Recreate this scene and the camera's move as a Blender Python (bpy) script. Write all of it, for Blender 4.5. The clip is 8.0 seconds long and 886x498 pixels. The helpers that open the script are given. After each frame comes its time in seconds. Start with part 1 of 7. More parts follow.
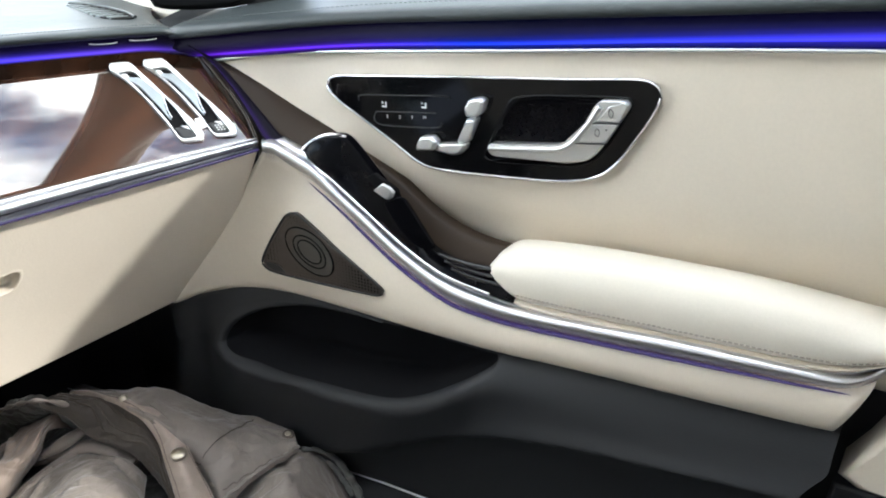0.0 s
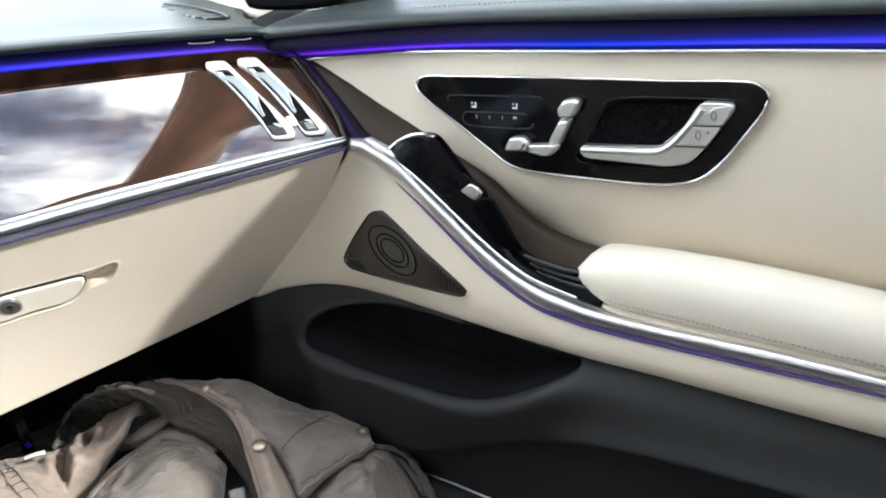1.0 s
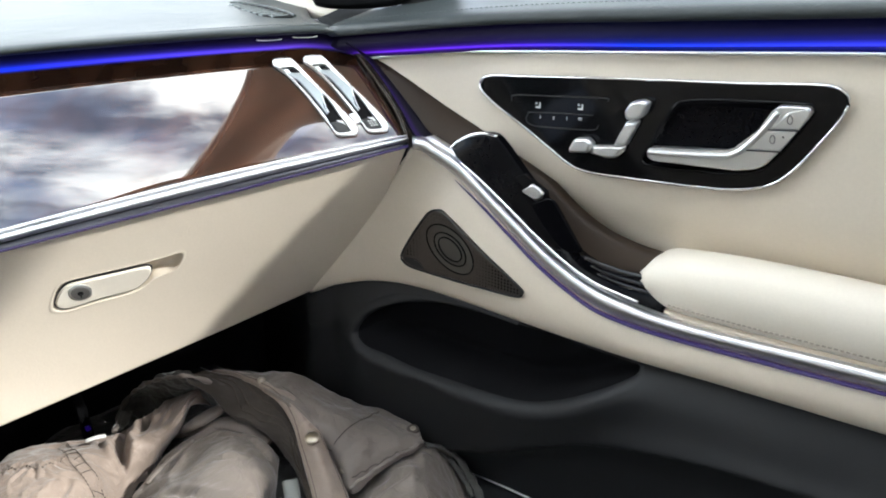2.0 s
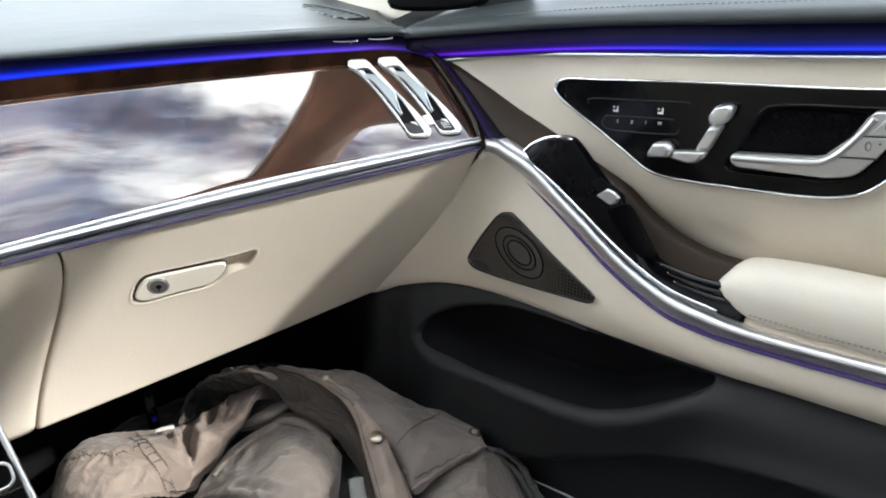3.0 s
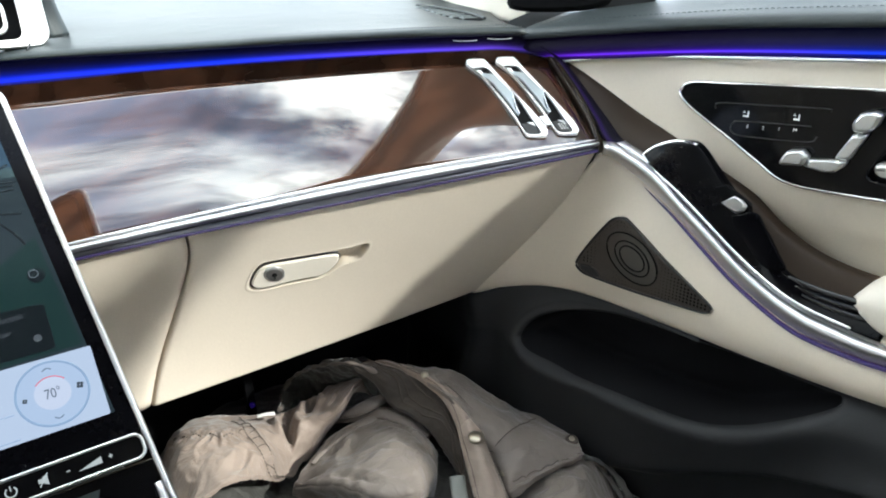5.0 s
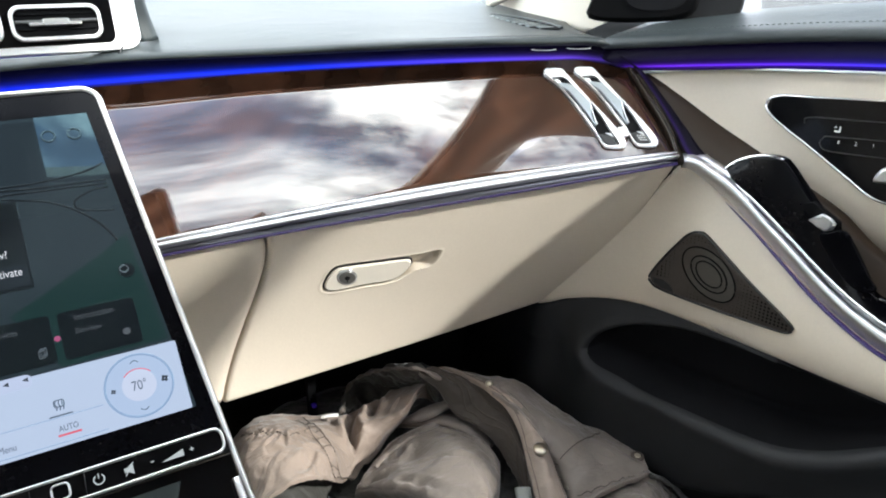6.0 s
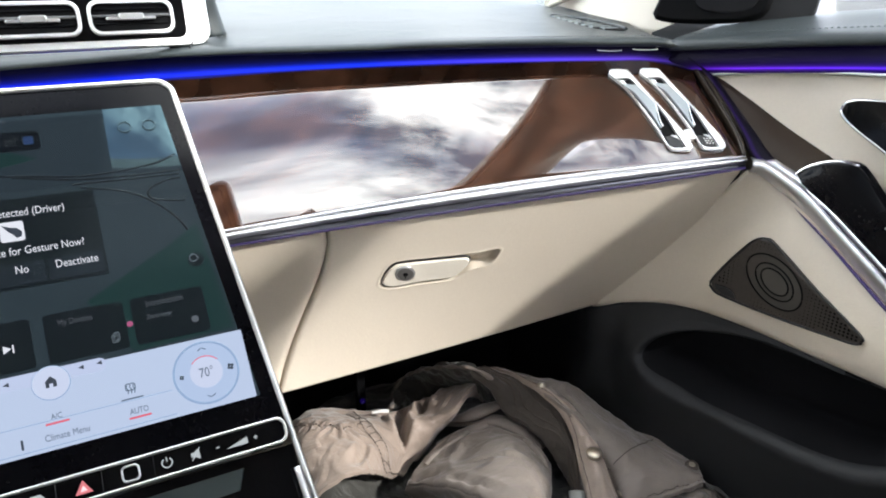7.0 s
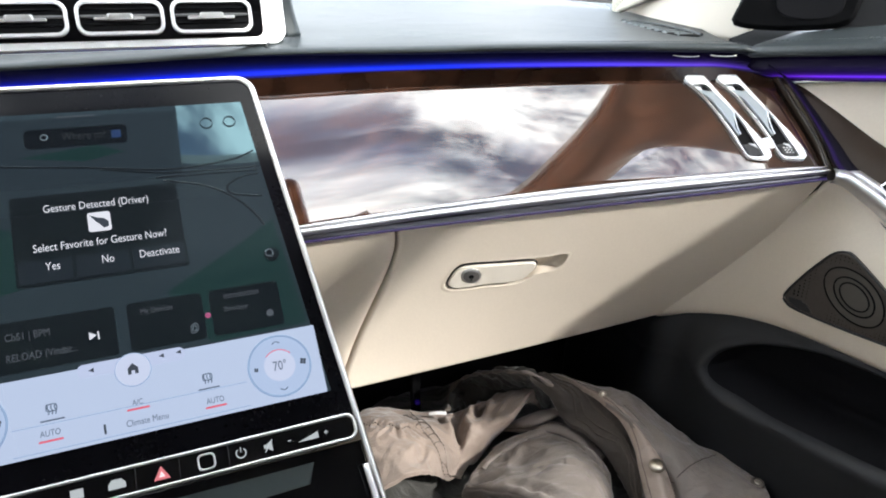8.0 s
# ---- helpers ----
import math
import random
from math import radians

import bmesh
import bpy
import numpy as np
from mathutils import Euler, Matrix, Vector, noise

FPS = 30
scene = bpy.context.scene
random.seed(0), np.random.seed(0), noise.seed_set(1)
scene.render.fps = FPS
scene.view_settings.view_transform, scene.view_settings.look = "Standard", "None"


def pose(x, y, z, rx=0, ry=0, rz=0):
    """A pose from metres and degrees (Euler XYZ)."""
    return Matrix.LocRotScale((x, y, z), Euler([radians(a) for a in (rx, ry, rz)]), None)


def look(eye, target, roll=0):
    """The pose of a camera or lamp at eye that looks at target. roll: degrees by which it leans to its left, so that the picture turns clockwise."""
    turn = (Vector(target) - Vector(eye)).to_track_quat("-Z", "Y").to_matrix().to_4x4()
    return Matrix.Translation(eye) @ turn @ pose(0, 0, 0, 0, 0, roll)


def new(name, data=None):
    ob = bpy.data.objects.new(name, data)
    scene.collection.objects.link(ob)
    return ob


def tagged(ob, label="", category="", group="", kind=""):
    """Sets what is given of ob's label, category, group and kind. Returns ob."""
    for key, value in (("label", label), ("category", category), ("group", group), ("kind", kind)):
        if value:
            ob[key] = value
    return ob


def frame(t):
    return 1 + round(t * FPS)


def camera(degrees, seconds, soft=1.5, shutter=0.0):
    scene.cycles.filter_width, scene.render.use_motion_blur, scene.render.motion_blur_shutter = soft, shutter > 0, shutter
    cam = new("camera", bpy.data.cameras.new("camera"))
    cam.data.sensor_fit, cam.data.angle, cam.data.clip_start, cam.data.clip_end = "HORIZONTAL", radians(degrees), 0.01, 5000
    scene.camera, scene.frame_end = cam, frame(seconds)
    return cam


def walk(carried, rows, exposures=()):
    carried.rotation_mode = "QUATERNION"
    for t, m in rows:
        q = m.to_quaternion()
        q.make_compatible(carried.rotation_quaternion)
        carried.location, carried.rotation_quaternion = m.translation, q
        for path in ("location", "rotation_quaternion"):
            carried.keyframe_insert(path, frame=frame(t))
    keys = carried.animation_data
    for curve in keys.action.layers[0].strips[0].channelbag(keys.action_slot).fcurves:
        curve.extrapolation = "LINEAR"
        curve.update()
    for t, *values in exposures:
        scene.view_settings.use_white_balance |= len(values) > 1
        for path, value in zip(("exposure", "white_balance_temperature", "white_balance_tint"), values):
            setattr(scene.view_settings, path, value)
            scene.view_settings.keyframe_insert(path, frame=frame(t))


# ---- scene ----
cam = camera(65.60, 8.0, soft=1.9)
# seconds, eye, yaw to the left, pitch up, roll
PATH = [
    (0, 0.0000, 0.0000, 0.7800, -52.078, -25.152, -0.966),
    (0.5, -0.0122, 0.0143, 0.7791, -49.765, -24.742, -1.336),
    (1, -0.0209, 0.0257, 0.7772, -47.603, -24.734, -1.341),
    (1.5, -0.0276, 0.0317, 0.7753, -45.927, -24.601, -1.189),
    (3, -0.0563, 0.0582, 0.7719, -40.454, -23.918, -1.217),
    (3.5, -0.0675, 0.0681, 0.7704, -38.967, -23.752, -1.324),
    (4, -0.0740, 0.0720, 0.7680, -37.409, -23.508, -1.243),
    (5.5, -0.1048, 0.0935, 0.7650, -32.945, -22.958, -0.705),
    (6, -0.1157, 0.1000, 0.7653, -30.704, -22.512, -0.503),
    (6.5, -0.1256, 0.1052, 0.7639, -29.038, -22.255, -0.016),
    (7, -0.1366, 0.1101, 0.7619, -27.552, -22.302, -0.052),
    (7.5, -0.1503, 0.1178, 0.7601, -25.583, -22.226, -0.067),
    (8, -0.1615, 0.1218, 0.7586, -24.062, -21.860, 0.466),
]
walk(cam, [(t, pose(x, y, z, 90 + pitch, 0, yaw) @ pose(0, 0, 0, 0, 0, roll)) for t, x, y, z, yaw, pitch, roll in PATH],
     exposures=[(0.0, 2.66, 6250, 11), (0.5, 2.61, 6250, 11), (1.5, 2.56, 6270, 11), (3.0, 2.25, 6290, 12), (3.5, 2.36, 6270, 10), (4.0, 2.38, 6250, 9), (5.5, 2.36, 6250, 8), (6.0, 2.36, 6350, 11), (8.0, 2.33, 6380, 14)])

# ---- light: a broken cloudy sky and a veiled sun over the passenger's shoulder ----
SUN_DIR = Vector((0.90, -1.60, 1.22)).normalized()   # towards the sun
world = bpy.data.worlds.new("sky")
scene.world = world
world.use_nodes = True
wn, wl = world.node_tree.nodes, world.node_tree.links
wn.clear()
w_out, w_bg, w_sky = wn.new("ShaderNodeOutputWorld"), wn.new("ShaderNodeBackground"), wn.new("ShaderNodeTexSky")
w_sky.sky_type, w_sky.sun_disc = "NISHITA", False
w_sky.sun_elevation = math.asin(SUN_DIR.z)
w_sky.sun_rotation = math.atan2(SUN_DIR.x, SUN_DIR.y)
w_tc, w_turn, w_map = wn.new("ShaderNodeTexCoord"), wn.new("ShaderNodeMapping"), wn.new("ShaderNodeMapping")
w_turn.inputs["Rotation"].default_value = (0.0, 0.0, 0.715)
w_map.inputs["Scale"].default_value = (1.5, 4.2, 2.2)
w_noise, w_ramp = wn.new("ShaderNodeTexNoise"), wn.new("ShaderNodeValToRGB")
w_noise.inputs["Scale"].default_value, w_noise.inputs["Detail"].default_value = 2.6, 14.0
w_noise.inputs["Roughness"].default_value, w_noise.inputs["Distortion"].default_value = 0.67, 0.30
w_ramp.color_ramp.elements[0].position, w_ramp.color_ramp.elements[0].color = 0.42, (0, 0, 0, 1)
w_ramp.color_ramp.elements[1].position, w_ramp.color_ramp.elements[1].color = 0.55, (1, 1, 1, 1)
w_shade, w_mix = wn.new("ShaderNodeTexNoise"), wn.new("ShaderNodeMix")
w_shade.inputs["Scale"].default_value, w_shade.inputs["Detail"].default_value = 1.7, 7.0
w_tone = wn.new("ShaderNodeValToRGB")
w_tone.color_ramp.elements[0].position, w_tone.color_ramp.elements[0].color = 0.37, (2.8, 3.7, 5.8, 1)
w_tone.color_ramp.elements[1].position, w_tone.color_ramp.elements[1].color = 0.535, (19.0, 19.3, 19.2, 1)
w_mix.data_type = "RGBA"
wl.new(w_tc.outputs["Generated"], w_turn.inputs["Vector"])
wl.new(w_turn.outputs["Vector"], w_map.inputs["Vector"])
wl.new(w_map.outputs["Vector"], w_noise.inputs["Vector"])
wl.new(w_map.outputs["Vector"], w_shade.inputs["Vector"])
wl.new(w_noise.outputs["Fac"], w_ramp.inputs["Fac"])
wl.new(w_shade.outputs["Fac"], w_tone.inputs["Fac"])
wl.new(w_ramp.outputs["Color"], w_mix.inputs["Factor"])
wl.new(w_sky.outputs["Color"], w_mix.inputs["A"])
wl.new(w_tone.outputs["Color"], w_mix.inputs["B"])
wl.new(w_mix.outputs["Result"], w_bg.inputs["Color"])
w_bg.inputs["Strength"].default_value = 0.15
wl.new(w_bg.outputs["Background"], w_out.inputs["Surface"])

sun_data = bpy.data.lights.new("sun", "SUN")
sun_data.energy, sun_data.angle, sun_data.color = 2.0, radians(2.2), (1.0, 0.97, 0.94)
sun = new("sun", sun_data)
sun.matrix_world = look(SUN_DIR * 8, (0, 0, 0))


# ---- materials ----
def mat(name, color, rough=0.5, metal=0.0, vary=0.10, grain=0.0, grain_scale=300.0, coat=0.0, blot_scale=9.0, spec=0.5, rough_vary=0.05):
    """A painted, leather or plastic surface: two scales of tone, a fine relief and uneven gloss."""
    m = bpy.data.materials.new(name)
    m.use_nodes = True
    n, l = m.node_tree.nodes, m.node_tree.links
    b = n["Principled BSDF"]
    tc = n.new("ShaderNodeTexCoord")
    big, fine = n.new("ShaderNodeTexNoise"), n.new("ShaderNodeTexNoise")
    big.inputs["Scale"].default_value, big.inputs["Detail"].default_value = blot_scale, 4.0
    fine.inputs["Scale"].default_value, fine.inputs["Detail"].default_value = grain_scale, 3.0
    l.new(tc.outputs["Object"], big.inputs["Vector"])
    l.new(tc.outputs["Object"], fine.inputs["Vector"])
    ramp = n.new("ShaderNodeValToRGB")
    ramp.color_ramp.elements[0].position, ramp.color_ramp.elements[1].position = 0.3, 0.7
    ramp.color_ramp.elements[0].color = (*[c * (1 - vary) for c in color], 1)
    ramp.color_ramp.elements[1].color = (*[min(1, c * (1 + vary)) for c in color], 1)
    mixv = n.new("ShaderNodeMath")
    mixv.operation = "MULTIPLY_ADD"
    mixv.inputs[1].default_value = 0.35
    l.new(fine.outputs["Fac"], mixv.inputs[0])
    sub = n.new("ShaderNodeMath")
    sub.operation = "MULTIPLY"
    sub.inputs[1].default_value = 0.65
    l.new(big.outputs["Fac"], sub.inputs[0])
    l.new(sub.outputs[0], mixv.inputs[2])
    l.new(mixv.outputs[0], ramp.inputs["Fac"])
    l.new(ramp.outputs["Color"], b.inputs["Base Color"])
    rr = n.new("ShaderNodeMapRange")
    rr.inputs["To Min"].default_value, rr.inputs["To Max"].default_value = max(0.02, rough - rough_vary), min(1, rough + rough_vary)
    l.new(big.outputs["Fac"], rr.inputs["Value"])
    l.new(rr.outputs["Result"], b.inputs["Roughness"])
    b.inputs["Metallic"].default_value = metal
    b.inputs["Specular IOR Level"].default_value = spec
    b.inputs["Coat Weight"].default_value = coat
    b.inputs["Coat Roughness"].default_value = 0.03
    if grain:
        bump = n.new("ShaderNodeBump")
        bump.inputs["Strength"].default_value, bump.inputs["Distance"].default_value = grain, 0.001
        l.new(fine.outputs["Fac"], bump.inputs["Height"])
        l.new(bump.outputs["Normal"], b.inputs["Normal"])
    return m


def leather(name, color, rough, cell=620.0, depth=0.12, vary=0.05):
    """Grained leather: a pebble of small cells with creases between them."""
    m = mat(name, color, rough, vary=vary, grain_scale=cell * 0.6, blot_scale=6.0)
    n, l = m.node_tree.nodes, m.node_tree.links
    tc, vor, bump = n.new("ShaderNodeTexCoord"), n.new("ShaderNodeTexVoronoi"), n.new("ShaderNodeBump")
    vor.feature = "SMOOTH_F1"
    vor.inputs["Scale"].default_value = cell
    l.new(tc.outputs["Object"], vor.inputs["Vector"])
    bump.inputs["Strength"].default_value, bump.inputs["Distance"].default_value = depth, 0.0006
    bump.invert = True
    # patches of fine wrinkles, where the hide has been stretched
    wr, where, ramp, mul, both = n.new("ShaderNodeTexNoise"), n.new("ShaderNodeTexNoise"), n.new("ShaderNodeMapRange"), n.new("ShaderNodeMath"), n.new("ShaderNodeMath")
    wr.inputs["Scale"].default_value, wr.inputs["Detail"].default_value, wr.inputs["Distortion"].default_value = 150.0, 2.0, 2.2
    where.inputs["Scale"].default_value, where.inputs["Detail"].default_value = 21.0, 2.0
    ramp.inputs["From Min"].default_value, ramp.inputs["From Max"].default_value = 0.52, 0.66
    mul.operation, both.operation, both.inputs[1].default_value = "MULTIPLY", "MULTIPLY_ADD", -3.6
    l.new(tc.outputs["Object"], wr.inputs["Vector"])
    l.new(tc.outputs["Object"], where.inputs["Vector"])
    l.new(where.outputs["Fac"], ramp.inputs["Value"])
    l.new(wr.outputs["Fac"], mul.inputs[0])
    l.new(ramp.outputs["Result"], mul.inputs[1])
    l.new(mul.outputs[0], both.inputs[0])
    l.new(vor.outputs["Distance"], both.inputs[2])
    l.new(both.outputs[0], bump.inputs["Height"])
    l.new(bump.outputs["Normal"], n["Principled BSDF"].inputs["Normal"])
    return m


def glow(name, color, strength):
    m = bpy.data.materials.new(name)
    m.use_nodes = True
    b = m.node_tree.nodes["Principled BSDF"]
    b.inputs["Base Color"].default_value = (0.01, 0.01, 0.012, 1)
    b.inputs["Roughness"].default_value = 0.12
    b.inputs["Emission Color"].default_value = (*color, 1)
    b.inputs["Emission Strength"].default_value = strength
    return m


CREAM = leather("cream_leather", (0.70, 0.618, 0.512), 0.45)
CREAM_SOFT = leather("cream_armrest_leather", (0.74, 0.68, 0.585), 0.50, cell=700.0, depth=0.10)
DARK_TOP = leather("dark_grey_leather", (0.024, 0.031, 0.033), 0.50, cell=560.0, depth=0.2)
DARK_TOP.node_tree.nodes["Principled BSDF"].inputs["Specular IOR Level"].default_value = 0.48
DARK_LOW = mat("charcoal_soft_plastic", (0.0160, 0.0166, 0.0184), 0.55, vary=0.15, grain=0.2, grain_scale=900.0, spec=0.28)
CARPET = mat("black_carpet", (0.009, 0.009, 0.0105), 0.95, vary=0.3, grain=0.8, grain_scale=1500.0, spec=0.15)
CHROME = mat("satin_chrome", (0.74, 0.74, 0.76), 0.42, metal=1.0, vary=0.03, grain=0.03, grain_scale=1200.0)
BRIGHT = mat("bright_chrome", (0.90, 0.90, 0.91), 0.08, metal=1.0, vary=0.02, rough_vary=0.02)
SILVER = mat("matt_silver", (0.72, 0.72, 0.71), 0.32, metal=0.9, vary=0.04, grain=0.05, grain_scale=2000.0)
PIANO = mat("piano_black_lacquer", (0.003, 0.003, 0.0035), 0.07, vary=0.3, coat=0.0, rough_vary=0.02, spec=0.24)
GLOSS = mat("gloss_black_switch_plastic", (0.0022, 0.0022, 0.003), 0.12, vary=0.3, spec=0.09)
BLACK = mat("black_plastic", (0.012, 0.012, 0.013), 0.42, vary=0.25, grain=0.1, grain_scale=1400.0)
BRONZE = mat("dark_bronze_mesh_metal", (0.095, 0.085, 0.077), 0.34, metal=0.85, vary=0.12)
BROWN_TRIM = mat("matt_brown_wood_trim", (0.030, 0.0195, 0.0125), 0.50, vary=0.15, grain=0.1, grain_scale=700.0, spec=0.20)
HEADLINER = mat("pale_headliner_cloth", (0.70, 0.645, 0.56), 0.9, vary=0.05, grain=0.3, grain_scale=1300.0)
LACQUER = mat("polished_black_lacquer", (0.004, 0.004, 0.005), 0.08, vary=0.3, spec=0.6, rough_vary=0.02)
SATIN = mat("pale_satin_chrome", (0.90, 0.90, 0.90), 0.42, metal=0.75, vary=0.03)
WELL = mat("deep_black_plastic", (0.003, 0.003, 0.0035), 0.6, vary=0.2, spec=0.08)
RECESS_BLACK = mat("recess_shade_black", (0.0085, 0.0085, 0.0095), 0.95, vary=0.3, grain=0.4, grain_scale=1600.0, spec=0.02)
# corner leather made matt and dark for the shadow under the corner panel
CORNER_SHADE = mat("shaded_corner_leather", (0.014, 0.015, 0.016), 0.9, vary=0.2, grain=0.2, grain_scale=900.0, spec=0.08)
WHITE_MARK = mat("white_print", (0.75, 0.75, 0.74), 0.5, vary=0.02)
THREAD_GREY = mat("grey_print", (0.16, 0.16, 0.16), 0.6, vary=0.05)
STITCH = mat("beige_thread", (0.42, 0.36, 0.29), 0.8, vary=0.1)
STITCH_DARK = mat("grey_thread", (0.085, 0.092, 0.095), 0.8, vary=0.1)


def walnut(brightness=1.0):
    """Open-pored walnut under clear lacquer, the grain running along the panel."""
    m = mat("lacquered_walnut", (0.10, 0.042, 0.020), 0.12, coat=1.0, vary=0.2, spec=0.25, rough_vary=0.02)
    n, l = m.node_tree.nodes, m.node_tree.links
    b = n["Principled BSDF"]
    tc, mp, wave, ns = n.new("ShaderNodeTexCoord"), n.new("ShaderNodeMapping"), n.new("ShaderNodeTexWave"), n.new("ShaderNodeTexNoise")
    mp.inputs["Rotation"].default_value = (0, 0, radians(30))
    mp.inputs["Scale"].default_value = (2.2, 9.0, 9.0)
    l.new(tc.outputs["Object"], mp.inputs["Vector"])
    wave.inputs["Scale"].default_value, wave.inputs["Distortion"].default_value = 1.4, 9.0
    wave.inputs["Detail"].default_value, wave.inputs["Detail Scale"].default_value = 4.0, 1.6
    ns.inputs["Scale"].default_value, ns.inputs["Detail"].default_value = 14.0, 8.0
    l.new(mp.outputs["Vector"], wave.inputs["Vector"])
    l.new(mp.outputs["Vector"], ns.inputs["Vector"])
    add = n.new("ShaderNodeMath")
    add.operation = "MULTIPLY"
    l.new(wave.outputs["Fac"], add.inputs[0])
    l.new(ns.outputs["Fac"], add.inputs[1])
    ramp = n.new("ShaderNodeValToRGB")
    ramp.color_ramp.elements[0].position, ramp.color_ramp.elements[0].color = 0.0, (0.024 * brightness, 0.0105 * brightness, 0.0062 * brightness, 1)
    ramp.color_ramp.elements[1].position, ramp.color_ramp.elements[1].color = 0.7, (0.058 * brightness, 0.0245 * brightness, 0.0138 * brightness, 1)
    l.new(add.outputs[0], ramp.inputs["Fac"])
    l.new(ramp.outputs["Color"], b.inputs["Base Color"])
    b.inputs["Coat Roughness"].default_value = 0.0
    b.inputs["Coat IOR"].default_value = 1.90
    return m


WALNUT = walnut()
# the same walnut, its colour cut to 0.3 for the rolled edge's shade
WALNUT_SHADED = walnut(0.3)
WALNUT_SHADED.name = "shaded_satin_walnut"
WALNUT_SHADED.node_tree.nodes["Principled BSDF"].inputs["Coat Weight"].default_value = 0.06
WALNUT_SHADED.node_tree.nodes["Principled BSDF"].inputs["Specular IOR Level"].default_value = 0.12


def light_band(name, stops, lift=1.0):
    """A light guide behind dark lacquer: brightest along its lower edge, blue running into violet along its length; lift below 1 raises the glow."""
    m = bpy.data.materials.new(name)
    m.use_nodes = True
    n, l = m.node_tree.nodes, m.node_tree.links
    b = n["Principled BSDF"]
    b.inputs["Base Color"].default_value = (0.006, 0.005, 0.010, 1)
    b.inputs["Roughness"].default_value = 0.5
    b.inputs["Specular IOR Level"].default_value = 0.06
    uv, sep, col = n.new("ShaderNodeUVMap"), n.new("ShaderNodeSeparateXYZ"), n.new("ShaderNodeValToRGB")
    uv.uv_map = "UVMap"
    l.new(uv.outputs["UV"], sep.inputs["Vector"])
    for i, (p, c) in enumerate(stops):
        e = col.color_ramp.elements[i] if i < 2 else col.color_ramp.elements.new(p)
        e.position, e.color = p, (*c, 1)
    l.new(sep.outputs["X"], col.inputs["Fac"])
    l.new(col.outputs["Color"], b.inputs["Emission Color"])
    fall = n.new("ShaderNodeValToRGB")
    for i, (p, v) in enumerate(((0.0, 0.001), (0.22, 0.003), (0.40, 0.014), (0.54, 0.055), (0.66, 0.20), (0.76, 0.36), (0.85, 0.07), (1.0, 0.004))):
        e = fall.color_ramp.elements[i] if i < 2 else fall.color_ramp.elements.new(p)
        e.position, e.color = p * (lift if p < 1 else 1), (v, v, v, 1)
    l.new(sep.outputs["Y"], fall.inputs["Fac"])
    gain = n.new("ShaderNodeMath")
    gain.operation, gain.inputs[1].default_value = "MULTIPLY", 0.85
    l.new(fall.outputs["Color"], gain.inputs[0])
    l.new(gain.outputs[0], b.inputs["Emission Strength"])
    return m


BAND_DOOR = light_band("door_light_guide", ((0.0, (0.02, 0.005, 0.12)), (0.06, (0.15, 0.025, 0.80)), (0.22, (0.12, 0.03, 0.96)), (0.40, (0.01, 0.05, 1.0)), (0.80, (0.06, 0.05, 0.95)), (1.0, (0.11, 0.06, 0.95))), 0.84)
BAND_DASH = light_band("dashboard_light_guide", ((0.0, (0.006, 0.02, 1.0)), (0.60, (0.006, 0.035, 1.0)), (0.80, (0.08, 0.05, 0.9)), (0.93, (0.10, 0.04, 0.55)), (1.0, (0.008, 0.004, 0.05))))
# glow in place of the violet reflection along the chrome strips' lower edges
VIOLET_GLEAM = glow("violet_reflection", (0.22, 0.15, 0.60), 0.034)


def pane(name, tint):
    """Tinted window glass: it lets part of the light through and mirrors a little."""
    m = bpy.data.materials.new(name)
    m.use_nodes = True
    n, l = m.node_tree.nodes, m.node_tree.links
    n.clear()
    o, tr, gl, mx = n.new("ShaderNodeOutputMaterial"), n.new("ShaderNodeBsdfTransparent"), n.new("ShaderNodeBsdfGlossy"), n.new("ShaderNodeMixShader")
    tr.inputs["Color"].default_value = (*tint, 1)
    gl.inputs["Roughness"].default_value = 0.0
    mx.inputs["Fac"].default_value = 0.05
    l.new(tr.outputs[0], mx.inputs[1])
    l.new(gl.outputs[0], mx.inputs[2])
    l.new(mx.outputs[0], o.inputs["Surface"])
    return m


# for the unseen opposite windows: tint added to hold back light on the door
FAR_GLASS = pane("light_cutting_far_glass", (0.58, 0.59, 0.58))
GLASS = pane("clear_glass", (0.89, 0.90, 0.875))
SIDE_GLASS = pane("tinted_side_glass", (0.77, 0.78, 0.76))


# ---- mesh tools ----
def spline(pts, n):
    """n + 1 points, evenly spaced along a smooth curve through pts."""
    p = np.array(pts, float)
    if len(p) == 2:
        return [Vector(p[0] + (p[1] - p[0]) * i / n) for i in range(n + 1)]
    q = np.vstack([2 * p[0] - p[1], p, 2 * p[-1] - p[-2]])
    out = []
    for i in range(1, len(q) - 2):
        for s in np.linspace(0, 1, 16, endpoint=False):
            a, b, c, d = q[i - 1], q[i], q[i + 1], q[i + 2]
            out.append(0.5 * (2 * b + (c - a) * s + (2 * a - 5 * b + 4 * c - d) * s * s + (3 * b - a - 3 * c + d) * s ** 3))
    out.append(p[-1])
    out = np.array(out)
    run = np.r_[0, np.cumsum(np.linalg.norm(np.diff(out, axis=0), axis=1))]
    at = np.linspace(0, run[-1], n + 1)
    return [Vector([np.interp(s, run, out[:, k]) for k in range(3)]) for s in at]


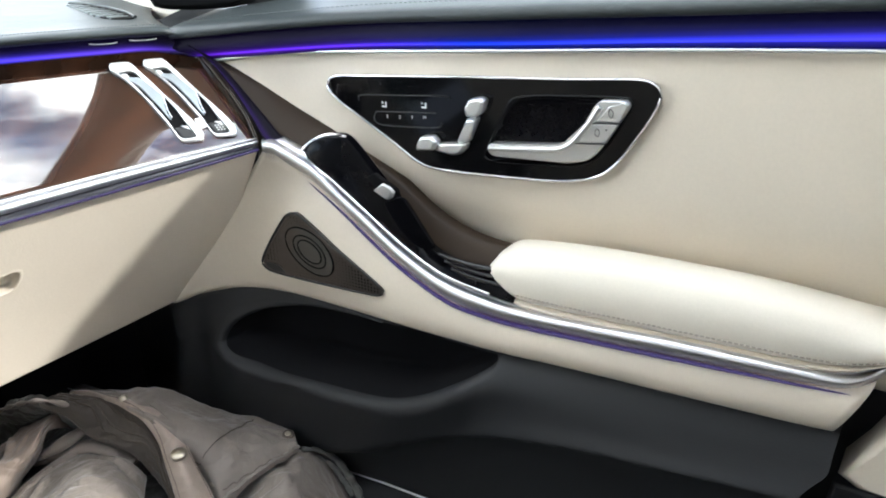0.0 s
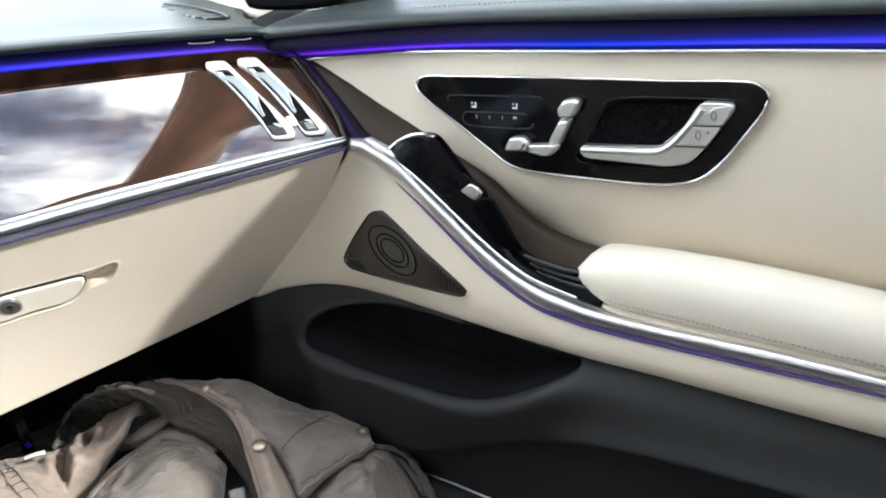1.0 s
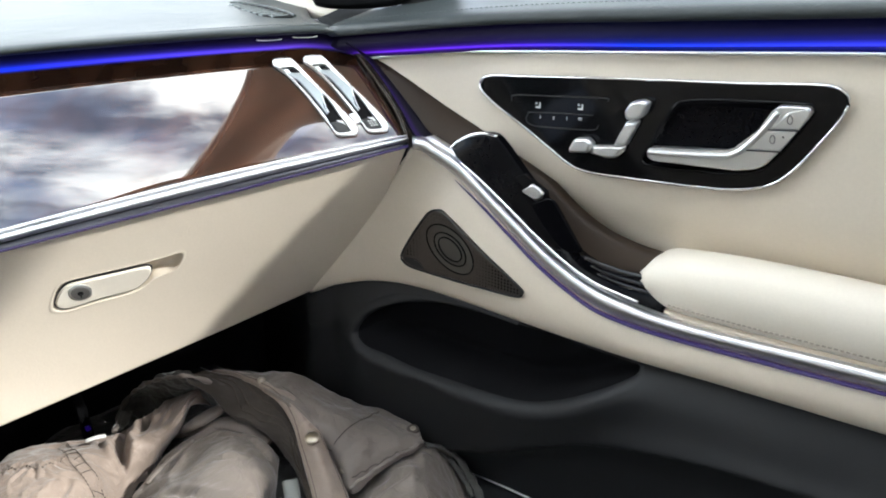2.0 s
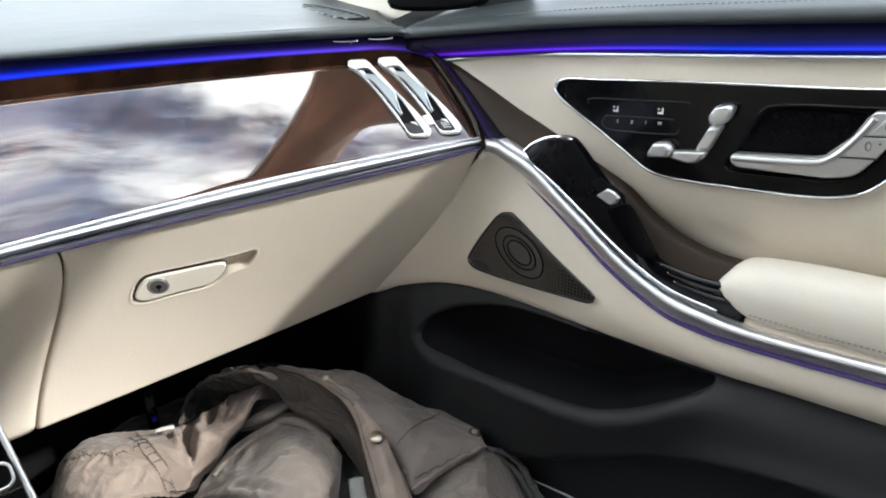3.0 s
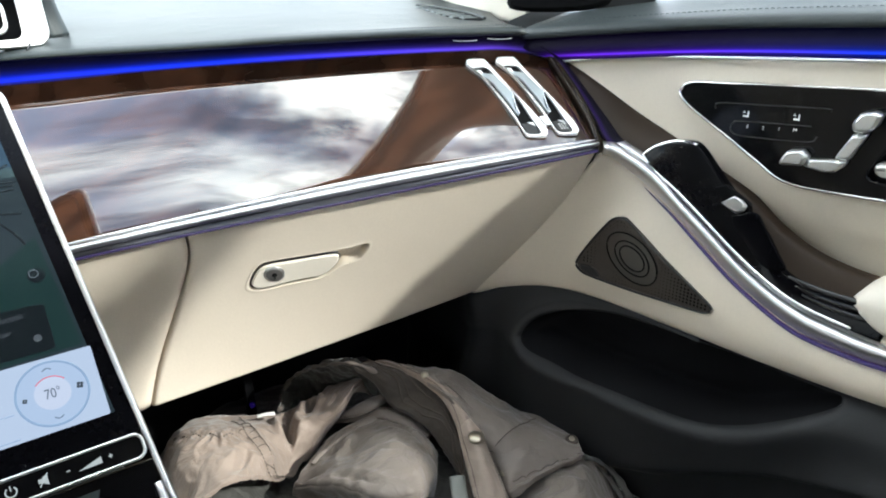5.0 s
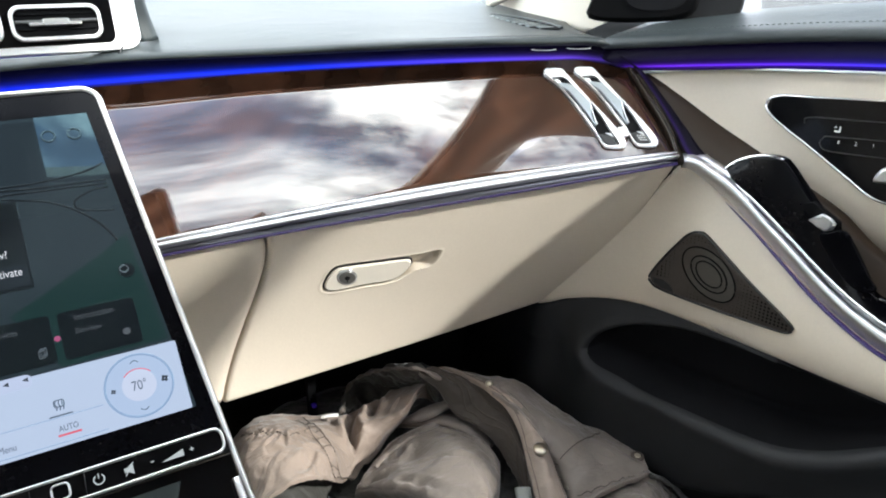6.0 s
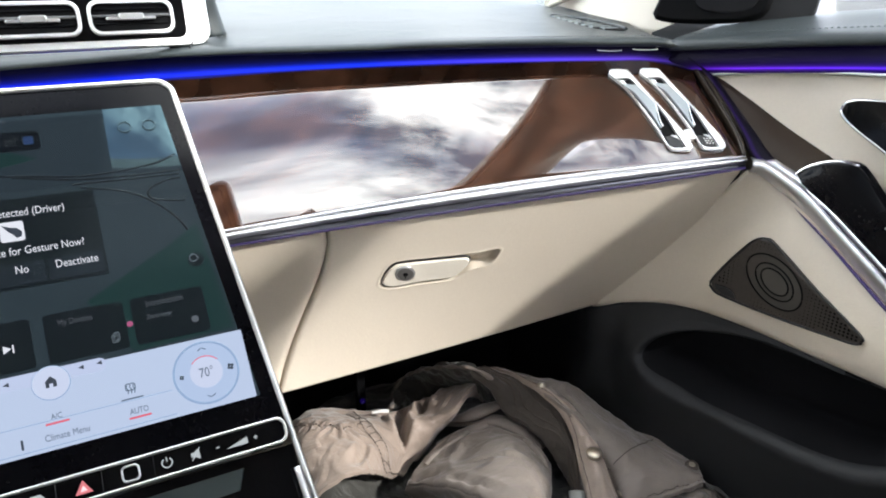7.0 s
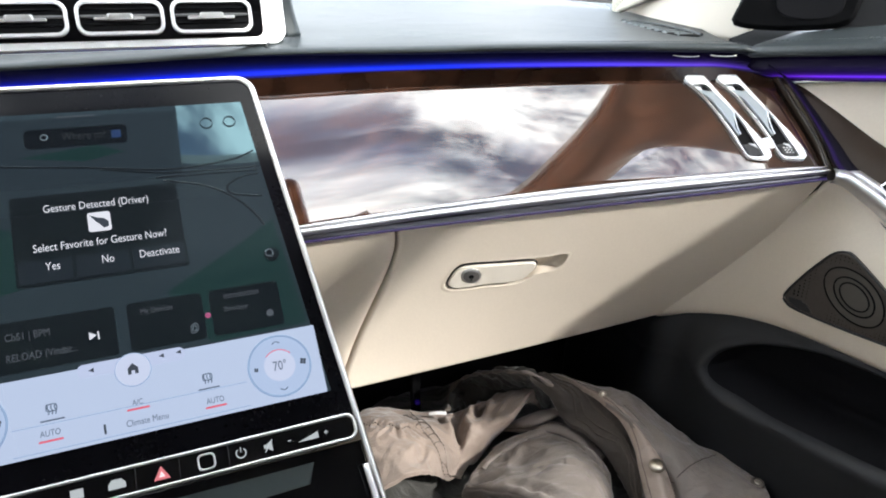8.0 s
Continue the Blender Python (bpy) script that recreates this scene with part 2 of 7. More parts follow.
def closed(pts, n):
    """n points round a smooth closed curve through pts."""
    p = [tuple(a) for a in pts]
    long = spline(p[-2:] + p + p[:3], 40 * len(p))
    run, out = 0.0, []
    arr = np.array([tuple(v) for v in long])
    first = int(np.argmin(np.linalg.norm(arr[: len(arr) // 2] - np.array(p[0]), axis=1)))
    half = len(arr) // 2
    last = half + int(np.argmin(np.linalg.norm(arr[half:] - np.array(p[0]), axis=1)))
    loop = arr[first:last + 1]
    run = np.r_[0, np.cumsum(np.linalg.norm(np.diff(loop, axis=0), axis=1))]
    at = np.linspace(0, run[-1], n + 1)[:-1]
    return [Vector([np.interp(s, run, loop[:, k]) for k in range(3)]) for s in at]


def loft(rows, nu=40, nv=12, back=None, bend=None):
    """A smooth sheet through rows of points; back: a vector that gives it thickness; bend(u, v, p) moves its points."""
    bm = bmesh.new()
    lines = [spline(r, nu) for r in rows]
    grid = []
    for i in range(nu + 1):
        col = spline([ln[i] for ln in lines], nv) if len(rows) > 2 else spline([lines[0][i], lines[1][i]], nv)
        grid.append(col)
    if bend:
        grid = [[bend(i / nu, j / nv, p) for j, p in enumerate(c)] for i, c in enumerate(grid)]
    vs = [[bm.verts.new(p) for p in c] for c in grid]
    uvl = bm.loops.layers.uv.new("UVMap")
    def quad(a, b, c, d, uv=None, soft_=True):
        f = bm.faces.new((a, b, c, d))
        f.smooth = soft_
        for lp, w in zip(f.loops, uv or ((0, 0),) * 4):
            lp[uvl].uv = w
    for i in range(nu):
        for j in range(nv):
            quad(vs[i][j], vs[i + 1][j], vs[i + 1][j + 1], vs[i][j + 1],
                 ((i / nu, j / nv), ((i + 1) / nu, j / nv), ((i + 1) / nu, (j + 1) / nv), (i / nu, (j + 1) / nv)))
    if back is not None:
        bk = Vector(back)
        bs = [[bm.verts.new(p + bk) for p in c] for c in grid]
        for i in range(nu):
            for j in range(nv):
                quad(bs[i][j], bs[i][j + 1], bs[i + 1][j + 1], bs[i + 1][j])
        for i in range(nu):
            quad(vs[i][0], bs[i][0], bs[i + 1][0], vs[i + 1][0], None, False)
            quad(vs[i + 1][nv], bs[i + 1][nv], bs[i][nv], vs[i][nv], None, False)
        for j in range(nv):
            quad(vs[0][j + 1], bs[0][j + 1], bs[0][j], vs[0][j], None, False)
            quad(vs[nu][j], bs[nu][j], bs[nu][j + 1], vs[nu][j + 1], None, False)
    bmesh.ops.recalc_face_normals(bm, faces=bm.faces)
    return bm


def tube(pts, radius, n=60, sides=8, ring=False, taper=None, flat=1.0, up=(0, 0, 1)):
    """A round rod along a smooth curve; flat squeezes it along up."""
    bm = bmesh.new()
    line = closed(pts, n) if ring else spline(pts, n)
    k = len(line)
    loops = []
    for i, p in enumerate(line):
        if ring:
            d = line[(i + 1) % k] - line[i - 1]
        else:
            d = line[min(i + 1, k - 1)] - line[max(i - 1, 0)]
        d.normalize()
        a = d.cross(Vector(up))
        a = a.normalized() if a.length > 1e-6 else d.orthogonal().normalized()
        b = a.cross(d).normalized()
        r = radius * (taper(i / (k - 1)) if taper else 1)
        loops.append([bm.verts.new(p + a * math.cos(2 * math.pi * s / sides) * r + b * math.sin(2 * math.pi * s / sides) * r * flat) for s in range(sides)])
    for i in range(k if ring else k - 1):
        x, y = loops[i], loops[(i + 1) % k]
        for s in range(sides):
            f = bm.faces.new((x[s], x[(s + 1) % sides], y[(s + 1) % sides], y[s]))
            f.smooth = True
    if not ring:
        bm.faces.new(loops[0][::-1])
        bm.faces.new(loops[-1])
    bmesh.ops.recalc_face_normals(bm, faces=bm.faces)
    return bm


def slab(outline, lift, depth, edge=0.001, hole=None, crown=0.0, inset=None):
    """A plate with softened edges. outline: points on its face; lift: the way out of the face; depth: how far it goes back;
    hole: an outline left open; crown: how much its middle swells; inset: the face's own outline, point for point."""
    bm = bmesh.new()
    out = Vector(lift).normalized()
    o = [Vector(p) for p in outline]
    c = sum(o, Vector()) / len(o)
    def shrunk(p):
        d = c - p
        return p + d * min(0.45, edge / max(d.length, 1e-6) * 1.4)
    base = [bm.verts.new(p - out * depth) for p in o]
    side = [bm.verts.new(p - out * edge) for p in o]
    top = [bm.verts.new(Vector(p)) for p in inset] if inset else [bm.verts.new(shrunk(p)) for p in o]
    k = len(o)
    for a, b in ((base, side), (side, top)):
        for i in range(k):
            f = bm.faces.new((a[i], a[(i + 1) % k], b[(i + 1) % k], b[i]))
            f.smooth = True
    if hole:
        h = [bm.verts.new(Vector(p)) for p in hole]
        g = [bm.verts.new(Vector(p) - out * depth) for p in hole]
        m = len(h)
        for i in range(m):
            bm.faces.new((h[i], h[(i + 1) % m], g[(i + 1) % m], g[i]))
        edges = [bm.edges.get((top[i], top[(i + 1) % k])) for i in range(k)] + [bm.edges.get((h[i], h[(i + 1) % m])) for i in range(m)]
        bmesh.ops.triangle_fill(bm, use_beauty=True, edges=edges)
    else:
        if crown:
            mid = [bm.verts.new(c + (v.co - c) * 0.5 + out * crown * 0.8) for v in top]
            for i in range(k):
                f = bm.faces.new((top[i], top[(i + 1) % k], mid[(i + 1) % k], mid[i]))
                f.smooth = True
            tip = bm.verts.new(c + out * crown)
            for i in range(k):
                f = bm.faces.new((mid[i], mid[(i + 1) % k], tip))
                f.smooth = True
        else:
            edges = [bm.edges.get((top[i], top[(i + 1) % k])) for i in range(k)]
            bmesh.ops.triangle_fill(bm, use_beauty=True, edges=edges)
    bmesh.ops.recalc_face_normals(bm, faces=bm.faces)
    return bm


def box(lo, hi, bevel=0.0):
    bm = bmesh.new()
    bmesh.ops.create_cube(bm, size=1)
    lo, hi = Vector(lo), Vector(hi)
    for v in bm.verts:
        v.co = Vector([(lo[k] + hi[k]) / 2 + v.co[k] * (hi[k] - lo[k]) for k in range(3)])
    if bevel:
        bmesh.ops.bevel(bm, geom=bm.edges[:], offset=bevel, segments=2, affect="EDGES", profile=0.6)
    return bm


def disc(c, normal, r, depth, sides=28, edge=0.0006, dome=0.0):
    n = Vector(normal).normalized()
    a = n.orthogonal().normalized()
    b = n.cross(a)
    c = Vector(c)
    return slab([c + a * r * math.cos(2 * math.pi * i / sides) + b * r * math.sin(2 * math.pi * i / sides) for i in range(sides)], n, depth, edge, crown=dome)


def mesh_of(name, bm, material):
    me = bpy.data.meshes.new(name)
    bm.to_mesh(me)
    bm.free()
    if material:
        me.materials.append(material)
    return me


def part(name, bm, material, parent, label=""):
    ob = new(name, mesh_of(name, bm, material))
    ob.parent = parent
    return tagged(ob, label=label)


def thing(name, label, category, group="", kind=""):
    return tagged(new(name), label, category, group, kind)


def structure(name, bm, material, label, category):
    return tagged(new(name, mesh_of(name, bm, material)), label, category, kind="structure")


def lettering(text, size):
    """Flat letters as a bmesh in the xy plane, centred."""
    cu = bpy.data.curves.new("letters", "FONT")
    cu.body, cu.size, cu.align_x, cu.align_y, cu.resolution_u = text, size, "CENTER", "CENTER", 3
    ob = bpy.data.objects.new("letters", cu)
    scene.collection.objects.link(ob)
    dg = bpy.context.evaluated_depsgraph_get()
    me = bpy.data.meshes.new_from_object(ob.evaluated_get(dg))
    bm = bmesh.new()
    bm.from_mesh(me)
    bpy.data.objects.remove(ob)
    bpy.data.meshes.remove(me)
    return bm


def dashes(pts, count, length, radius, lift=(0, 0, 0)):
    """A row of short stitches along a curve, one mesh."""
    bm = bmesh.new()
    line = spline(pts, count * 4)
    lv = Vector(lift)
    for i in range(count):
        p, q = line[4 * i] + lv, line[4 * i + 1] + lv
        d = (q - p).normalized()
        q = p + d * length
        a = d.orthogonal().normalized() * radius
        b = d.cross(a)
        ends = [[bm.verts.new(e + a * s + b * t) for s, t in ((1, 0), (0, 1), (-1, 0), (0, -1))] for e in (p, (p + q) / 2 , q)]
        for v in ends[0] + ends[2]:
            v.co = v.co - lv.normalized() * radius if lv.length else v.co
        for x, y in zip(ends, ends[1:]):
            for k in range(4):
                bm.faces.new((x[k], x[(k + 1) % 4], y[(k + 1) % 4], y[k]))
    bmesh.ops.recalc_face_normals(bm, faces=bm.faces)
    return bm


# ---- the cabin shell: floor, side walls, roof with its glass panel, windscreen opening ----
LINE_Y = np.array([-0.4, 0.1, 0.1810, 0.4775, 0.52, 0.56, 0.5945, 0.63, 0.70])
LINE_X = np.array([0.5801, 0.5071, 0.4947, 0.449, 0.440, 0.427, 0.409, 0.385, 0.335])


def door_x(y):
    """The plan line of the door's trim."""
    return float(np.interp(y, LINE_Y, LINE_X))


def D(y, z, off=0.0):
    """A point on the door: along y, up z, and off metres outwards of the trim's plan line."""
    return Vector((door_x(y) + off, y, z))


REF_EYE = Vector((-0.03, 0.035, 0.775))


def DV(y, z, off, ref):
    """A raised point: on the line from the middle of the walk to the trim's point (y, z, ref), but off metres out."""
    p = D(y, z, ref)
    return p + (REF_EYE - p) * ((off - ref) / (REF_EYE.x - p.x))


def DR(pts, off=0.0, ref=None):
    if ref is None:
        return [D(p[0], p[1], p[2] if len(p) > 2 else off) for p in pts]
    return [DV(p[0], p[1], p[2] if len(p) > 2 else off, ref) for p in pts]


structure("floor", box((-0.75, -1.6, -0.03), (0.75, 1.3, 0.0)), CARPET, "black carpeted car floor", "floor")
structure("firewall", box((-0.75, 1.02, 0.0), (0.75, 1.06, 0.62)), CARPET, "black carpeted bulkhead under the dashboard", "bulkhead")
structure("wall_rear", box((-0.75, -1.64, 0.0), (0.75, -1.6, 1.02)), HEADLINER, "plain pale wall closing the cabin behind", "wall")
# outer side of the passenger door, below the window
structure("wall_right", loft([DR([(1.05, 0.0, 0.22), (0.6, 0.0, 0.12), (0.3, 0.0, 0.09), (-0.35, 0.0, 0.09), (-1.6, 0.0, -0.1)]),
                              DR([(1.05, 0.68, 0.22), (0.6, 0.66, 0.12), (0.3, 0.68, 0.09), (-0.35, 0.70, 0.09), (-1.6, 0.70, -0.1)])], 30, 3, back=(0.03, 0, 0)),
          BLACK, "dark inner skin behind the door trim", "wall")
structure("wall_left", box((-0.73, -1.6, 0.0), (-0.69, 1.06, 0.70)), CREAM, "cream trim of the opposite door", "wall")

# roof: a header across the windscreen's top, side rails, a glass panel in between
HEADER = [(-0.62, 0.80, 0.86), (-0.50, 0.70, 0.925), (-0.33, 0.62, 0.968), (-0.10, 0.560, 0.975), (0.055, 0.560, 0.975), (0.140, 0.578, 0.971),
          (0.205, 0.600, 0.962), (0.262, 0.630, 0.950), (0.330, 0.690, 0.915), (0.362, 0.728, 0.884), (0.390, 0.765, 0.850), (0.440, 0.860, 0.770), (0.464, 0.950, 0.705)]
INNER = [(-0.56, 0.62, 0.94), (-0.48, 0.54, 0.99), (-0.36, 0.505, 1.00), (-0.10, 0.500, 1.005), (0.08, 0.498, 1.006), (0.180, 0.504, 1.004),
         (0.235, 0.518, 0.998), (0.278, 0.522, 0.995), (0.330, 0.505, 0.998), (0.365, 0.455, 0.999), (0.398, 0.440, 0.996), (0.432, 0.540, 0.915), (0.428, 0.625, 0.800), (0.456, 0.735, 0.700)]
MIDDLE = [tuple((a + b) / 2 - (0.012 if k == 2 else 0) for k, (a, b) in enumerate(zip(p, q))) for p, q in zip(HEADER, INNER)]
structure("a_pillar_and_header", loft([HEADER, MIDDLE, INNER], 80, 8, back=(0, 0.005, 0.03)), HEADLINER, "pale cloth-covered windscreen pillar running into the roof header", "pillar")
structure("screen_seal", tube(HEADER[:-2], 0.004, 90, 6), BLACK, "black rubber seal along the windscreen", "seal")
structure("roof_rail_right", loft([[(0.40, 0.49, 1.00), (0.40, 0.2, 1.008), (0.40, 0.0, 1.012), (0.40, -1.6, 1.012)], [(0.44, 0.52, 0.985), (0.440, 0.2, 1.004), (0.430, 0.0, 1.013), (0.43, -1.6, 1.012)],
                                   [(0.50, 0.60, 0.925), (0.500, 0.35, 0.960), (0.478, 0.18, 0.996), (0.456, 0.06, 1.014), (0.455, -0.4, 1.014), (0.455, -1.6, 1.012)]], 24, 6, back=(0.0, 0, 0.03)), HEADLINER, "pale roof rail beside the glass roof", "roof rail")
structure("roof_rail_left", loft([[(-0.40, 0.505, 1.00), (-0.40, 0.0, 1.01), (-0.40, -1.6, 1.0)], [(-0.50, 0.54, 0.985), (-0.50, 0.0, 0.985), (-0.50, -1.6, 0.98)],
                                  [(-0.62, 0.62, 0.92), (-0.62, 0.0, 0.92), (-0.62, -1.6, 0.92)]], 20, 6, back=(-0.01, 0, 0.03)), HEADLINER, "pale roof rail beside the glass roof", "roof rail")
structure("ceiling", box((-0.62, -1.6, 1.006), (0.435, 0.02, 1.03)), HEADLINER, "pale cloth roof lining", "ceiling")
structure("ceiling_front", box((-0.62, 0.02, 1.008), (0.165, 0.505, 1.03)), HEADLINER, "pale cloth roof lining", "ceiling")
structure("b_pillar_right", loft([DR([(-0.30, 0.70, 0.06), (-0.30, 1.02, -0.10)]), DR([(-0.40, 0.70, 0.06), (-0.40, 1.02, -0.10)])], 6, 4, back=(0.03, 0, 0)), HEADLINER, "pale centre pillar behind the front door", "pillar")
structure("b_pillar_left", box((-0.70, -0.42, 0.70), (-0.63, -0.30, 0.95), 0.01), HEADLINER, "pale centre pillar of the opposite side", "pillar")
structure("side_wall_rear_left", box((-0.71, -1.6, 0.70), (-0.66, -1.05, 0.98)), HEADLINER, "plain pale quarter trim", "wall")
structure("side_wall_rear_right", box((0.60, -1.6, 0.70), (0.65, -0.40, 1.03)), HEADLINER, "plain pale quarter trim", "wall")

structure("front_quarter_left", box((-0.70, 0.45, 0.70), (-0.66, 1.06, 0.95)), HEADLINER, "pale front corner trim of the opposite side", "wall")
structure("window_left", box((-0.70, -0.32, 0.70), (-0.695, 0.45, 0.95)), FAR_GLASS, "side window opposite", "window")

structure("window_rear_left", box((-0.70, -1.05, 0.70), (-0.695, -0.42, 0.95)), FAR_GLASS, "rear side window opposite", "window")
structure("windscreen", loft([HEADER, [(-0.70, 1.24, 0.735), (-0.60, 1.25, 0.737), (-0.45, 1.26, 0.739), (-0.25, 1.27, 0.740), (0.0, 1.27, 0.740), (0.10, 1.26, 0.739), (0.18, 1.25, 0.738), (0.25, 1.22, 0.737), (0.32, 1.19, 0.735), (0.38, 1.14, 0.732), (0.43, 1.06, 0.726), (0.470, 0.96, 0.712)]], 40, 6, back=(0, 0.002, 0.004)), GLASS, "clear sloping windscreen", "windscreen")
# unseen panel, added and sized to let sun onto the lower dashboard
structure("roof_glass", box((0.165, 0.02, 1.020), (0.405, 0.505, 1.024)), GLASS, "unseen clear roof panel, added to let light in", "roof glass")
structure("window_right", loft([[(0.500, 0.58, 0.915), (0.500, 0.35, 0.960), (0.480, 0.18, 0.996), (0.459, 0.04, 1.014), (0.458, -0.30, 1.014)], [D(0.56, 0.715, 0.105), D(0.2, 0.74, 0.105), D(-0.30, 0.76, 0.085)]], 16, 4, back=(0.004, 0, 0)), SIDE_GLASS, "side window of the passenger door", "window")
FOOT = [[(0.452, 0.700, 0.690), (0.448, 0.735, 0.690), (0.452, 0.785, 0.692), (0.466, 0.860, 0.694), (0.482, 0.920, 0.698), (0.492, 0.965, 0.704)],
        [(0.450, 0.690, 0.708), (0.446, 0.727, 0.708), (0.449, 0.780, 0.710), (0.461, 0.855, 0.712), (0.476, 0.915, 0.716), (0.486, 0.960, 0.722)],
        [(0.446, 0.675, 0.735), (0.441, 0.712, 0.735), (0.441, 0.765, 0.745), (0.450, 0.840, 0.755), (0.462, 0.900, 0.755), (0.474, 0.950, 0.750)],
        [(0.438, 0.650, 0.790), (0.430, 0.685, 0.790), (0.428, 0.730, 0.800), (0.434, 0.800, 0.805), (0.446, 0.870, 0.795), (0.462, 0.930, 0.780)],
        [(0.432, 0.630, 0.860), (0.420, 0.655, 0.860), (0.420, 0.690, 0.862), (0.424, 0.750, 0.860), (0.432, 0.820, 0.845), (0.448, 0.890, 0.820)]]
structure("pillar_foot", loft(FOOT, 40, 20, back=(0.03, 0, 0)), HEADLINER, "cream foot of the windscreen pillar on the dashboard", "pillar")
structure("corner_filler", loft([[(0.3875, 0.630, 0.6885), (0.394, 0.648, 0.694), (0.402, 0.672, 0.699)], [(0.405, 0.618, 0.698), (0.412, 0.640, 0.703), (0.424, 0.668, 0.706)], [(0.45, 0.59, 0.708), (0.46, 0.62, 0.712), (0.47, 0.68, 0.714)], [(0.50, 0.56, 0.716), (0.51, 0.60, 0.718), (0.52, 0.68, 0.720)]], 12, 10, back=(0, 0, -0.03)), CORNER_SHADE, "filler between dashboard and door, coloured dark for the shade there", "filler")

# scuttle under the windscreen
structure("cowl", box((-0.8, 1.22, 0.55), (0.8, 1.40, 0.735)), BLACK, "black scuttle at the foot of the windscreen", "cowl")

# the ground outside
structure("ground", box((-400, -400, -0.55), (400, 400, -0.45)), mat("asphalt", (0.06, 0.06, 0.062), 0.9, vary=0.2, grain=0.5, grain_scale=40.0), "grey asphalt around the car", "ground")


# ---- the passenger door ----
door = thing("passenger_door", "closed cream leather car door with dark trim and a chrome strip", "car door")

BELT = [(0.622, 0.6850), (0.454, 0.702), (0.295, 0.713), (0.172, 0.721), (0.053, 0.729), (-0.10, 0.738)]
SHELF = [(0.594, 0.6665), (0.529, 0.6750), (0.454, 0.6808), (0.302, 0.691), (0.173, 0.700), (0.05, 0.707), (-0.10, 0.715)]

# top pad: from the rolled lip out to the window
part("top_pad", loft([DR([(y, z + 0.001, -0.002) for y, z in BELT]), DR([(y, z + 0.0012, -0.010) for y, z in BELT]), DR([(y, z + 0.0055, -0.013) for y, z in BELT]), DR([(y, z + 0.0120, -0.007) for y, z in BELT]),
                      DR([(y, z + 0.018, 0.02) for y, z in BELT]), DR([(y, z + 0.026, 0.06) for y, z in BELT]), DR([(y, z + 0.030, 0.10) for y, z in BELT])], 60, 34, back=(0.012, 0, -0.0005)),
     DARK_TOP, door, "dark grey stitched leather top pad")
part("stitching", dashes(DR([(y, z + 0.0158, 0.006) for y, z in BELT]), 150, 0.0026, 0.0004, lift=(0, 0, 0.0004)), STITCH_DARK, door, "grey stitching")
part("light_band", loft([DR([(y, z + 0.0016) for y, z in BELT], -0.004), DR([(y, z * 0.4 + w * 0.6) for (y, z), (_, w) in zip(BELT, SHELF[:1] + SHELF[2:])], -0.008), DR([SHELF[0]] + SHELF[2:], -0.002)], 90, 20, back=(0.02, 0, 0)),
     BAND_DOOR, door, "glowing blue and violet light band")
part("trim_line", tube(DR([(y, z - 0.001, -0.004) for y, z in SHELF]), 0.0016, 70, 6), CHROME, door, "thin chrome line")

# upper panel, swelling out behind the armrest
def drop(z1, off):
    return [D(y, z1, off) for y in (0.60, 0.52, 0.44, 0.36, 0.28, 0.20, 0.12, 0.05, -0.02, -0.10)]
top_row = [D(y, float(np.interp(-y, [-p[0] for p in SHELF], [p[1] for p in SHELF])) - 0.001, 0.001) for y in (0.60, 0.52, 0.44, 0.36, 0.28, 0.20, 0.12, 0.05, -0.02, -0.10)]
part("upper_panel", loft([top_row, drop(0.645, 0.0), drop(0.60, 0.0), drop(0.575, 0.002), drop(0.55, 0.010), drop(0.525, 0.022), drop(0.49, 0.028), drop(0.45, 0.026)], 70, 40, back=(0.012, 0, 0)),
     CREAM, door, "cream leather upper panel")

# brown trim that sweeps down from the dashboard
SWEEP_UP = [(0.600, 0.668), (0.580, 0.660), (0.560, 0.648), (0.521, 0.623), (0.472, 0.600), (0.410, 0.570), (0.375, 0.545), (0.346, 0.530), (0.312, 0.522), (0.27, 0.520)]
SWEEP_LOW = [(0.612, 0.680, -0.006), (0.594, 0.667, -0.010), (0.568, 0.641, -0.019), (0.543, 0.618, -0.031), (0.520, 0.594, -0.038), (0.46, 0.560, -0.031), (0.41, 0.525, -0.031), (0.37, 0.500, -0.031), (0.32, 0.484, -0.031), (0.27, 0.478, -0.031)]
sweep_mid = [((a[0] + b[0]) / 2, (a[1] + b[1]) / 2, b[2] * 0.62) for a, b in zip(SWEEP_UP, SWEEP_LOW)]
part("brown_trim", loft([DR(SWEEP_UP, -0.001), DR([(a[0], a[1] - 0.002, -0.007) for a in SWEEP_UP]), DR(sweep_mid), DR(SWEEP_LOW)], 60, 12, back=(0.006, 0, 0)),
     BROWN_TRIM, door, "matt dark brown wood sweep")

# added glowing sheet that stands for violet light mirrored in the brown trim
CORNER_GLOW = light_band("corner_violet_gleam", ((0.0, (0.012, 0.003, 0.045)), (0.35, (0.015, 0.004, 0.060)), (0.70, (0.013, 0.003, 0.050)), (1.0, (0.002, 0.001, 0.008))))
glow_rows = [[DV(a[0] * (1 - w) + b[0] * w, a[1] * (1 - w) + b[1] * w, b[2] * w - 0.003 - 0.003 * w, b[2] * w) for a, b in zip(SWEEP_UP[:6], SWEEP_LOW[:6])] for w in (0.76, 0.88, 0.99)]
part("corner_glow", loft(glow_rows, 40, 8, back=(0.002, 0, 0)), CORNER_GLOW, door, "added dim glow for the violet gleam on the brown trim")

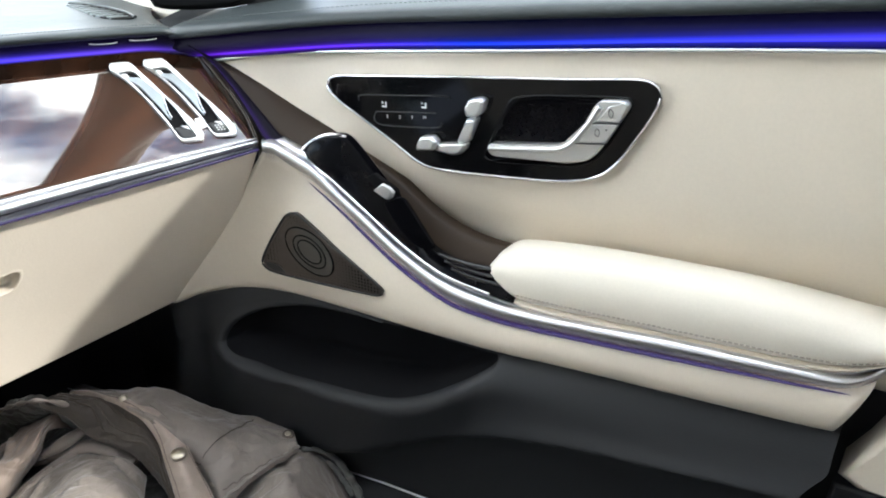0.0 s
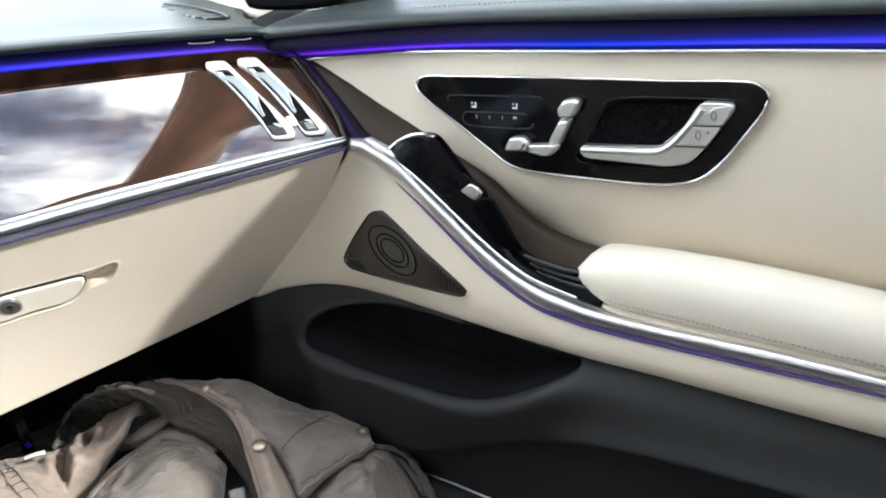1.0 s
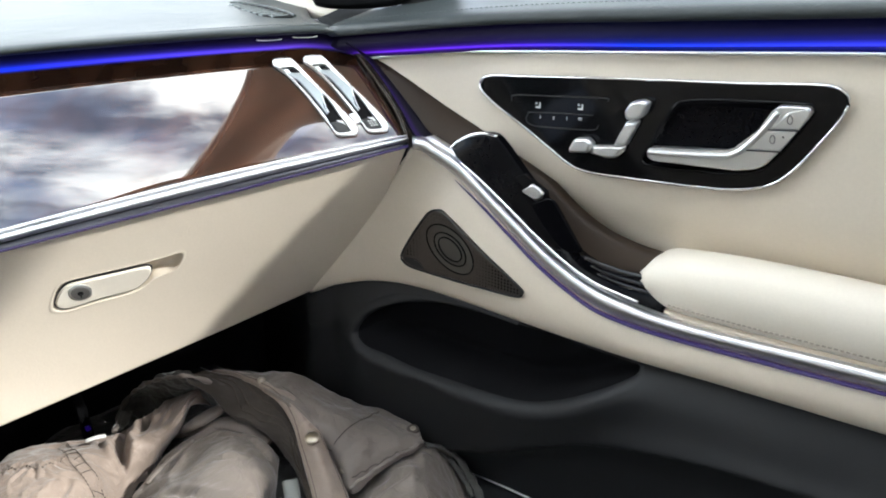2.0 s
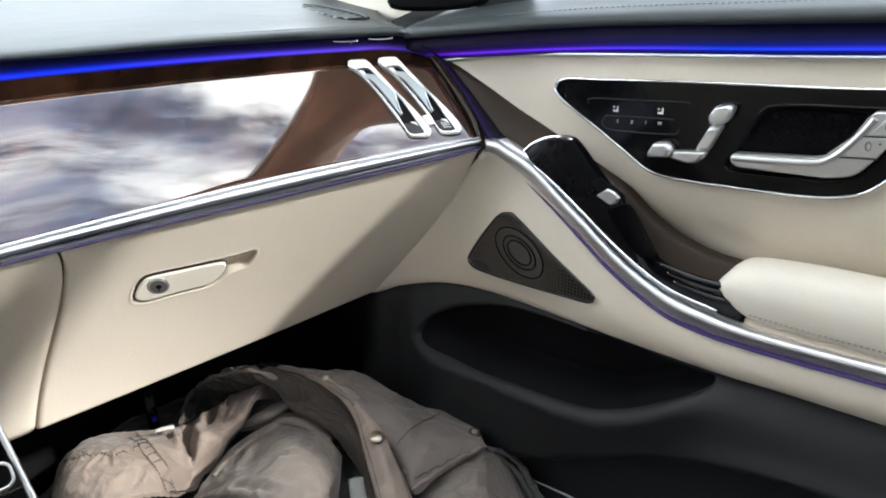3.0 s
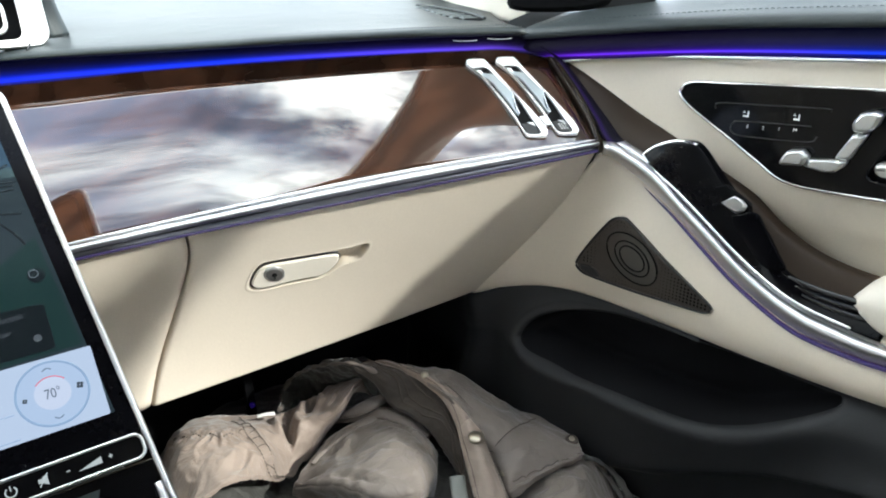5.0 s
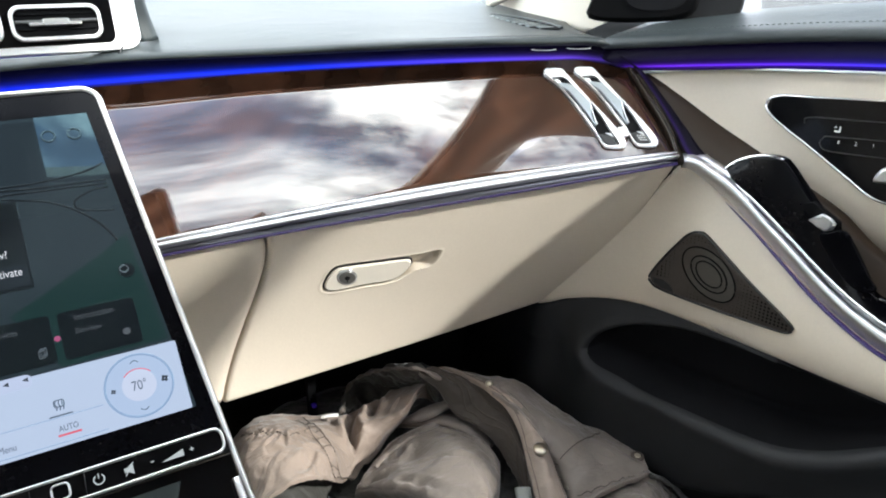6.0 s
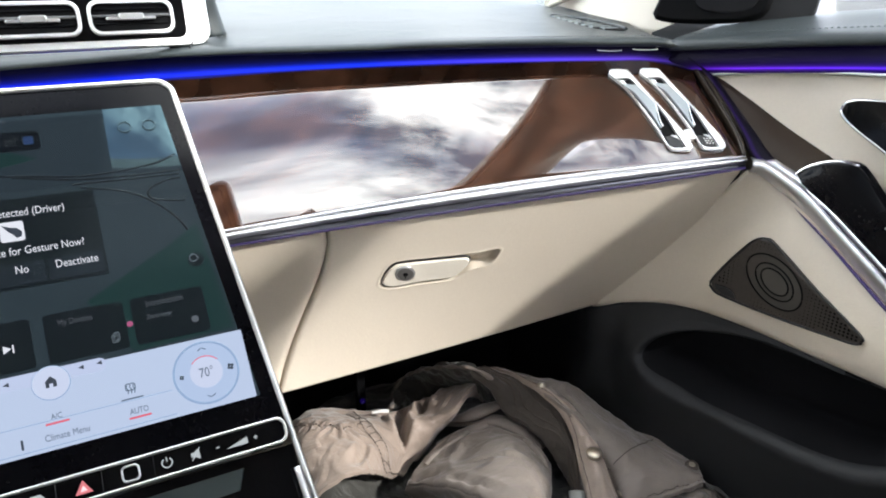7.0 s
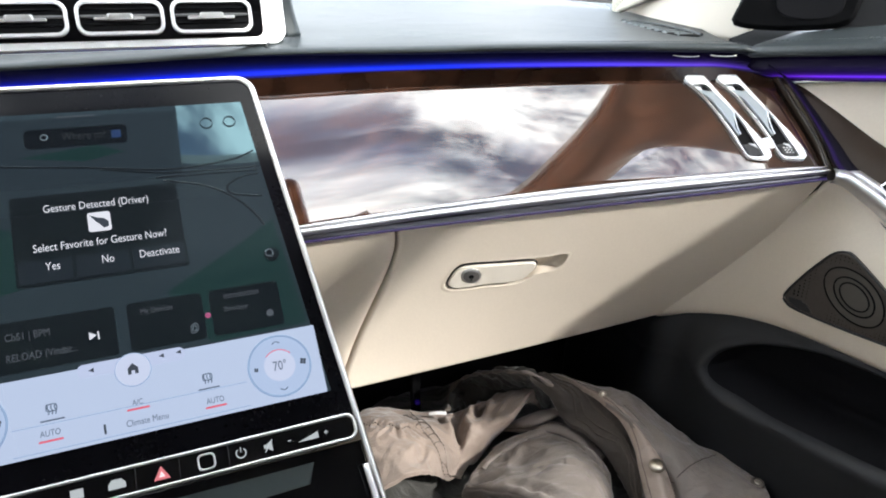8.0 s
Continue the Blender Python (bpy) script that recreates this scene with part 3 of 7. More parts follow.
# gloss black switch panel
SW_UP = [(0.4885, 0.587, -0.032), (0.482, 0.596, -0.030), (0.470, 0.604, -0.029), (0.456, 0.6085, -0.029), (0.440, 0.6080, -0.029), (0.418, 0.5865, -0.029), (0.393, 0.5595, -0.029), (0.371, 0.533, -0.029), (0.354, 0.5155, -0.029), (0.326, 0.506, -0.029), (0.29, 0.503, -0.029), (0.27, 0.502, -0.029)]
SW_LOW = [(0.488, 0.586, -0.034), (0.481, 0.585, -0.036), (0.469, 0.578, -0.037), (0.447, 0.562, -0.037), (0.417, 0.541, -0.037), (0.388, 0.520, -0.037), (0.359, 0.503, -0.037), (0.330, 0.492, -0.037), (0.302, 0.487, -0.037), (0.27, 0.484, -0.037)]
sw_up, sw_low = [p + Vector((-0.0022, 0, 0.0012)) for p in spline(DR(SW_UP), 24)], [p + Vector((-0.0016, 0, 0.001)) for p in spline(DR(SW_LOW, ref=-0.036), 24)]
switch_panel = part("switch_panel", loft([sw_up, [(a * 0.55 + c * 0.45) + Vector((-0.0004, 0, 0.0004)) for a, c in zip(sw_up, sw_low)], sw_low], 60, 12, back=(0.008, 0, 0)), GLOSS, door, "gloss black window switch panel")
part("panel_side", loft([sw_up, [p + Vector((0.012, 0, -0.005)) for p in sw_up]], 60, 4, back=(0.002, 0, -0.002)), BROWN_TRIM, switch_panel)
part("edge_line", tube(DR([(0.440, 0.6090, -0.030), (0.456, 0.6095, -0.030), (0.470, 0.6052, -0.031), (0.482, 0.5980, -0.032), (0.4880, 0.5895, -0.035), (0.4840, 0.5855, -0.0385), (0.470, 0.5800, -0.0400), (0.447, 0.5670, -0.0405), (0.417, 0.5462, -0.0405), (0.388, 0.5258, -0.0405), (0.359, 0.5085, -0.0405), (0.330, 0.4965, -0.0405), (0.29, 0.4900, -0.0405)]), 0.0015, 90, 8),
     BRIGHT, switch_panel, "bright chrome edge")
# window switch: a recess, a rocker with its silver cap, and the lever's plinth behind it
part("switch_well", slab(DR([(0.4276, 0.5705), (0.4129, 0.5782), (0.4029, 0.5728), (0.3900, 0.5660), (0.3882, 0.5590), (0.3979, 0.5551), (0.4152, 0.5615)], -0.0330, -0.028), (-1, 0, 0.1), 0.004, 0.0006), WELL, switch_panel, "black switch well")
part("window_switch", slab(DR([(0.4152, 0.5615), (0.4049, 0.5700), (0.3985, 0.5680), (0.3938, 0.5640), (0.3960, 0.5582), (0.4016, 0.5550), (0.4081, 0.5577)], -0.0365, -0.028), (-1, 0, 0.35), 0.008, 0.0012), SILVER, switch_panel, "silver window switch")
part("switch_lever", slab(closed(DR([(0.4030, 0.5485), (0.3975, 0.5545), (0.3857, 0.5600), (0.3761, 0.5505), (0.3605, 0.5283), (0.3533, 0.5169), (0.3669, 0.5128), (0.3815, 0.5212)], -0.0350, -0.028), 40), (-1, 0, 0.3), 0.004, 0.0008), GLOSS, switch_panel)
# ribs of the grip in front of the armrest
for k_, r in enumerate((0.0030, 0.0026, 0.0026, 0.0024)):
    y0, z0 = 0.3450 - 0.0065 * k_, 0.5150 - 0.0062 * k_
    part("grip_rib", tube(DR([(y0, z0, -0.034), (y0 - 0.018, z0 - 0.0030, -0.0345), (y0 - 0.040, z0 - 0.0048, -0.0335), (y0 - 0.066, z0 - 0.0052, -0.0300)]), r, 30, 10, taper=lambda u: 0.55 + 0.45 * min(1.0, 4 * u)), LACQUER, switch_panel, "glossy black grip ridge")

# satin chrome strip
ST_UP = [(0.524, 0.600), (0.514, 0.601), (0.503, 0.597), (0.477, 0.583), (0.447, 0.560), (0.417, 0.539), (0.388, 0.518), (0.359, 0.501), (0.330, 0.490), (0.302, 0.485), (0.272, 0.482), (0.224, 0.483), (0.134, 0.489), (0.056, 0.491), (0.018, 0.492), (-0.004, 0.502)]
ST_LOW = [(0.524, 0.587), (0.516, 0.586), (0.505, 0.581), (0.479, 0.564), (0.449, 0.544), (0.418, 0.521), (0.389, 0.500), (0.359, 0.483), (0.330, 0.471), (0.302, 0.467), (0.272, 0.466), (0.223, 0.468), (0.132, 0.473), (0.054, 0.478), (0.016, 0.481), (-0.004, 0.493)]
ends = lambda k, n: 0.022 if k == n - 1 else 0.004 if k == n - 2 else -0.006 if k == 0 else -0.004 if k < 3 else 0.0
def strip_row(w, off):
    n = len(ST_UP)
    return [DV(a[0] * (1 - w) + b[0] * w, a[1] * (1 - w) + b[1] * w, off + ends(k, n), -0.036 + ends(k, n)) for k, (a, b) in enumerate(zip(ST_UP, ST_LOW))]
part("chrome_strip", loft([strip_row(0, -0.034), strip_row(0.12, -0.041), strip_row(0.45, -0.046), strip_row(0.8, -0.045), strip_row(1, -0.036)], 120, 14, back=(0.012, 0, 0)), CHROME, door, "satin chrome strip")
part("violet_line", tube(DR([(y, z - 0.0012, -0.0395) for y, z in ST_LOW[3:15]]), 0.0021, 80, 6, taper=lambda u: 0.05 + 0.95 * math.sin(math.pi * u) ** 0.5), VIOLET_GLEAM, door, "faint violet reflection under the strip, added as a glow")

# lower cream panel between the strip and the dark map pocket
C_ROW = [(0.675, 0.387), (0.640, 0.405), (0.600, 0.417), (0.565, 0.4225), (0.532, 0.425), (0.490, 0.424), (0.394, 0.4232), (0.291, 0.4252), (0.222, 0.4293), (0.128, 0.433), (0.047, 0.437), (0.022, 0.439)]
LOW_TOP = [(0.526, 0.588), (0.520, 0.586), (0.511, 0.584), (0.498, 0.576), (0.479, 0.564), (0.449, 0.544), (0.389, 0.500), (0.302, 0.467), (0.223, 0.468), (0.132, 0.473), (0.054, 0.478), (0.004, 0.486)]
def low_row(w, off):
    """A row of the lower panel; at its front edge it follows the joint to the dashboard."""
    joint = (-0.044 * (1 - w) - 0.003 * w, -0.041 * (1 - w) - 0.012 * w, -0.038 * (1 - w) - 0.021 * w, -0.036 * (1 - w) - 0.028 * w)
    return [D(a[0] * (1 - w) + b[0] * w, a[1] * (1 - w) + b[1] * w, (joint[k] + (off + 0.036) * 0.5) if k < 4 else off) for k, (a, b) in enumerate(zip(LOW_TOP, C_ROW))]
part("lower_panel", loft([low_row(0, -0.030), low_row(0.1, -0.037), low_row(0.30, -0.0405), low_row(0.55, -0.0412), low_row(0.78, -0.0385), low_row(0.94, -0.0330), low_row(1.0, -0.0235)], 90, 20, back=(0.010, 0, 0)),
     CREAM, door, "cream leather lower panel")

# dark lower door: one smooth panel with a deep pocket let into it
PK_Y = (0.95, 0.75, 0.675, 0.635, 0.600, 0.575, 0.540, 0.484, 0.430, 0.384, 0.345, 0.310, 0.280, 0.250, 0.200, 0.128, 0.047, 0.016)
PK_OFF = (0.10, 0.055, 0.001, -0.009, -0.018, -0.023, -0.027, -0.027, -0.027, -0.027, -0.027, -0.027, -0.027, -0.027, -0.027, -0.027, -0.027, -0.027)
LIP_Z = (0.30, 0.32, 0.350, 0.362, 0.361, 0.353, 0.347, 0.347, 0.349, 0.356, 0.372, 0.396, 0.408, 0.409, 0.411, 0.414, 0.419, 0.421)
LIP_OFF = (0.10, 0.055, 0.000, -0.020, -0.046, -0.057, -0.060, -0.060, -0.060, -0.060, -0.059, -0.057, -0.049, -0.043, -0.040, -0.039, -0.038, -0.038)
STEP = [(0.95, 0.10, 0.10), (0.78, 0.12, 0.055), (0.70, 0.15, -0.005), (0.62, 0.18, -0.035), (0.56, 0.20), (0.51, 0.225), (0.47, 0.245), (0.426, 0.264), (0.400, 0.282), (0.375, 0.297), (0.345, 0.316), (0.322, 0.328), (0.29, 0.340), (0.263, 0.349), (0.21, 0.361), (0.16, 0.368), (0.085, 0.378), (0.034, 0.384)]
STEP = [p if len(p) > 2 else (*p, -0.050) for p in STEP]
top_z = lambda y: float(np.interp(y, [p[0] for p in C_ROW[::-1]] + [0.75, 0.95], [p[1] for p in C_ROW[::-1]] + [0.365, 0.345]))
pk_top = [(y, top_z(y) + 0.002, o + 0.008) for y, o in zip(PK_Y, PK_OFF)]
pk_edge = [(y, top_z(y) - 0.001, o - 0.001) for y, o in zip(PK_Y, PK_OFF)]
pk_lip = list(zip(PK_Y, LIP_Z, LIP_OFF))
swell = [0.0 if y > 0.62 else 0.004 if y > 0.58 else 0.007 if y > 0.29 else 0.005 for y in PK_Y]
pk_under = [(y, z - 0.012, o - w) for (y, z, o), w in zip(pk_lip, swell)]
pk_low = [(s[0] * 0.45 + r[0] * 0.55, s[1] * 0.45 + r[1] * 0.55, s[2] * 0.45 + r[2] * 0.55 - 0.003) for s, r in zip(STEP, pk_under)]
upper = [(s[0] * 0.9 + r[0] * 0.1, s[1] * 0.9 + r[1] * 0.1, s[2] - 0.007) for s, r in zip(STEP, pk_under)]
POCKET = [(0.5955, 0.364), (0.590, 0.381), (0.575, 0.394), (0.552, 0.4045), (0.512, 0.4145), (0.469, 0.417), (0.424, 0.418), (0.358, 0.4205), (0.305, 0.4215), (0.290, 0.4212), (0.2862, 0.4180), (0.2915, 0.4120), (0.318, 0.3925), (0.350, 0.3705), (0.388, 0.354), (0.440, 0.3465), (0.513, 0.3435), (0.557, 0.349), (0.584, 0.3545)]


panel_bm = loft([DR(pk_top), DR(pk_edge), DR(pk_lip), DR(pk_under), DR(pk_low), DR(upper), DR(STEP), DR([(y, z - 0.014, o + 0.016) for y, z, o in STEP]), DR([(y, z - 0.09, o + 0.026) for y, z, o in STEP]), DR([(y, 0.03, o + 0.035) for y, z, o in STEP])], 170, 110)
PANEL_CO = np.array([v.co for v in panel_bm.verts])


def panel_x(y, z):
    """Where the panel's face lies at (y, z)."""
    d = (PANEL_CO[:, 1] - y) ** 2 + (PANEL_CO[:, 2] - z) ** 2
    near = np.argsort(d)[:12]
    q, w = PANEL_CO[near], 1 / (np.sqrt(d[near]) + 0.002)
    a = np.c_[np.ones(12), q[:, 1] - y, q[:, 2] - z] * w[:, None]
    return float(np.linalg.lstsq(a, q[:, 0] * w, rcond=None)[0][0])


def in_outline(a, b, poly):
    odd = False
    for (a1, b1), (a2, b2) in zip(poly, poly[1:] + poly[:1]):
        if (b1 > b) != (b2 > b) and a < (a2 - a1) * (b - b1) / (b2 - b1) + a1:
            odd = not odd
    return odd


pocket_line = [(p.y, p.z) for p in closed([(0, y, z) for y, z in POCKET], 120)]


def grown(e):
    """The pocket's outline grown by e metres."""
    k, pts = len(pocket_line), []
    for i in range(k):
        (y0, z0), (y1, z1) = pocket_line[i - 3], pocket_line[(i + 3) % k]
        t = Vector((y1 - y0, z1 - z0)).normalized()
        y, z = pocket_line[i]
        y, z = y - t.y * e, z + t.x * e
        pts.append((y, min(z, top_z(y) - 0.0012)))
    return pts


SIDE_ = 1 if in_outline(*pocket_line[0], grown(0.004)) else -1
gone = [f for f in panel_bm.faces if in_outline(f.calc_center_median().y, f.calc_center_median().z, grown(0.0055 * SIDE_))]
bmesh.ops.delete(panel_bm, geom=gone, context="FACES")
pocket_panel = part("pocket_panel", panel_bm, DARK_LOW, door, "charcoal soft plastic lower door with a deep pocket")


def pocket_ring(e, proud):
    r = [Vector((panel_x(y, z) - proud, y, z)) for y, z in grown(e * SIDE_)]
    return r + [r[0]]


def pocket_back(e, s):
    c = Vector((0, 0.44, 0.383))
    r = [Vector((door_x(c.y + (y - c.y) * s) - 0.002, c.y + (y - c.y) * s, c.z + (z - c.z) * s)) for y, z in grown(e * SIDE_)]
    return r + [r[0]]


part("pocket_lip", loft([pocket_ring(0.015, -0.0004), pocket_ring(0.011, 0.0003), pocket_ring(0.0075, 0.0006), pocket_ring(0.0045, 0.0003), pocket_ring(0.0024, -0.0010), pocket_ring(0.0010, -0.0040), pocket_ring(0.0, -0.011)], 120, 26), DARK_LOW, pocket_panel, "rolled pocket lip")
# lining coloured darker than the panel, to deepen the pocket's shade
part("pocket_lining", loft([pocket_ring(0.0005, -0.006), pocket_ring(-0.002, -0.020), pocket_back(-0.006, 0.98), pocket_back(-0.006, 0.6), pocket_back(-0.006, 0.25), pocket_back(-0.006, 0.002)], 120, 24), RECESS_BLACK, pocket_panel, "pocket lining, coloured darker for the shade inside")

# armrest
def arm(w):
    ys = (0.297, 0.288, 0.265, 0.224, 0.18, 0.134, 0.09, 0.057, 0.02, -0.02)
    front = (1.0, 0.55, 0.16, 0.03, 0, 0, 0, 0, 0, 0)
    stitch = (0.507, 0.501, 0.4925, 0.493, 0.4945, 0.496, 0.4975, 0.499, 0.504, 0.522)
    crest = (0.520, 0.531, 0.538, 0.5425, 0.5445, 0.545, 0.5445, 0.542, 0.537, 0.528)
    return [D(y, s + (c - s) * w[1] - 0.004 * f * w[1], w[0] + 0.012 * f) for y, f, s, c in zip(ys, front, stitch, crest)]
armrest = part("armrest", loft([arm(p) for p in ((-0.034, -0.12), (-0.041, 0.0), (-0.0435, 0.25), (-0.042, 0.55), (-0.034, 0.82), (-0.018, 0.93), (0.000, 0.86), (0.016, 0.62), (0.028, 0.25))], 70, 36, back=(0.004, 0, -0.002)),
               CREAM_SOFT, door, "plump cream leather armrest with stitching")
part("stitching", dashes([p + Vector((-0.0012, 0, 0)) for p in arm((-0.0428, 0.08))[2:]], 74, 0.0026, 0.0006), STITCH, armrest, "beige stitching")
part("underside", loft([arm((-0.036, -0.10)), arm((-0.0395, -0.16)), arm((-0.036, -0.26))], 50, 6, back=(0.004, 0, 0)), CREAM, armrest)

# control insert: gloss black plate with a chrome rim, seat switches and the door handle
INSERT = [(0.483, 0.646), (0.474, 0.6555), (0.44, 0.6585), (0.408, 0.661), (0.33, 0.6665), (0.254, 0.671), (0.205, 0.6750), (0.189, 0.6742), (0.1805, 0.667), (0.1835, 0.653), (0.196, 0.629), (0.207, 0.611), (0.220, 0.598), (0.240, 0.5905), (0.273, 0.586), (0.342, 0.582), (0.372, 0.582), (0.388, 0.586), (0.405, 0.596), (0.441, 0.617), (0.471, 0.634)]
DISH = [(0.3205, 0.6034), (0.3174, 0.5971), (0.2991, 0.5972), (0.2700, 0.5995), (0.2434, 0.6025), (0.2297, 0.6069), (0.2226, 0.6134), (0.2122, 0.6302), (0.2005, 0.6542), (0.2018, 0.6591), (0.2065, 0.6614), (0.2426, 0.6590), (0.2732, 0.6565), (0.2924, 0.6531), (0.2988, 0.6487), (0.3117, 0.6243), (0.3184, 0.6087)]
insert = part("control_insert", slab(closed(DR(INSERT, -0.006, 0), 90), (-1, -0.15, 0), 0.005, 0.001, hole=closed(DR(DISH, -0.006, 0), 70)), PIANO, door, "gloss black control plate")
part("chrome_rim", tube(DR([(p[0], p[1]) for p in INSERT], -0.005, 0), 0.0012, 150, 8, ring=True), BRIGHT, insert, "polished chrome rim")
dc = (0.262, 0.628)
dish_rows = [closed(DR([(dc[0] + (y - dc[0]) * s, dc[1] + (z - dc[1]) * s) for y, z in DISH], o, 0), 48) for s, o in ((1.0, -0.0055), (0.95, -0.0030), (0.88, -0.0018), (0.5, -0.0012), (0.001, -0.0012))]
part("handle_dish", loft([r + [r[0]] for r in dish_rows], 48, 12), GLOSS, insert, "black hollow behind the door handle")
part("dish_edge", tube(DR(DISH, -0.0062, 0), 0.0010, 90, 6, ring=True), PIANO, insert)


def eased(pts, r):
    """An outline with its corners rounded off by r."""
    pts = [Vector(p) for p in pts]
    res = []
    for i, p in enumerate(pts):
        a, c = pts[i - 1] - p, pts[(i + 1) % len(pts)] - p
        a, c = p + a * min(0.45, r / a.length), p + c * min(0.45, r / c.length)
        res += [a * (1 - t) ** 2 + p * 2 * t * (1 - t) + c * t ** 2 for t in (0.0, 0.33, 0.67, 1.0)]
    return res


LEVER = [(0.3176, 0.6096), (0.3150, 0.6119), (0.2570, 0.6181), (0.2508, 0.6198), (0.2463, 0.6237), (0.2337, 0.6396), (0.2268, 0.6551), (0.2234, 0.6579), (0.2049, 0.6590), (0.2019, 0.6569), (0.2025, 0.6519), (0.2176, 0.6243), (0.2256, 0.6125), (0.2313, 0.6081), (0.2466, 0.6040), (0.3131, 0.6010), (0.3175, 0.6046)]
handle = part("door_handle", slab(eased(DR(LEVER, -0.013, 0), 0.003), (-1, -0.15, 0), 0.009, 0.0012), SILVER, insert, "matt silver door handle with lock buttons")
part("grip_ridge", tube(DR([(0.3158, 0.6082), (0.2876, 0.6108), (0.2583, 0.6144), (0.2491, 0.6178), (0.2417, 0.6242), (0.2307, 0.6400), (0.2235, 0.6533)], -0.0132, 0), 0.0026, 60, 10), SILVER, handle, "rounded grip ridge")
for ring_ in ([(0.2255, 0.6408), (0.2172, 0.6535), (0.2061, 0.6575), (0.2029, 0.6554), (0.2078, 0.6422)], [(0.2405, 0.6226), (0.2328, 0.6379), (0.2088, 0.6405), (0.2173, 0.6252)]):
    part("lock_button", slab(eased(DR(ring_, -0.0142, 0), 0.0012), (-1, -0.15, 0), 0.002, 0.0005), SILVER, handle, "flat lock button")
part("button_gap", tube(DR([(0.2345, 0.6390), (0.2070, 0.6415)], -0.0140, 0), 0.0006, 4, 6), BLACK, handle)
part("button_gap", tube(DR([(0.2440, 0.6215), (0.2165, 0.6242)], -0.0140, 0), 0.0006, 4, 6), BLACK, handle)
for y, z in ((0.2149, 0.6484), (0.2242, 0.6325)):
    part("lock_symbol", tube(DR([(y + 0.0008, z + 0.0035), (y - 0.0016, z + 0.001), (y - 0.0008, z - 0.003), (y + 0.0018, z - 0.001)], -0.0147, 0), 0.00045, 20, 5, ring=True), THREAD_GREY, handle)
part("led", disc(DV(0.2176, 0.6353, -0.0147, 0), (-1, 0, 0), 0.0008, 0.001, 8), BLACK, handle)
# seat-shaped switches: headrest, backrest, cushion and thigh support
for nm, ring_, off_, lab in (("headrest_switch", [(0.3398, 0.6397), (0.3354, 0.6474), (0.3259, 0.6499), (0.3207, 0.6480), (0.3232, 0.6383), (0.3275, 0.6335), (0.3381, 0.6323), (0.3398, 0.6365)], -0.0155, "silver headrest switch"),
                             ("backrest_switch", [(0.3372, 0.6311), (0.3275, 0.6325), (0.3283, 0.6288), (0.3363, 0.6097), (0.3468, 0.6083), (0.3453, 0.6136)], -0.0125, "silver backrest switch"),
                             ("cushion_switch", [(0.3689, 0.5985), (0.3678, 0.6047), (0.3500, 0.6074), (0.3372, 0.6087), (0.3390, 0.6034), (0.3445, 0.5980), (0.3529, 0.5964)], -0.0125, "silver seat cushion switch"),
                             ("thigh_switch", [(0.3883, 0.5959), (0.3882, 0.6003), (0.3840, 0.6087), (0.3724, 0.6110), (0.3668, 0.6066), (0.3698, 0.5984)], -0.0155, "silver thigh support switch")):
    body = eased(DR(ring_, off_, 0), 0.0018)
    mid_ = sum(body, Vector()) / len(body)
    part(nm, slab(body, (-1, -0.15, 0), 0.009, 0.0012, inset=[p + (mid_ - p) * 0.30 + Vector((-0.0008, 0, 0)) for p in body]), SILVER, insert, lab)
# touch strip with its marks
for run in ([(0.4478, 0.6355), (0.4443, 0.6411), (0.4029, 0.6446), (0.3577, 0.6481), (0.3550, 0.6458)], [(0.4298, 0.6274), (0.3977, 0.6303), (0.3672, 0.6324)], [(0.4294, 0.6275), (0.4323, 0.6214), (0.4275, 0.6161), (0.4103, 0.6160), (0.3675, 0.6196), (0.3614, 0.6247)]):
    part("touch_strip", tube(DR(run, -0.0063, 0), 0.0005, 50, 5), BLACK, insert)
def on_door(bm, y, z, off, mirror=False):
    """Lays flat letters on the door, reading from the cabin."""
    ahead = Vector((LINE_X[2] - LINE_X[3], LINE_Y[2] - LINE_Y[3], 0)).normalized()
    m = Matrix.Translation(DV(y, z, off, 0)) @ Matrix((ahead.to_tuple(), (0, 0, 1), ahead.cross(Vector((0, 0, 1))).to_tuple())).transposed().to_4x4()
    bmesh.ops.transform(bm, matrix=m, verts=bm.verts)
    return bm
for ch, y, z in (("3", 0.4179, 0.6242), ("2", 0.4045, 0.6250), ("1", 0.3915, 0.6262), ("M", 0.3790, 0.6273)):
    part("memory_mark", on_door(lettering(ch, 0.0042), y, z, -0.0068), WHITE_MARK, insert)
def seat_icon():
    bm = bmesh.new()
    for lo, hi in (((-0.0035, -0.003), (0.002, -0.0012)), ((0.0012, -0.003), (0.0030, 0.0030)), ((-0.0040, 0.0010), (-0.0010, 0.0018)), ((-0.0030, 0.0018), (-0.0022, 0.0032))):
        vs = [bm.verts.new((x * 0.75, y * 0.85, 0)) for x, y in ((lo[0], lo[1]), (hi[0], lo[1]), (hi[0], hi[1]), (lo[0], hi[1]))]
        bm.faces.new(vs)
    return bm
for y, z in ((0.4203, 0.6348), (0.3792, 0.6381)):
    part("seat_symbol", on_door(seat_icon(), y, z, -0.0068), WHITE_MARK, insert)

# loudspeaker grille
GRILLE = [(0.521, 0.513), (0.514, 0.521), (0.506, 0.5245), (0.496, 0.5215), (0.455, 0.493), (0.411, 0.466), (0.4055, 0.460), (0.410, 0.4555), (0.425, 0.4535), (0.487, 0.4510), (0.535, 0.4535), (0.546, 0.458), (0.5485, 0.466), (0.536, 0.490)]
grille = part("speaker_grille", slab(closed(DR(GRILLE, -0.0432, -0.034), 80), (-1, -0.2, 0.1), 0.008, 0.0015), BRONZE, door, "dark bronze perforated loudspeaker grille")
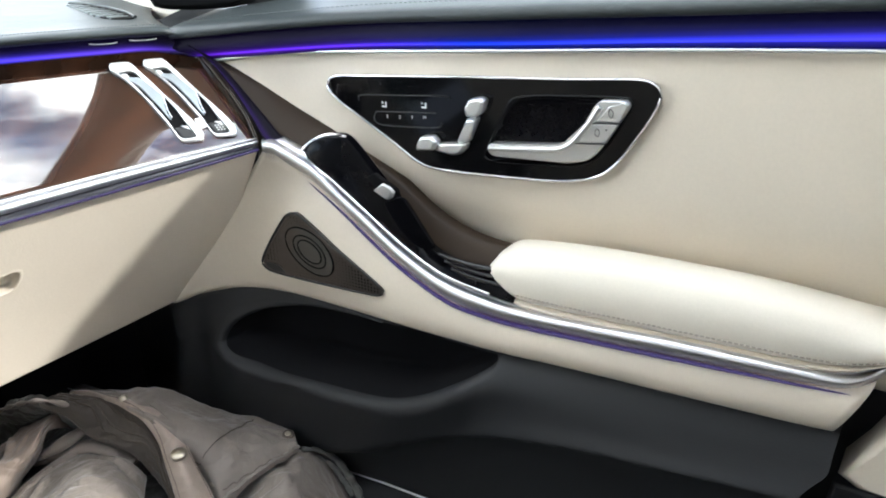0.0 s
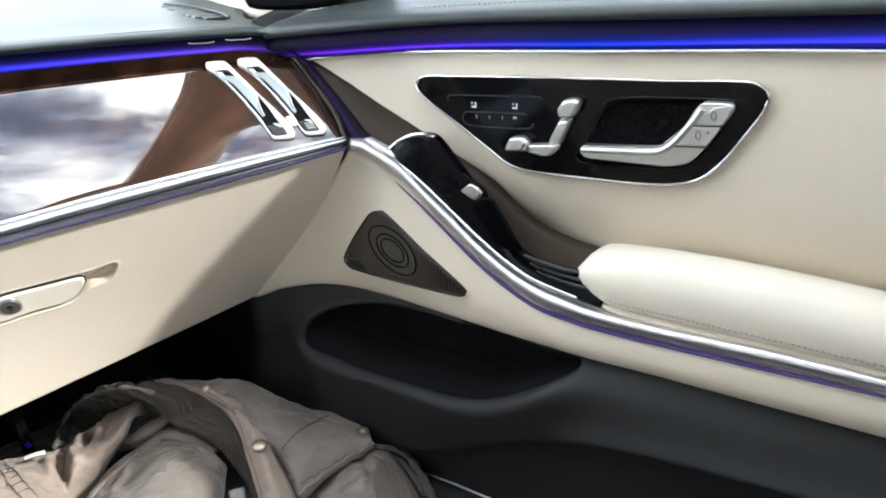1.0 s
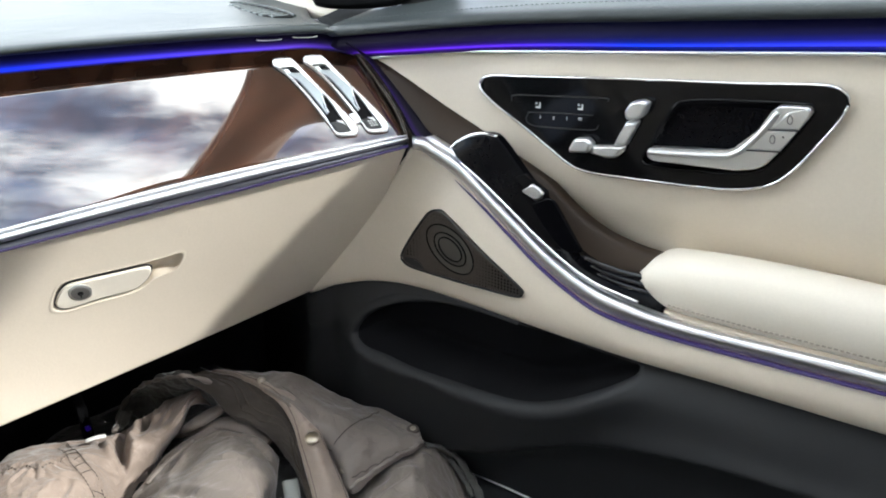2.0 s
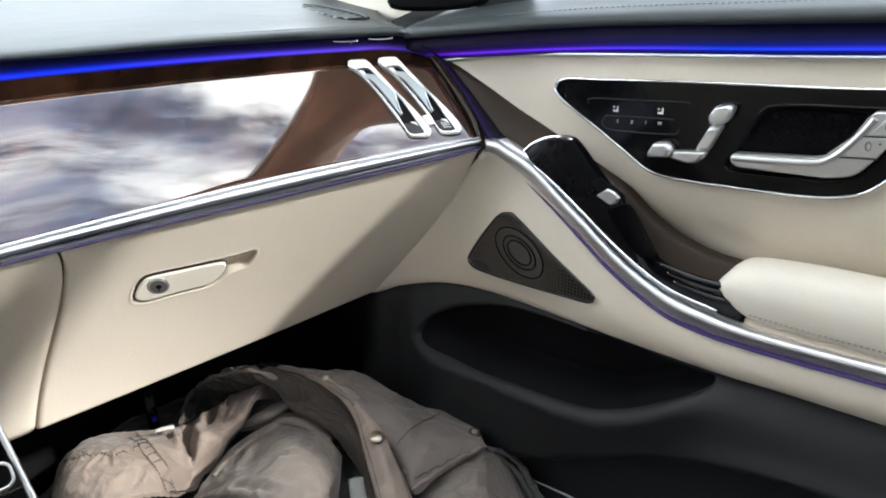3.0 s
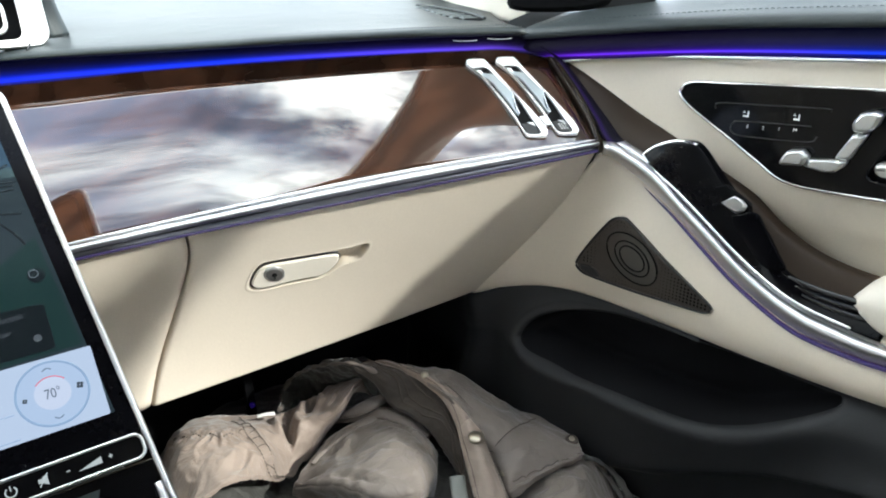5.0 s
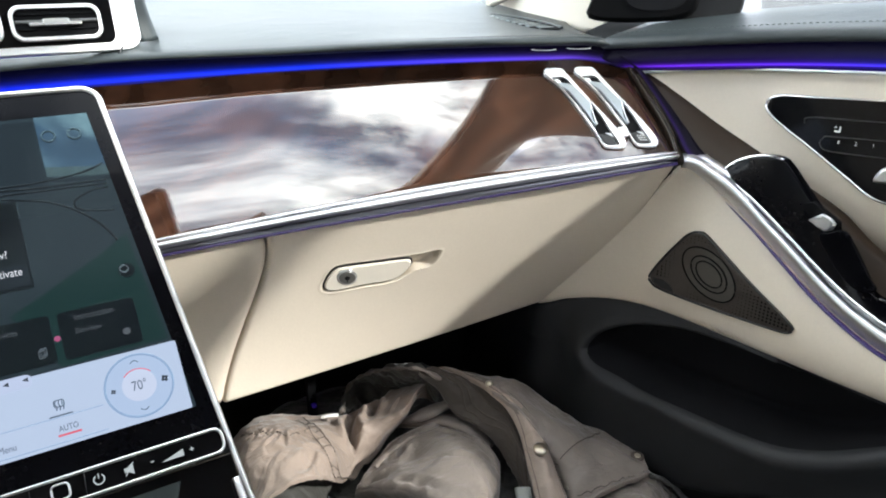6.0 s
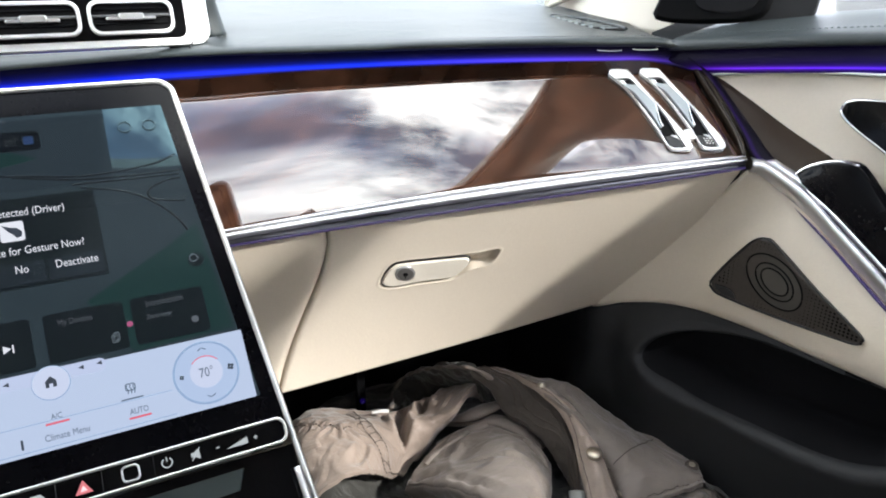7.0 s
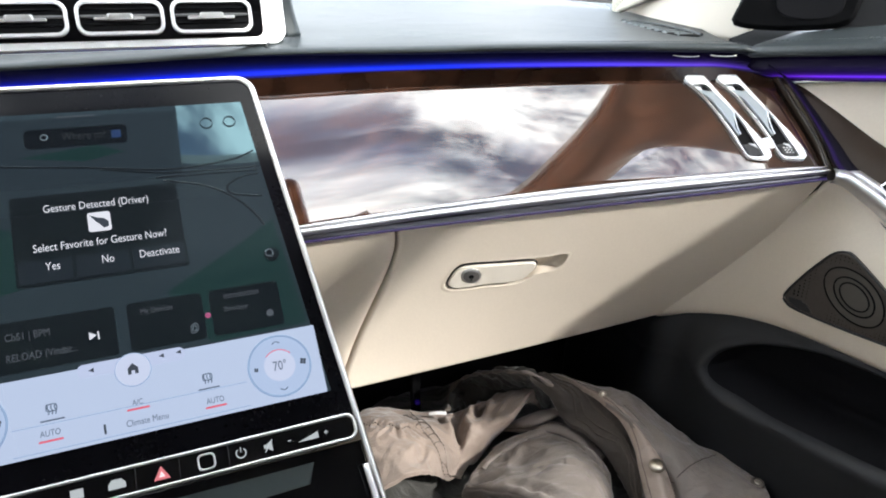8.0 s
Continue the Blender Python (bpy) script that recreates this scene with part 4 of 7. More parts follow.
part("grille_rim", tube(DR(GRILLE, -0.0424, -0.034), 0.0011, 100, 6, ring=True), BLACK, grille)
DISC = mat("grey_speaker_disc", (0.070, 0.064, 0.055), 0.48, metal=0.3, vary=0.06)
for r, o in ((0.89, -0.0437), (0.60, -0.0442), (0.43, -0.0446)):
    # the cone's rings, stretched along the grille's long side
    ring_pts = [(0.4905 - r * (0.0280 * math.cos(a) + 0.0138 * math.sin(a)), 0.4850 - r * (0.0205 * math.cos(a) - 0.0190 * math.sin(a))) for a in np.linspace(0, 2 * math.pi, 24, endpoint=False)]
    part("speaker_ring", slab(DR(ring_pts, o, -0.034), (-1, -0.2, 0.1), 0.003, 0.0008), DISC, grille)
    part("speaker_groove", tube(DR(ring_pts, o - 0.0001, -0.034), 0.0007, 60, 6, ring=True), WELL, grille)
holes = bmesh.new()
poly = [(p.y, p.z) for p in closed(DR(GRILLE), 60)]
def inside(y, z, margin=0.003):
    hit = False
    for (y1, z1), (y2, z2) in zip(poly, poly[1:] + poly[:1]):
        if (z1 > z) != (z2 > z) and y < (y2 - y1) * (z - z1) / (z2 - z1) + y1:
            hit = not hit
        t = max(0, min(1, ((y - y1) * (y2 - y1) + (z - z1) * (z2 - z1)) / ((y2 - y1) ** 2 + (z2 - z1) ** 2 + 1e-12)))
        if math.hypot(y - y1 - t * (y2 - y1), z - z1 - t * (z2 - z1)) < margin:
            return False
    return hit
zz = 0.452
while zz < 0.526:
    yy = 0.404
    while yy < 0.55:
        away = math.hypot(((yy - 0.4905) * 0.0205 - (zz - 0.485) * 0.028) / 0.0347 / 0.025, ((yy - 0.4905) * 0.028 + (zz - 0.485) * 0.0205) / 0.0347 / 0.036)
        if inside(yy, zz) and away > 0.98 and not (yy > 0.519 and zz < 0.466):
            # the holes grow from pinpricks beside the cone to full size at the corners
            r = min(0.00125, 0.00030 + 0.0010 * (away - 0.9))
            c = DV(yy, zz, -0.0433, -0.034)
            vs = [holes.verts.new(c + Vector((-0.0003, r * math.cos(k * math.pi / 3), r * math.sin(k * math.pi / 3)))) for k in range(6)]
            holes.faces.new(vs)
        yy += 0.0036
    zz += 0.0034
tagged(part("perforation", holes, WELL, grille), kind="stuff")
PLATE = [(0.5455, 0.4640), (0.5330, 0.4640), (0.5275, 0.4615), (0.5220, 0.4540), (0.535, 0.4548), (0.544, 0.4590)]
badge = part("badge_plate", slab(DR(PLATE, -0.0439, -0.034), (-1, -0.2, 0.1), 0.002, 0.0003), BLACK, grille, "small dark badge plate")
part("badge_edge", tube(DR(PLATE[1:4], -0.0441, -0.034), 0.0004, 30, 6), BRONZE, badge)

# sill below the door and the trim of the centre pillar behind it
sill = thing("door_sill", "dark plastic door sill with a thin bright edge", "sill")
part("sill_plate", loft([DR([(0.9, 0.20, -0.035), (0.5, 0.195, -0.028), (0.36, 0.204, -0.028), (0.0, 0.22, -0.028), (-0.5, 0.22, -0.03)]), DR([(0.9, 0.19, -0.085), (0.5, 0.185, -0.085), (0.36, 0.19, -0.085), (0.0, 0.205, -0.085), (-0.5, 0.205, -0.08)]),
                         DR([(0.9, 0.0, -0.10), (0.5, 0.0, -0.10), (0.36, 0.0, -0.10), (0.0, 0.0, -0.10), (-0.5, 0.0, -0.1)])], 30, 8, back=(0.02, 0, 0)), DARK_LOW, sill)
part("bright_edge", tube(DR([(0.9, 0.204, -0.036), (0.5, 0.199, -0.030), (0.36, 0.208, -0.030), (0.0, 0.224, -0.030)]), 0.0014, 40, 6), CHROME, sill, "thin bright edge")
pillar = thing("pillar_trim", "cream lower pillar trim with a dark base", "pillar trim")
part("cream_cover", slab(closed(DR([(0.0100, 0.402), (0.0060, 0.394), (-0.02, 0.391), (-0.30, 0.385), (-0.30, 0.70), (-0.06, 0.70), (-0.028, 0.52), (-0.008, 0.44)], -0.030), 50), (-1, 0, 0), 0.04, 0.006), CREAM, pillar)
part("dark_base", slab(DR([(0.030, 0.10), (0.016, 0.30), (0.012, 0.388), (-0.30, 0.382), (-0.30, 0.10)], -0.022), (-1, 0, 0), 0.03, 0.003), DARK_LOW, pillar)

# black corner panel with the tweeter at the front of the window
sail = thing("mirror_corner_panel", "black plastic window corner panel with a dark tweeter grille", "corner panel")
def SP(a, z, out=0.0):
    """a from 0 at the front to 1 at the rear of the panel."""
    return Vector((0.392 + 0.062 * a - 0.77 * out, 0.650 - 0.076 * a - 0.63 * out, z))
part("window_frame", slab(closed([SP(0.85, 0.698, -0.012), SP(1.3, 0.706, -0.012), SP(1.42, 0.74, -0.012), SP(1.35, 0.84, -0.012), SP(1.0, 0.90, -0.012), SP(0.85, 0.80, -0.012)], 40), (-0.77, -0.63, 0), 0.01, 0.003), DARK_LOW, sail, "dark window frame behind the panel")
part("panel", slab(closed([SP(-0.05, 0.732), SP(-0.10, 0.717), SP(-0.02, 0.7115), SP(0.2, 0.7095), SP(0.5, 0.7098), SP(0.8, 0.7125), SP(0.95, 0.718), SP(1.0, 0.73), SP(1.03, 0.76), SP(1.0, 0.84), SP(0.8, 0.90), SP(0.6, 0.86), SP(0.40, 0.80), SP(0.16, 0.775), SP(0.0, 0.750)], 70), (-0.77, -0.63, 0), 0.012, 0.004), WELL, sail)
part("tweeter_grille", slab(closed([SP(0.30, 0.752, 0.001), SP(0.29, 0.732, 0.001), SP(0.38, 0.723, 0.001), SP(0.60, 0.7205, 0.001), SP(0.80, 0.724, 0.001), SP(0.88, 0.738, 0.001), SP(0.86, 0.79, 0.001), SP(0.7, 0.82, 0.001), SP(0.50, 0.785, 0.001)], 50), (-0.77, -0.63, 0), 0.003, 0.001), CARPET, sail, "black tweeter grille")


# ---- the dashboard ----
dash = thing("dashboard", "wrap-around dashboard in dark leather, walnut and cream", "dashboard")
W_OUT = Vector((-0.386, -0.587, 0.712))     # out of the walnut panel
CH_TOP = [(-0.30, 0.815, 0.495), (-0.09, 0.757, 0.526), (-0.023, 0.727, 0.537), (0.045, 0.694, 0.548), (0.141, 0.651, 0.5655), (0.20, 0.628, 0.576), (0.324, 0.563, 0.592), (0.367, 0.5415, 0.5965), (0.3925, 0.528, 0.600)]
CH_LOW = [(-0.30, 0.80, 0.482), (-0.09, 0.747, 0.515), (-0.027, 0.7165, 0.5265), (0.06, 0.676, 0.5405), (0.14, 0.640, 0.554), (0.19, 0.615, 0.561), (0.318, 0.557, 0.582), (0.365, 0.534, 0.588), (0.3905, 0.523, 0.591)]
W_TOP = [(-0.30, 0.985, 0.632), (-0.09, 0.905, 0.648), (-0.016, 0.863, 0.6545), (0.088, 0.805, 0.6625), (0.188, 0.745, 0.6685), (0.284, 0.688, 0.672), (0.345, 0.650, 0.6735), (0.365, 0.637, 0.674), (0.3935, 0.603, 0.671)]
LIP = [(-0.30, 0.985, 0.658), (-0.09, 0.903, 0.672), (-0.016, 0.861, 0.6765), (0.087, 0.801, 0.680), (0.186, 0.743, 0.684), (0.281, 0.687, 0.687), (0.345, 0.650, 0.688), (0.373, 0.634, 0.688), (0.3855, 0.622, 0.686)]


W_C = Vector((0.2966, 0.6105, 0.6151))


def on_plane(row):
    """Lays points on the walnut panel's plane."""
    flat_row = [Vector(p) - W_OUT.normalized() * ((Vector(p) - W_C).dot(W_OUT.normalized())) for p in row]
    for p in flat_row:
        # towards the screen the panel turns a little to face the rear
        d = max(0.0, 0.07 - p.x)
        p.y -= 0.60 * d * d if d < 0.13 else 0.60 * 0.0169 + 0.156 * (d - 0.13)
    return flat_row


def moved(row, v, k=1.0):
    return [Vector(p) + Vector(v) * k for p in row]


# top pad: a rolled lip, then the leather running forward under the windscreen
flat = [[(-0.62, 1.10, 0.680), (-0.30, 1.02, 0.692), (-0.09, 0.95, 0.694), (0.0, 0.91, 0.695), (0.10, 0.85, 0.6975), (0.20, 0.79, 0.6985), (0.30, 0.73, 0.6985), (0.36, 0.69, 0.698), (0.395, 0.655, 0.696)],
        [(-0.62, 1.16, 0.700), (-0.30, 1.08, 0.704), (-0.09, 1.03, 0.705), (0.0, 1.0, 0.706), (0.12, 0.95, 0.707), (0.24, 0.89, 0.707), (0.34, 0.83, 0.706), (0.40, 0.79, 0.704), (0.445, 0.755, 0.701)],
        [(-0.70, 1.25, 0.728), (-0.35, 1.27, 0.730), (-0.09, 1.27, 0.731), (0.05, 1.26, 0.731), (0.18, 1.24, 0.731), (0.32, 1.19, 0.727), (0.46, 1.12, 0.722), (0.55, 1.06, 0.716), (0.63, 1.00, 0.710)]]
LIP_LONG = [(-0.62, 1.075, 0.644)] + LIP
lip0 = moved(LIP_LONG, (0, 0.010, 0.0018))
lip1 = moved(LIP_LONG, (-0.004, -0.008, 0.0020))
lip2 = moved(LIP_LONG, (-0.004, -0.009, 0.0062))
lip3 = moved(LIP_LONG, (-0.001, 0.001, 0.0100))
top_pad = part("top_pad", loft([lip0, lip1, lip2, lip3] + flat, 90, 40, back=(0, 0.014, -0.001)), DARK_TOP, dash, "dark grey leather dashboard top")
part("stitching", dashes([Vector(p) + Vector((0.002, 0.010, 0.0102)) for p in LIP[2:]], 150, 0.0022, 0.0005, lift=(0, 0, 0.0006)), STITCH_DARK, top_pad)
part("seam", tube([(-0.030, 0.868, 0.6865), (-0.020, 0.885, 0.6955), (-0.004, 0.915, 0.6975), (0.010, 0.96, 0.7025)], 0.0009, 20, 5), BLACK, top_pad)
# demister grille let into the corner of the top
FIN = mat("grey_outlet_fin", (0.22, 0.245, 0.248), 0.45, vary=0.1)
gz_ = lambda y: 0.6993 + (y - 0.69) * 0.052
GR = [(x, y, gz_(y)) for x, y in ((0.392, 0.838), (0.402, 0.818), (0.4065, 0.780), (0.402, 0.735), (0.392, 0.702), (0.378, 0.708), (0.370, 0.726), (0.374, 0.765), (0.384, 0.808))]
dem = part("demister_grille", slab(closed(GR, 60), (0, 0, 1), 0.008, 0.0006), WELL, top_pad, "black slotted demister outlet")
part("grille_lip", tube([(x + 0.002, y, z + 0.0006) for x, y, z in (GR[0], GR[1], GR[2], GR[3], GR[4])], 0.0016, 40, 8), DARK_TOP, dem, "leather edge of the outlet")
for i in range(8):
    y_ = 0.822 - 0.0150 * i
    x0_ = float(np.interp(y_, (0.702, 0.708, 0.726, 0.765, 0.812, 0.848), (0.391, 0.378, 0.370, 0.374, 0.383, 0.391)))
    x1_ = float(np.interp(y_, (0.695, 0.735, 0.780, 0.822, 0.848), (0.391, 0.402, 0.4065, 0.403, 0.392)))
    long_ = x1_ - x0_
    part("slat", loft([[(x0_ - 0.001, y_ - 0.0036, gz_(y_) + 0.0012), (x0_ + 0.5 * long_, y_ - 0.0032, gz_(y_) + 0.0012), (x0_ + 0.86 * long_, y_ - 0.0022, gz_(y_) + 0.0006)],
                       [(x0_ - 0.001, y_ + 0.0036, gz_(y_) + 0.0012), (x0_ + 0.5 * long_, y_ + 0.0032, gz_(y_) + 0.0012), (x0_ + 0.86 * long_, y_ + 0.0022, gz_(y_) + 0.0006)]], 8, 2, back=(0, 0, -0.004)), FIN, dem)

# light band under the lip, then the walnut
part("light_band", loft([moved(LIP, (0, 0.004, 0.0022)), moved([tuple((a + b) / 2 for a, b in zip(p, q)) for p, q in zip(LIP, W_TOP)], (0.001, 0.003, 0)), moved(W_TOP, (0, 0, 0))], 100, 20, back=(0.005, 0.02, 0)),
     BAND_DASH, dash, "glowing blue and violet light band")
wood_top, wood_low = on_plane(spline(W_TOP, 40)), on_plane(spline(CH_TOP, 40))
wood_bend = [a * 0.885 + c * 0.115 for a, c in zip(wood_top, wood_low)]
wood_roll = [a * 0.985 + c * 0.015 + W_OUT * (0.040 * (a - c).length) for a, c in zip(wood_top, wood_low)]
wood = part("walnut_panel", loft([wood_bend, wood_low], 100, 24, back=(0.004, 0.012, -0.012)),
            WALNUT, dash, "high-gloss walnut veneer panel")
part("rolled_edge", loft([wood_roll, wood_bend], 100, 5), WALNUT_SHADED, wood, "walnut edge rolled under the light band, darkened as in shade")
C_OUT = Vector((-0.36, -0.80, 0.48))
def smoothed(row, n=26):
    """The row as one even sweep."""
    r = np.array(row)
    w = np.where(r[:, 0] < -0.2, 0.35, 1.0)
    fy, fz = np.polyfit(r[:, 0], r[:, 1], 3, w=w), np.polyfit(r[:, 0], r[:, 2], 3, w=w)
    return [(x, float(np.polyval(fy, x)), float(np.polyval(fz, x))) for x in np.linspace(r[0, 0], r[-1, 0], n)]
CH_TOP, CH_LOW = smoothed(CH_TOP), smoothed(CH_LOW)
def ch(w, k):
    return [Vector(a) * (1 - w) + Vector(b) * w + C_OUT * k for a, b in zip(CH_TOP, CH_LOW)]
strip = part("chrome_strip", loft([ch(-0.16, -0.002), ch(-0.13, 0.0030), ch(-0.05, 0.0060), ch(0.06, 0.0064), ch(0.15, 0.0030)], 110, 16, back=(0.002, 0.006, -0.002)), CHROME, dash, "satin chrome strip")
part("lower_bead", loft([ch(0.13, 0.0030), ch(0.20, 0.0062), ch(0.34, 0.0088), ch(0.52, 0.0086), ch(0.64, 0.0040)], 110, 16, back=(0.002, 0.006, -0.002)), CHROME, strip, "second satin bead")
part("shadow_groove", loft([ch(0.60, 0.002), ch(0.80, 0.0035), ch(1.08, 0.001)], 90, 6, back=(0.002, 0.006, 0)), mat("dark_satin_metal", (0.15, 0.15, 0.175), 0.3, metal=0.9, vary=0.05), dash, "dark satin lower edge")
part("violet_line", tube(ch(1.06, 0.002)[2:], 0.0012, 80, 6), VIOLET_GLEAM, dash, "faint violet reflection under the strip, added as a glow")

# cream lower dashboard: a surface through three lines
T_ROW = np.array([(-0.20, 0.786, 0.500), (-0.09, 0.747, 0.516), (-0.027, 0.718, 0.526), (0.06, 0.678, 0.541), (0.14, 0.6415, 0.553), (0.22, 0.605, 0.566), (0.318, 0.5575, 0.581), (0.392, 0.524, 0.590)])
M_ROW = np.array([(-0.20, 0.80, 0.435), (-0.09, 0.770, 0.455), (-0.02, 0.738, 0.463), (0.05, 0.703, 0.472), (0.116, 0.6715, 0.482), (0.168, 0.654, 0.492), (0.23, 0.628, 0.502), (0.30, 0.604, 0.506), (0.352, 0.592, 0.503), (0.395, 0.582, 0.498)])
B_ROW = np.array([(-0.20, 0.760, 0.325), (-0.09, 0.742, 0.338), (-0.006, 0.727, 0.347), (0.084, 0.711, 0.357), (0.230, 0.686, 0.3785), (0.300, 0.675, 0.388), (0.355, 0.668, 0.394), (0.395, 0.664, 0.398)])
FITS = [[np.polyfit(r[:, 0], r[:, k], 3) for k in (1, 2)] for r in (T_ROW, M_ROW, B_ROW)]


def GP(x, v):
    """The lower dashboard's face: x across, v from 0 at the chrome to 1 at the bottom edge."""
    ps = [np.array([np.polyval(f[0], x), np.polyval(f[1], x)]) for f in FITS]
    m = 0.42
    l0, l1, l2 = (v - m) * (v - 1) / m, v * (v - 1) / (m * (m - 1)), v * (v - m) / (1 - m)
    y, z = ps[0] * l0 + ps[1] * l1 + ps[2] * l2
    return Vector((x, y, z))


def GZ(x, z, out=0.0):
    """The point of that face at x and height z, out metres proud."""
    lo, hi = 0.0, 1.0
    for _ in range(30):
        mid = (lo + hi) / 2
        lo, hi = (mid, hi) if GP(x, mid).z > z else (lo, mid)
    p = GP(x, lo)
    n = (GP(x + 0.01, lo) - GP(x - 0.01, lo)).cross(GP(x, lo + 0.02) - GP(x, lo - 0.02)).normalized()
    return p + (n if n.y < 0 else -n) * out


def within(x, z, poly):
    """Whether (x, z) lies inside an outline."""
    odd = False
    for (x1, z1), (x2, z2) in zip(poly, poly[1:] + poly[:1]):
        if (z1 > z) != (z2 > z) and x < (x2 - x1) * (z - z1) / (z2 - z1) + x1:
            odd = not odd
    return odd


def face(left, right, nu, nv, cut=None):
    """A piece of that face between two edges x(v), its borders rolled back; cut: an opening's outline in x and z."""
    bm = bmesh.new()
    vs = []
    for i in range(nu + 1):
        col = []
        for j in range(nv + 1):
            v = j / nv
            x = left(v) * (1 - i / nu) + right(v) * i / nu
            p = GP(x, v)
            e = min(i, nu - i)
            p = p + Vector((0.12, 0.9, 0)) * (0.0035 if e == 0 else 0.0008 if e == 1 else 0) + Vector((0, 0.004, 0)) * (1 if j == nv else 0)
            col.append(bm.verts.new(p))
        vs.append(col)
    for i in range(nu):
        for j in range(nv):
            m = (vs[i][j].co + vs[i + 1][j + 1].co) / 2
            if cut and within(m.x, m.z, cut):
                continue
            f = bm.faces.new((vs[i][j], vs[i + 1][j], vs[i + 1][j + 1], vs[i][j + 1]))
            f.smooth = True
    low = [vs[i][nv] for i in range(nu + 1)]
    back = [bm.verts.new(v.co + Vector((0, 0.05, 0.004))) for v in low]
    for i in range(nu):
        bm.faces.new((low[i], low[i + 1], back[i + 1], back[i]))
    for edge in (vs[0], vs[-1]):
        bk = [bm.verts.new(v.co + Vector((0, 0.012, 0))) for v in edge]
        for j in range(nv):
            bm.faces.new((edge[j], edge[j + 1], bk[j + 1], bk[j]))
    bmesh.ops.recalc_face_normals(bm, faces=bm.faces)
    return bm


SEAM_V, SEAM_X = (0, 0.2, 0.45, 0.65, 0.85, 1.0), (0.043, 0.0455, 0.036, 0.021, 0.003, -0.008)
SEAM_FIT = np.polyfit(SEAM_V, SEAM_X, 3)
seam_x = lambda v: float(np.polyval(SEAM_FIT, v))
right_x = lambda v: float(np.interp(v, (0, 0.3, 0.6, 1.0), (0.392, 0.394, 0.384, 0.362)))
part("side_cover", face(lambda v: -0.20, lambda v: seam_x(v) - 0.0011, 50, 40), CREAM, dash, "cream leather cover beside the console")
part("gap_backing", loft([[GP(seam_x(v) - 0.008, v) + Vector((0, 0.0125, 0)) for v in (0, 0.25, 0.5, 0.75, 1)], [GP(seam_x(v) + 0.008, v) + Vector((0, 0.0125, 0)) for v in (0, 0.25, 0.5, 0.75, 1)]], 20, 2, back=(0, 0.004, 0)), BLACK, dash)
part("underside", box((-0.2, 0.80, 0.385), (0.38, 1.02, 0.40)), CARPET, dash, "black underside")

# glove box handle: paddle with a lock in a deep hollow that runs on past its end
PAD = [(0.0965, 0.4720), (0.0990, 0.4825), (0.1050, 0.4910), (0.113, 0.4940), (0.145, 0.4970), (0.169, 0.4985), (0.1735, 0.4955), (0.1718, 0.488), (0.1655, 0.4795), (0.157, 0.4750), (0.13, 0.4715), (0.105, 0.4680)]
def gz(pts, out):
    return [GZ(x, z, out) for x, z in pts]
HOL = [(0.0935, 0.4690), (0.0965, 0.484), (0.103, 0.4945), (0.113, 0.4980), (0.145, 0.5010), (0.180, 0.5045), (0.1965, 0.5080), (0.2005, 0.5060), (0.1985, 0.496), (0.192, 0.4875), (0.178, 0.4835), (0.168, 0.4755), (0.158, 0.4705), (0.13, 0.4675), (0.105, 0.4640)]
hole_pts = [(p.x, p.z) for p in closed(gz(HOL, 0.0), 80)]
glove = part("glove_box_lid", face(lambda v: seam_x(v) + 0.0011, right_x, 200, 90, cut=hole_pts), CREAM, dash, "cream leather glove box lid")
out_n = (GZ(0.15, 0.485, 0.01) - GZ(0.15, 0.485)).normalized()
hc = np.mean(np.array(HOL), axis=0)
def ringed(s, o):
    r = closed(gz([(hc[0] + (x - hc[0]) * (1 + (s - 1) * 0.4), hc[1] + (z - hc[1]) * s) for x, z in HOL], o), 90)
    return r + [r[0]]
part("hollow", loft([ringed(1.12, 0.0002), ringed(1.04, 0.0006), ringed(0.99, 0.0004), ringed(0.95, -0.002), ringed(0.90, -0.010), ringed(0.60, -0.0125), ringed(0.03, -0.013)], 90, 30), CREAM, glove, "cream finger hollow")
paddle = part("handle_paddle", slab(closed(gz(PAD, 0.0022), 60), out_n, 0.012, 0.0012), CREAM_SOFT, glove, "cream handle paddle")
part("paddle_edge", tube(gz([(x + (x - 0.135) * 0.015, z + (z - 0.484) * 0.06) for x, z in PAD], -0.0012), 0.0011, 80, 6, ring=True), BLACK, glove)
lock_c = GZ(0.1165, 0.4830, 0.0027)
part("lock_ring", disc(lock_c, out_n, 0.0106, 0.004, 32, 0.0010), SILVER, paddle, "grey metal lock ring")
part("lock_barrel", disc(lock_c + out_n * 0.0006, out_n, 0.0082, 0.004, 28, 0.0008), mat("grey_lock_metal", (0.30, 0.29, 0.28), 0.32, metal=0.8), paddle, "grey lock barrel")
part("key_slot", disc(lock_c + out_n * 0.0009, out_n, 0.0026, 0.002, 12, 0.0003), WELL, paddle)
part("key_slot", slab([lock_c + out_n * 0.0011 + Vector(v) for v in ((-0.0007, 0, -0.0042), (0.0007, 0, -0.0042), (0.0007, 0, 0.0002), (-0.0007, 0, 0.0002))], out_n, 0.002, 0.0002), BLACK, paddle)

# two upright air vents beside the door
VANE = mat("grey_satin_vane", (0.40, 0.45, 0.48), 0.30, metal=0.7, vary=0.05)
V_RIGHT, V_UP = Vector((0.836, -0.549, 0.0)), Vector((0.391, 0.595, 0.702))


def wood_at(pts, out, shift=(0.0, 0.0)):
    """Points on the walnut panel, in millimetres right of and above its middle, out metres proud."""
    n = W_OUT.normalized()
    return [W_C + V_RIGHT * (a + shift[0]) * 0.001 + V_UP * (b + shift[1]) * 0.001 + n * out for a, b in pts]


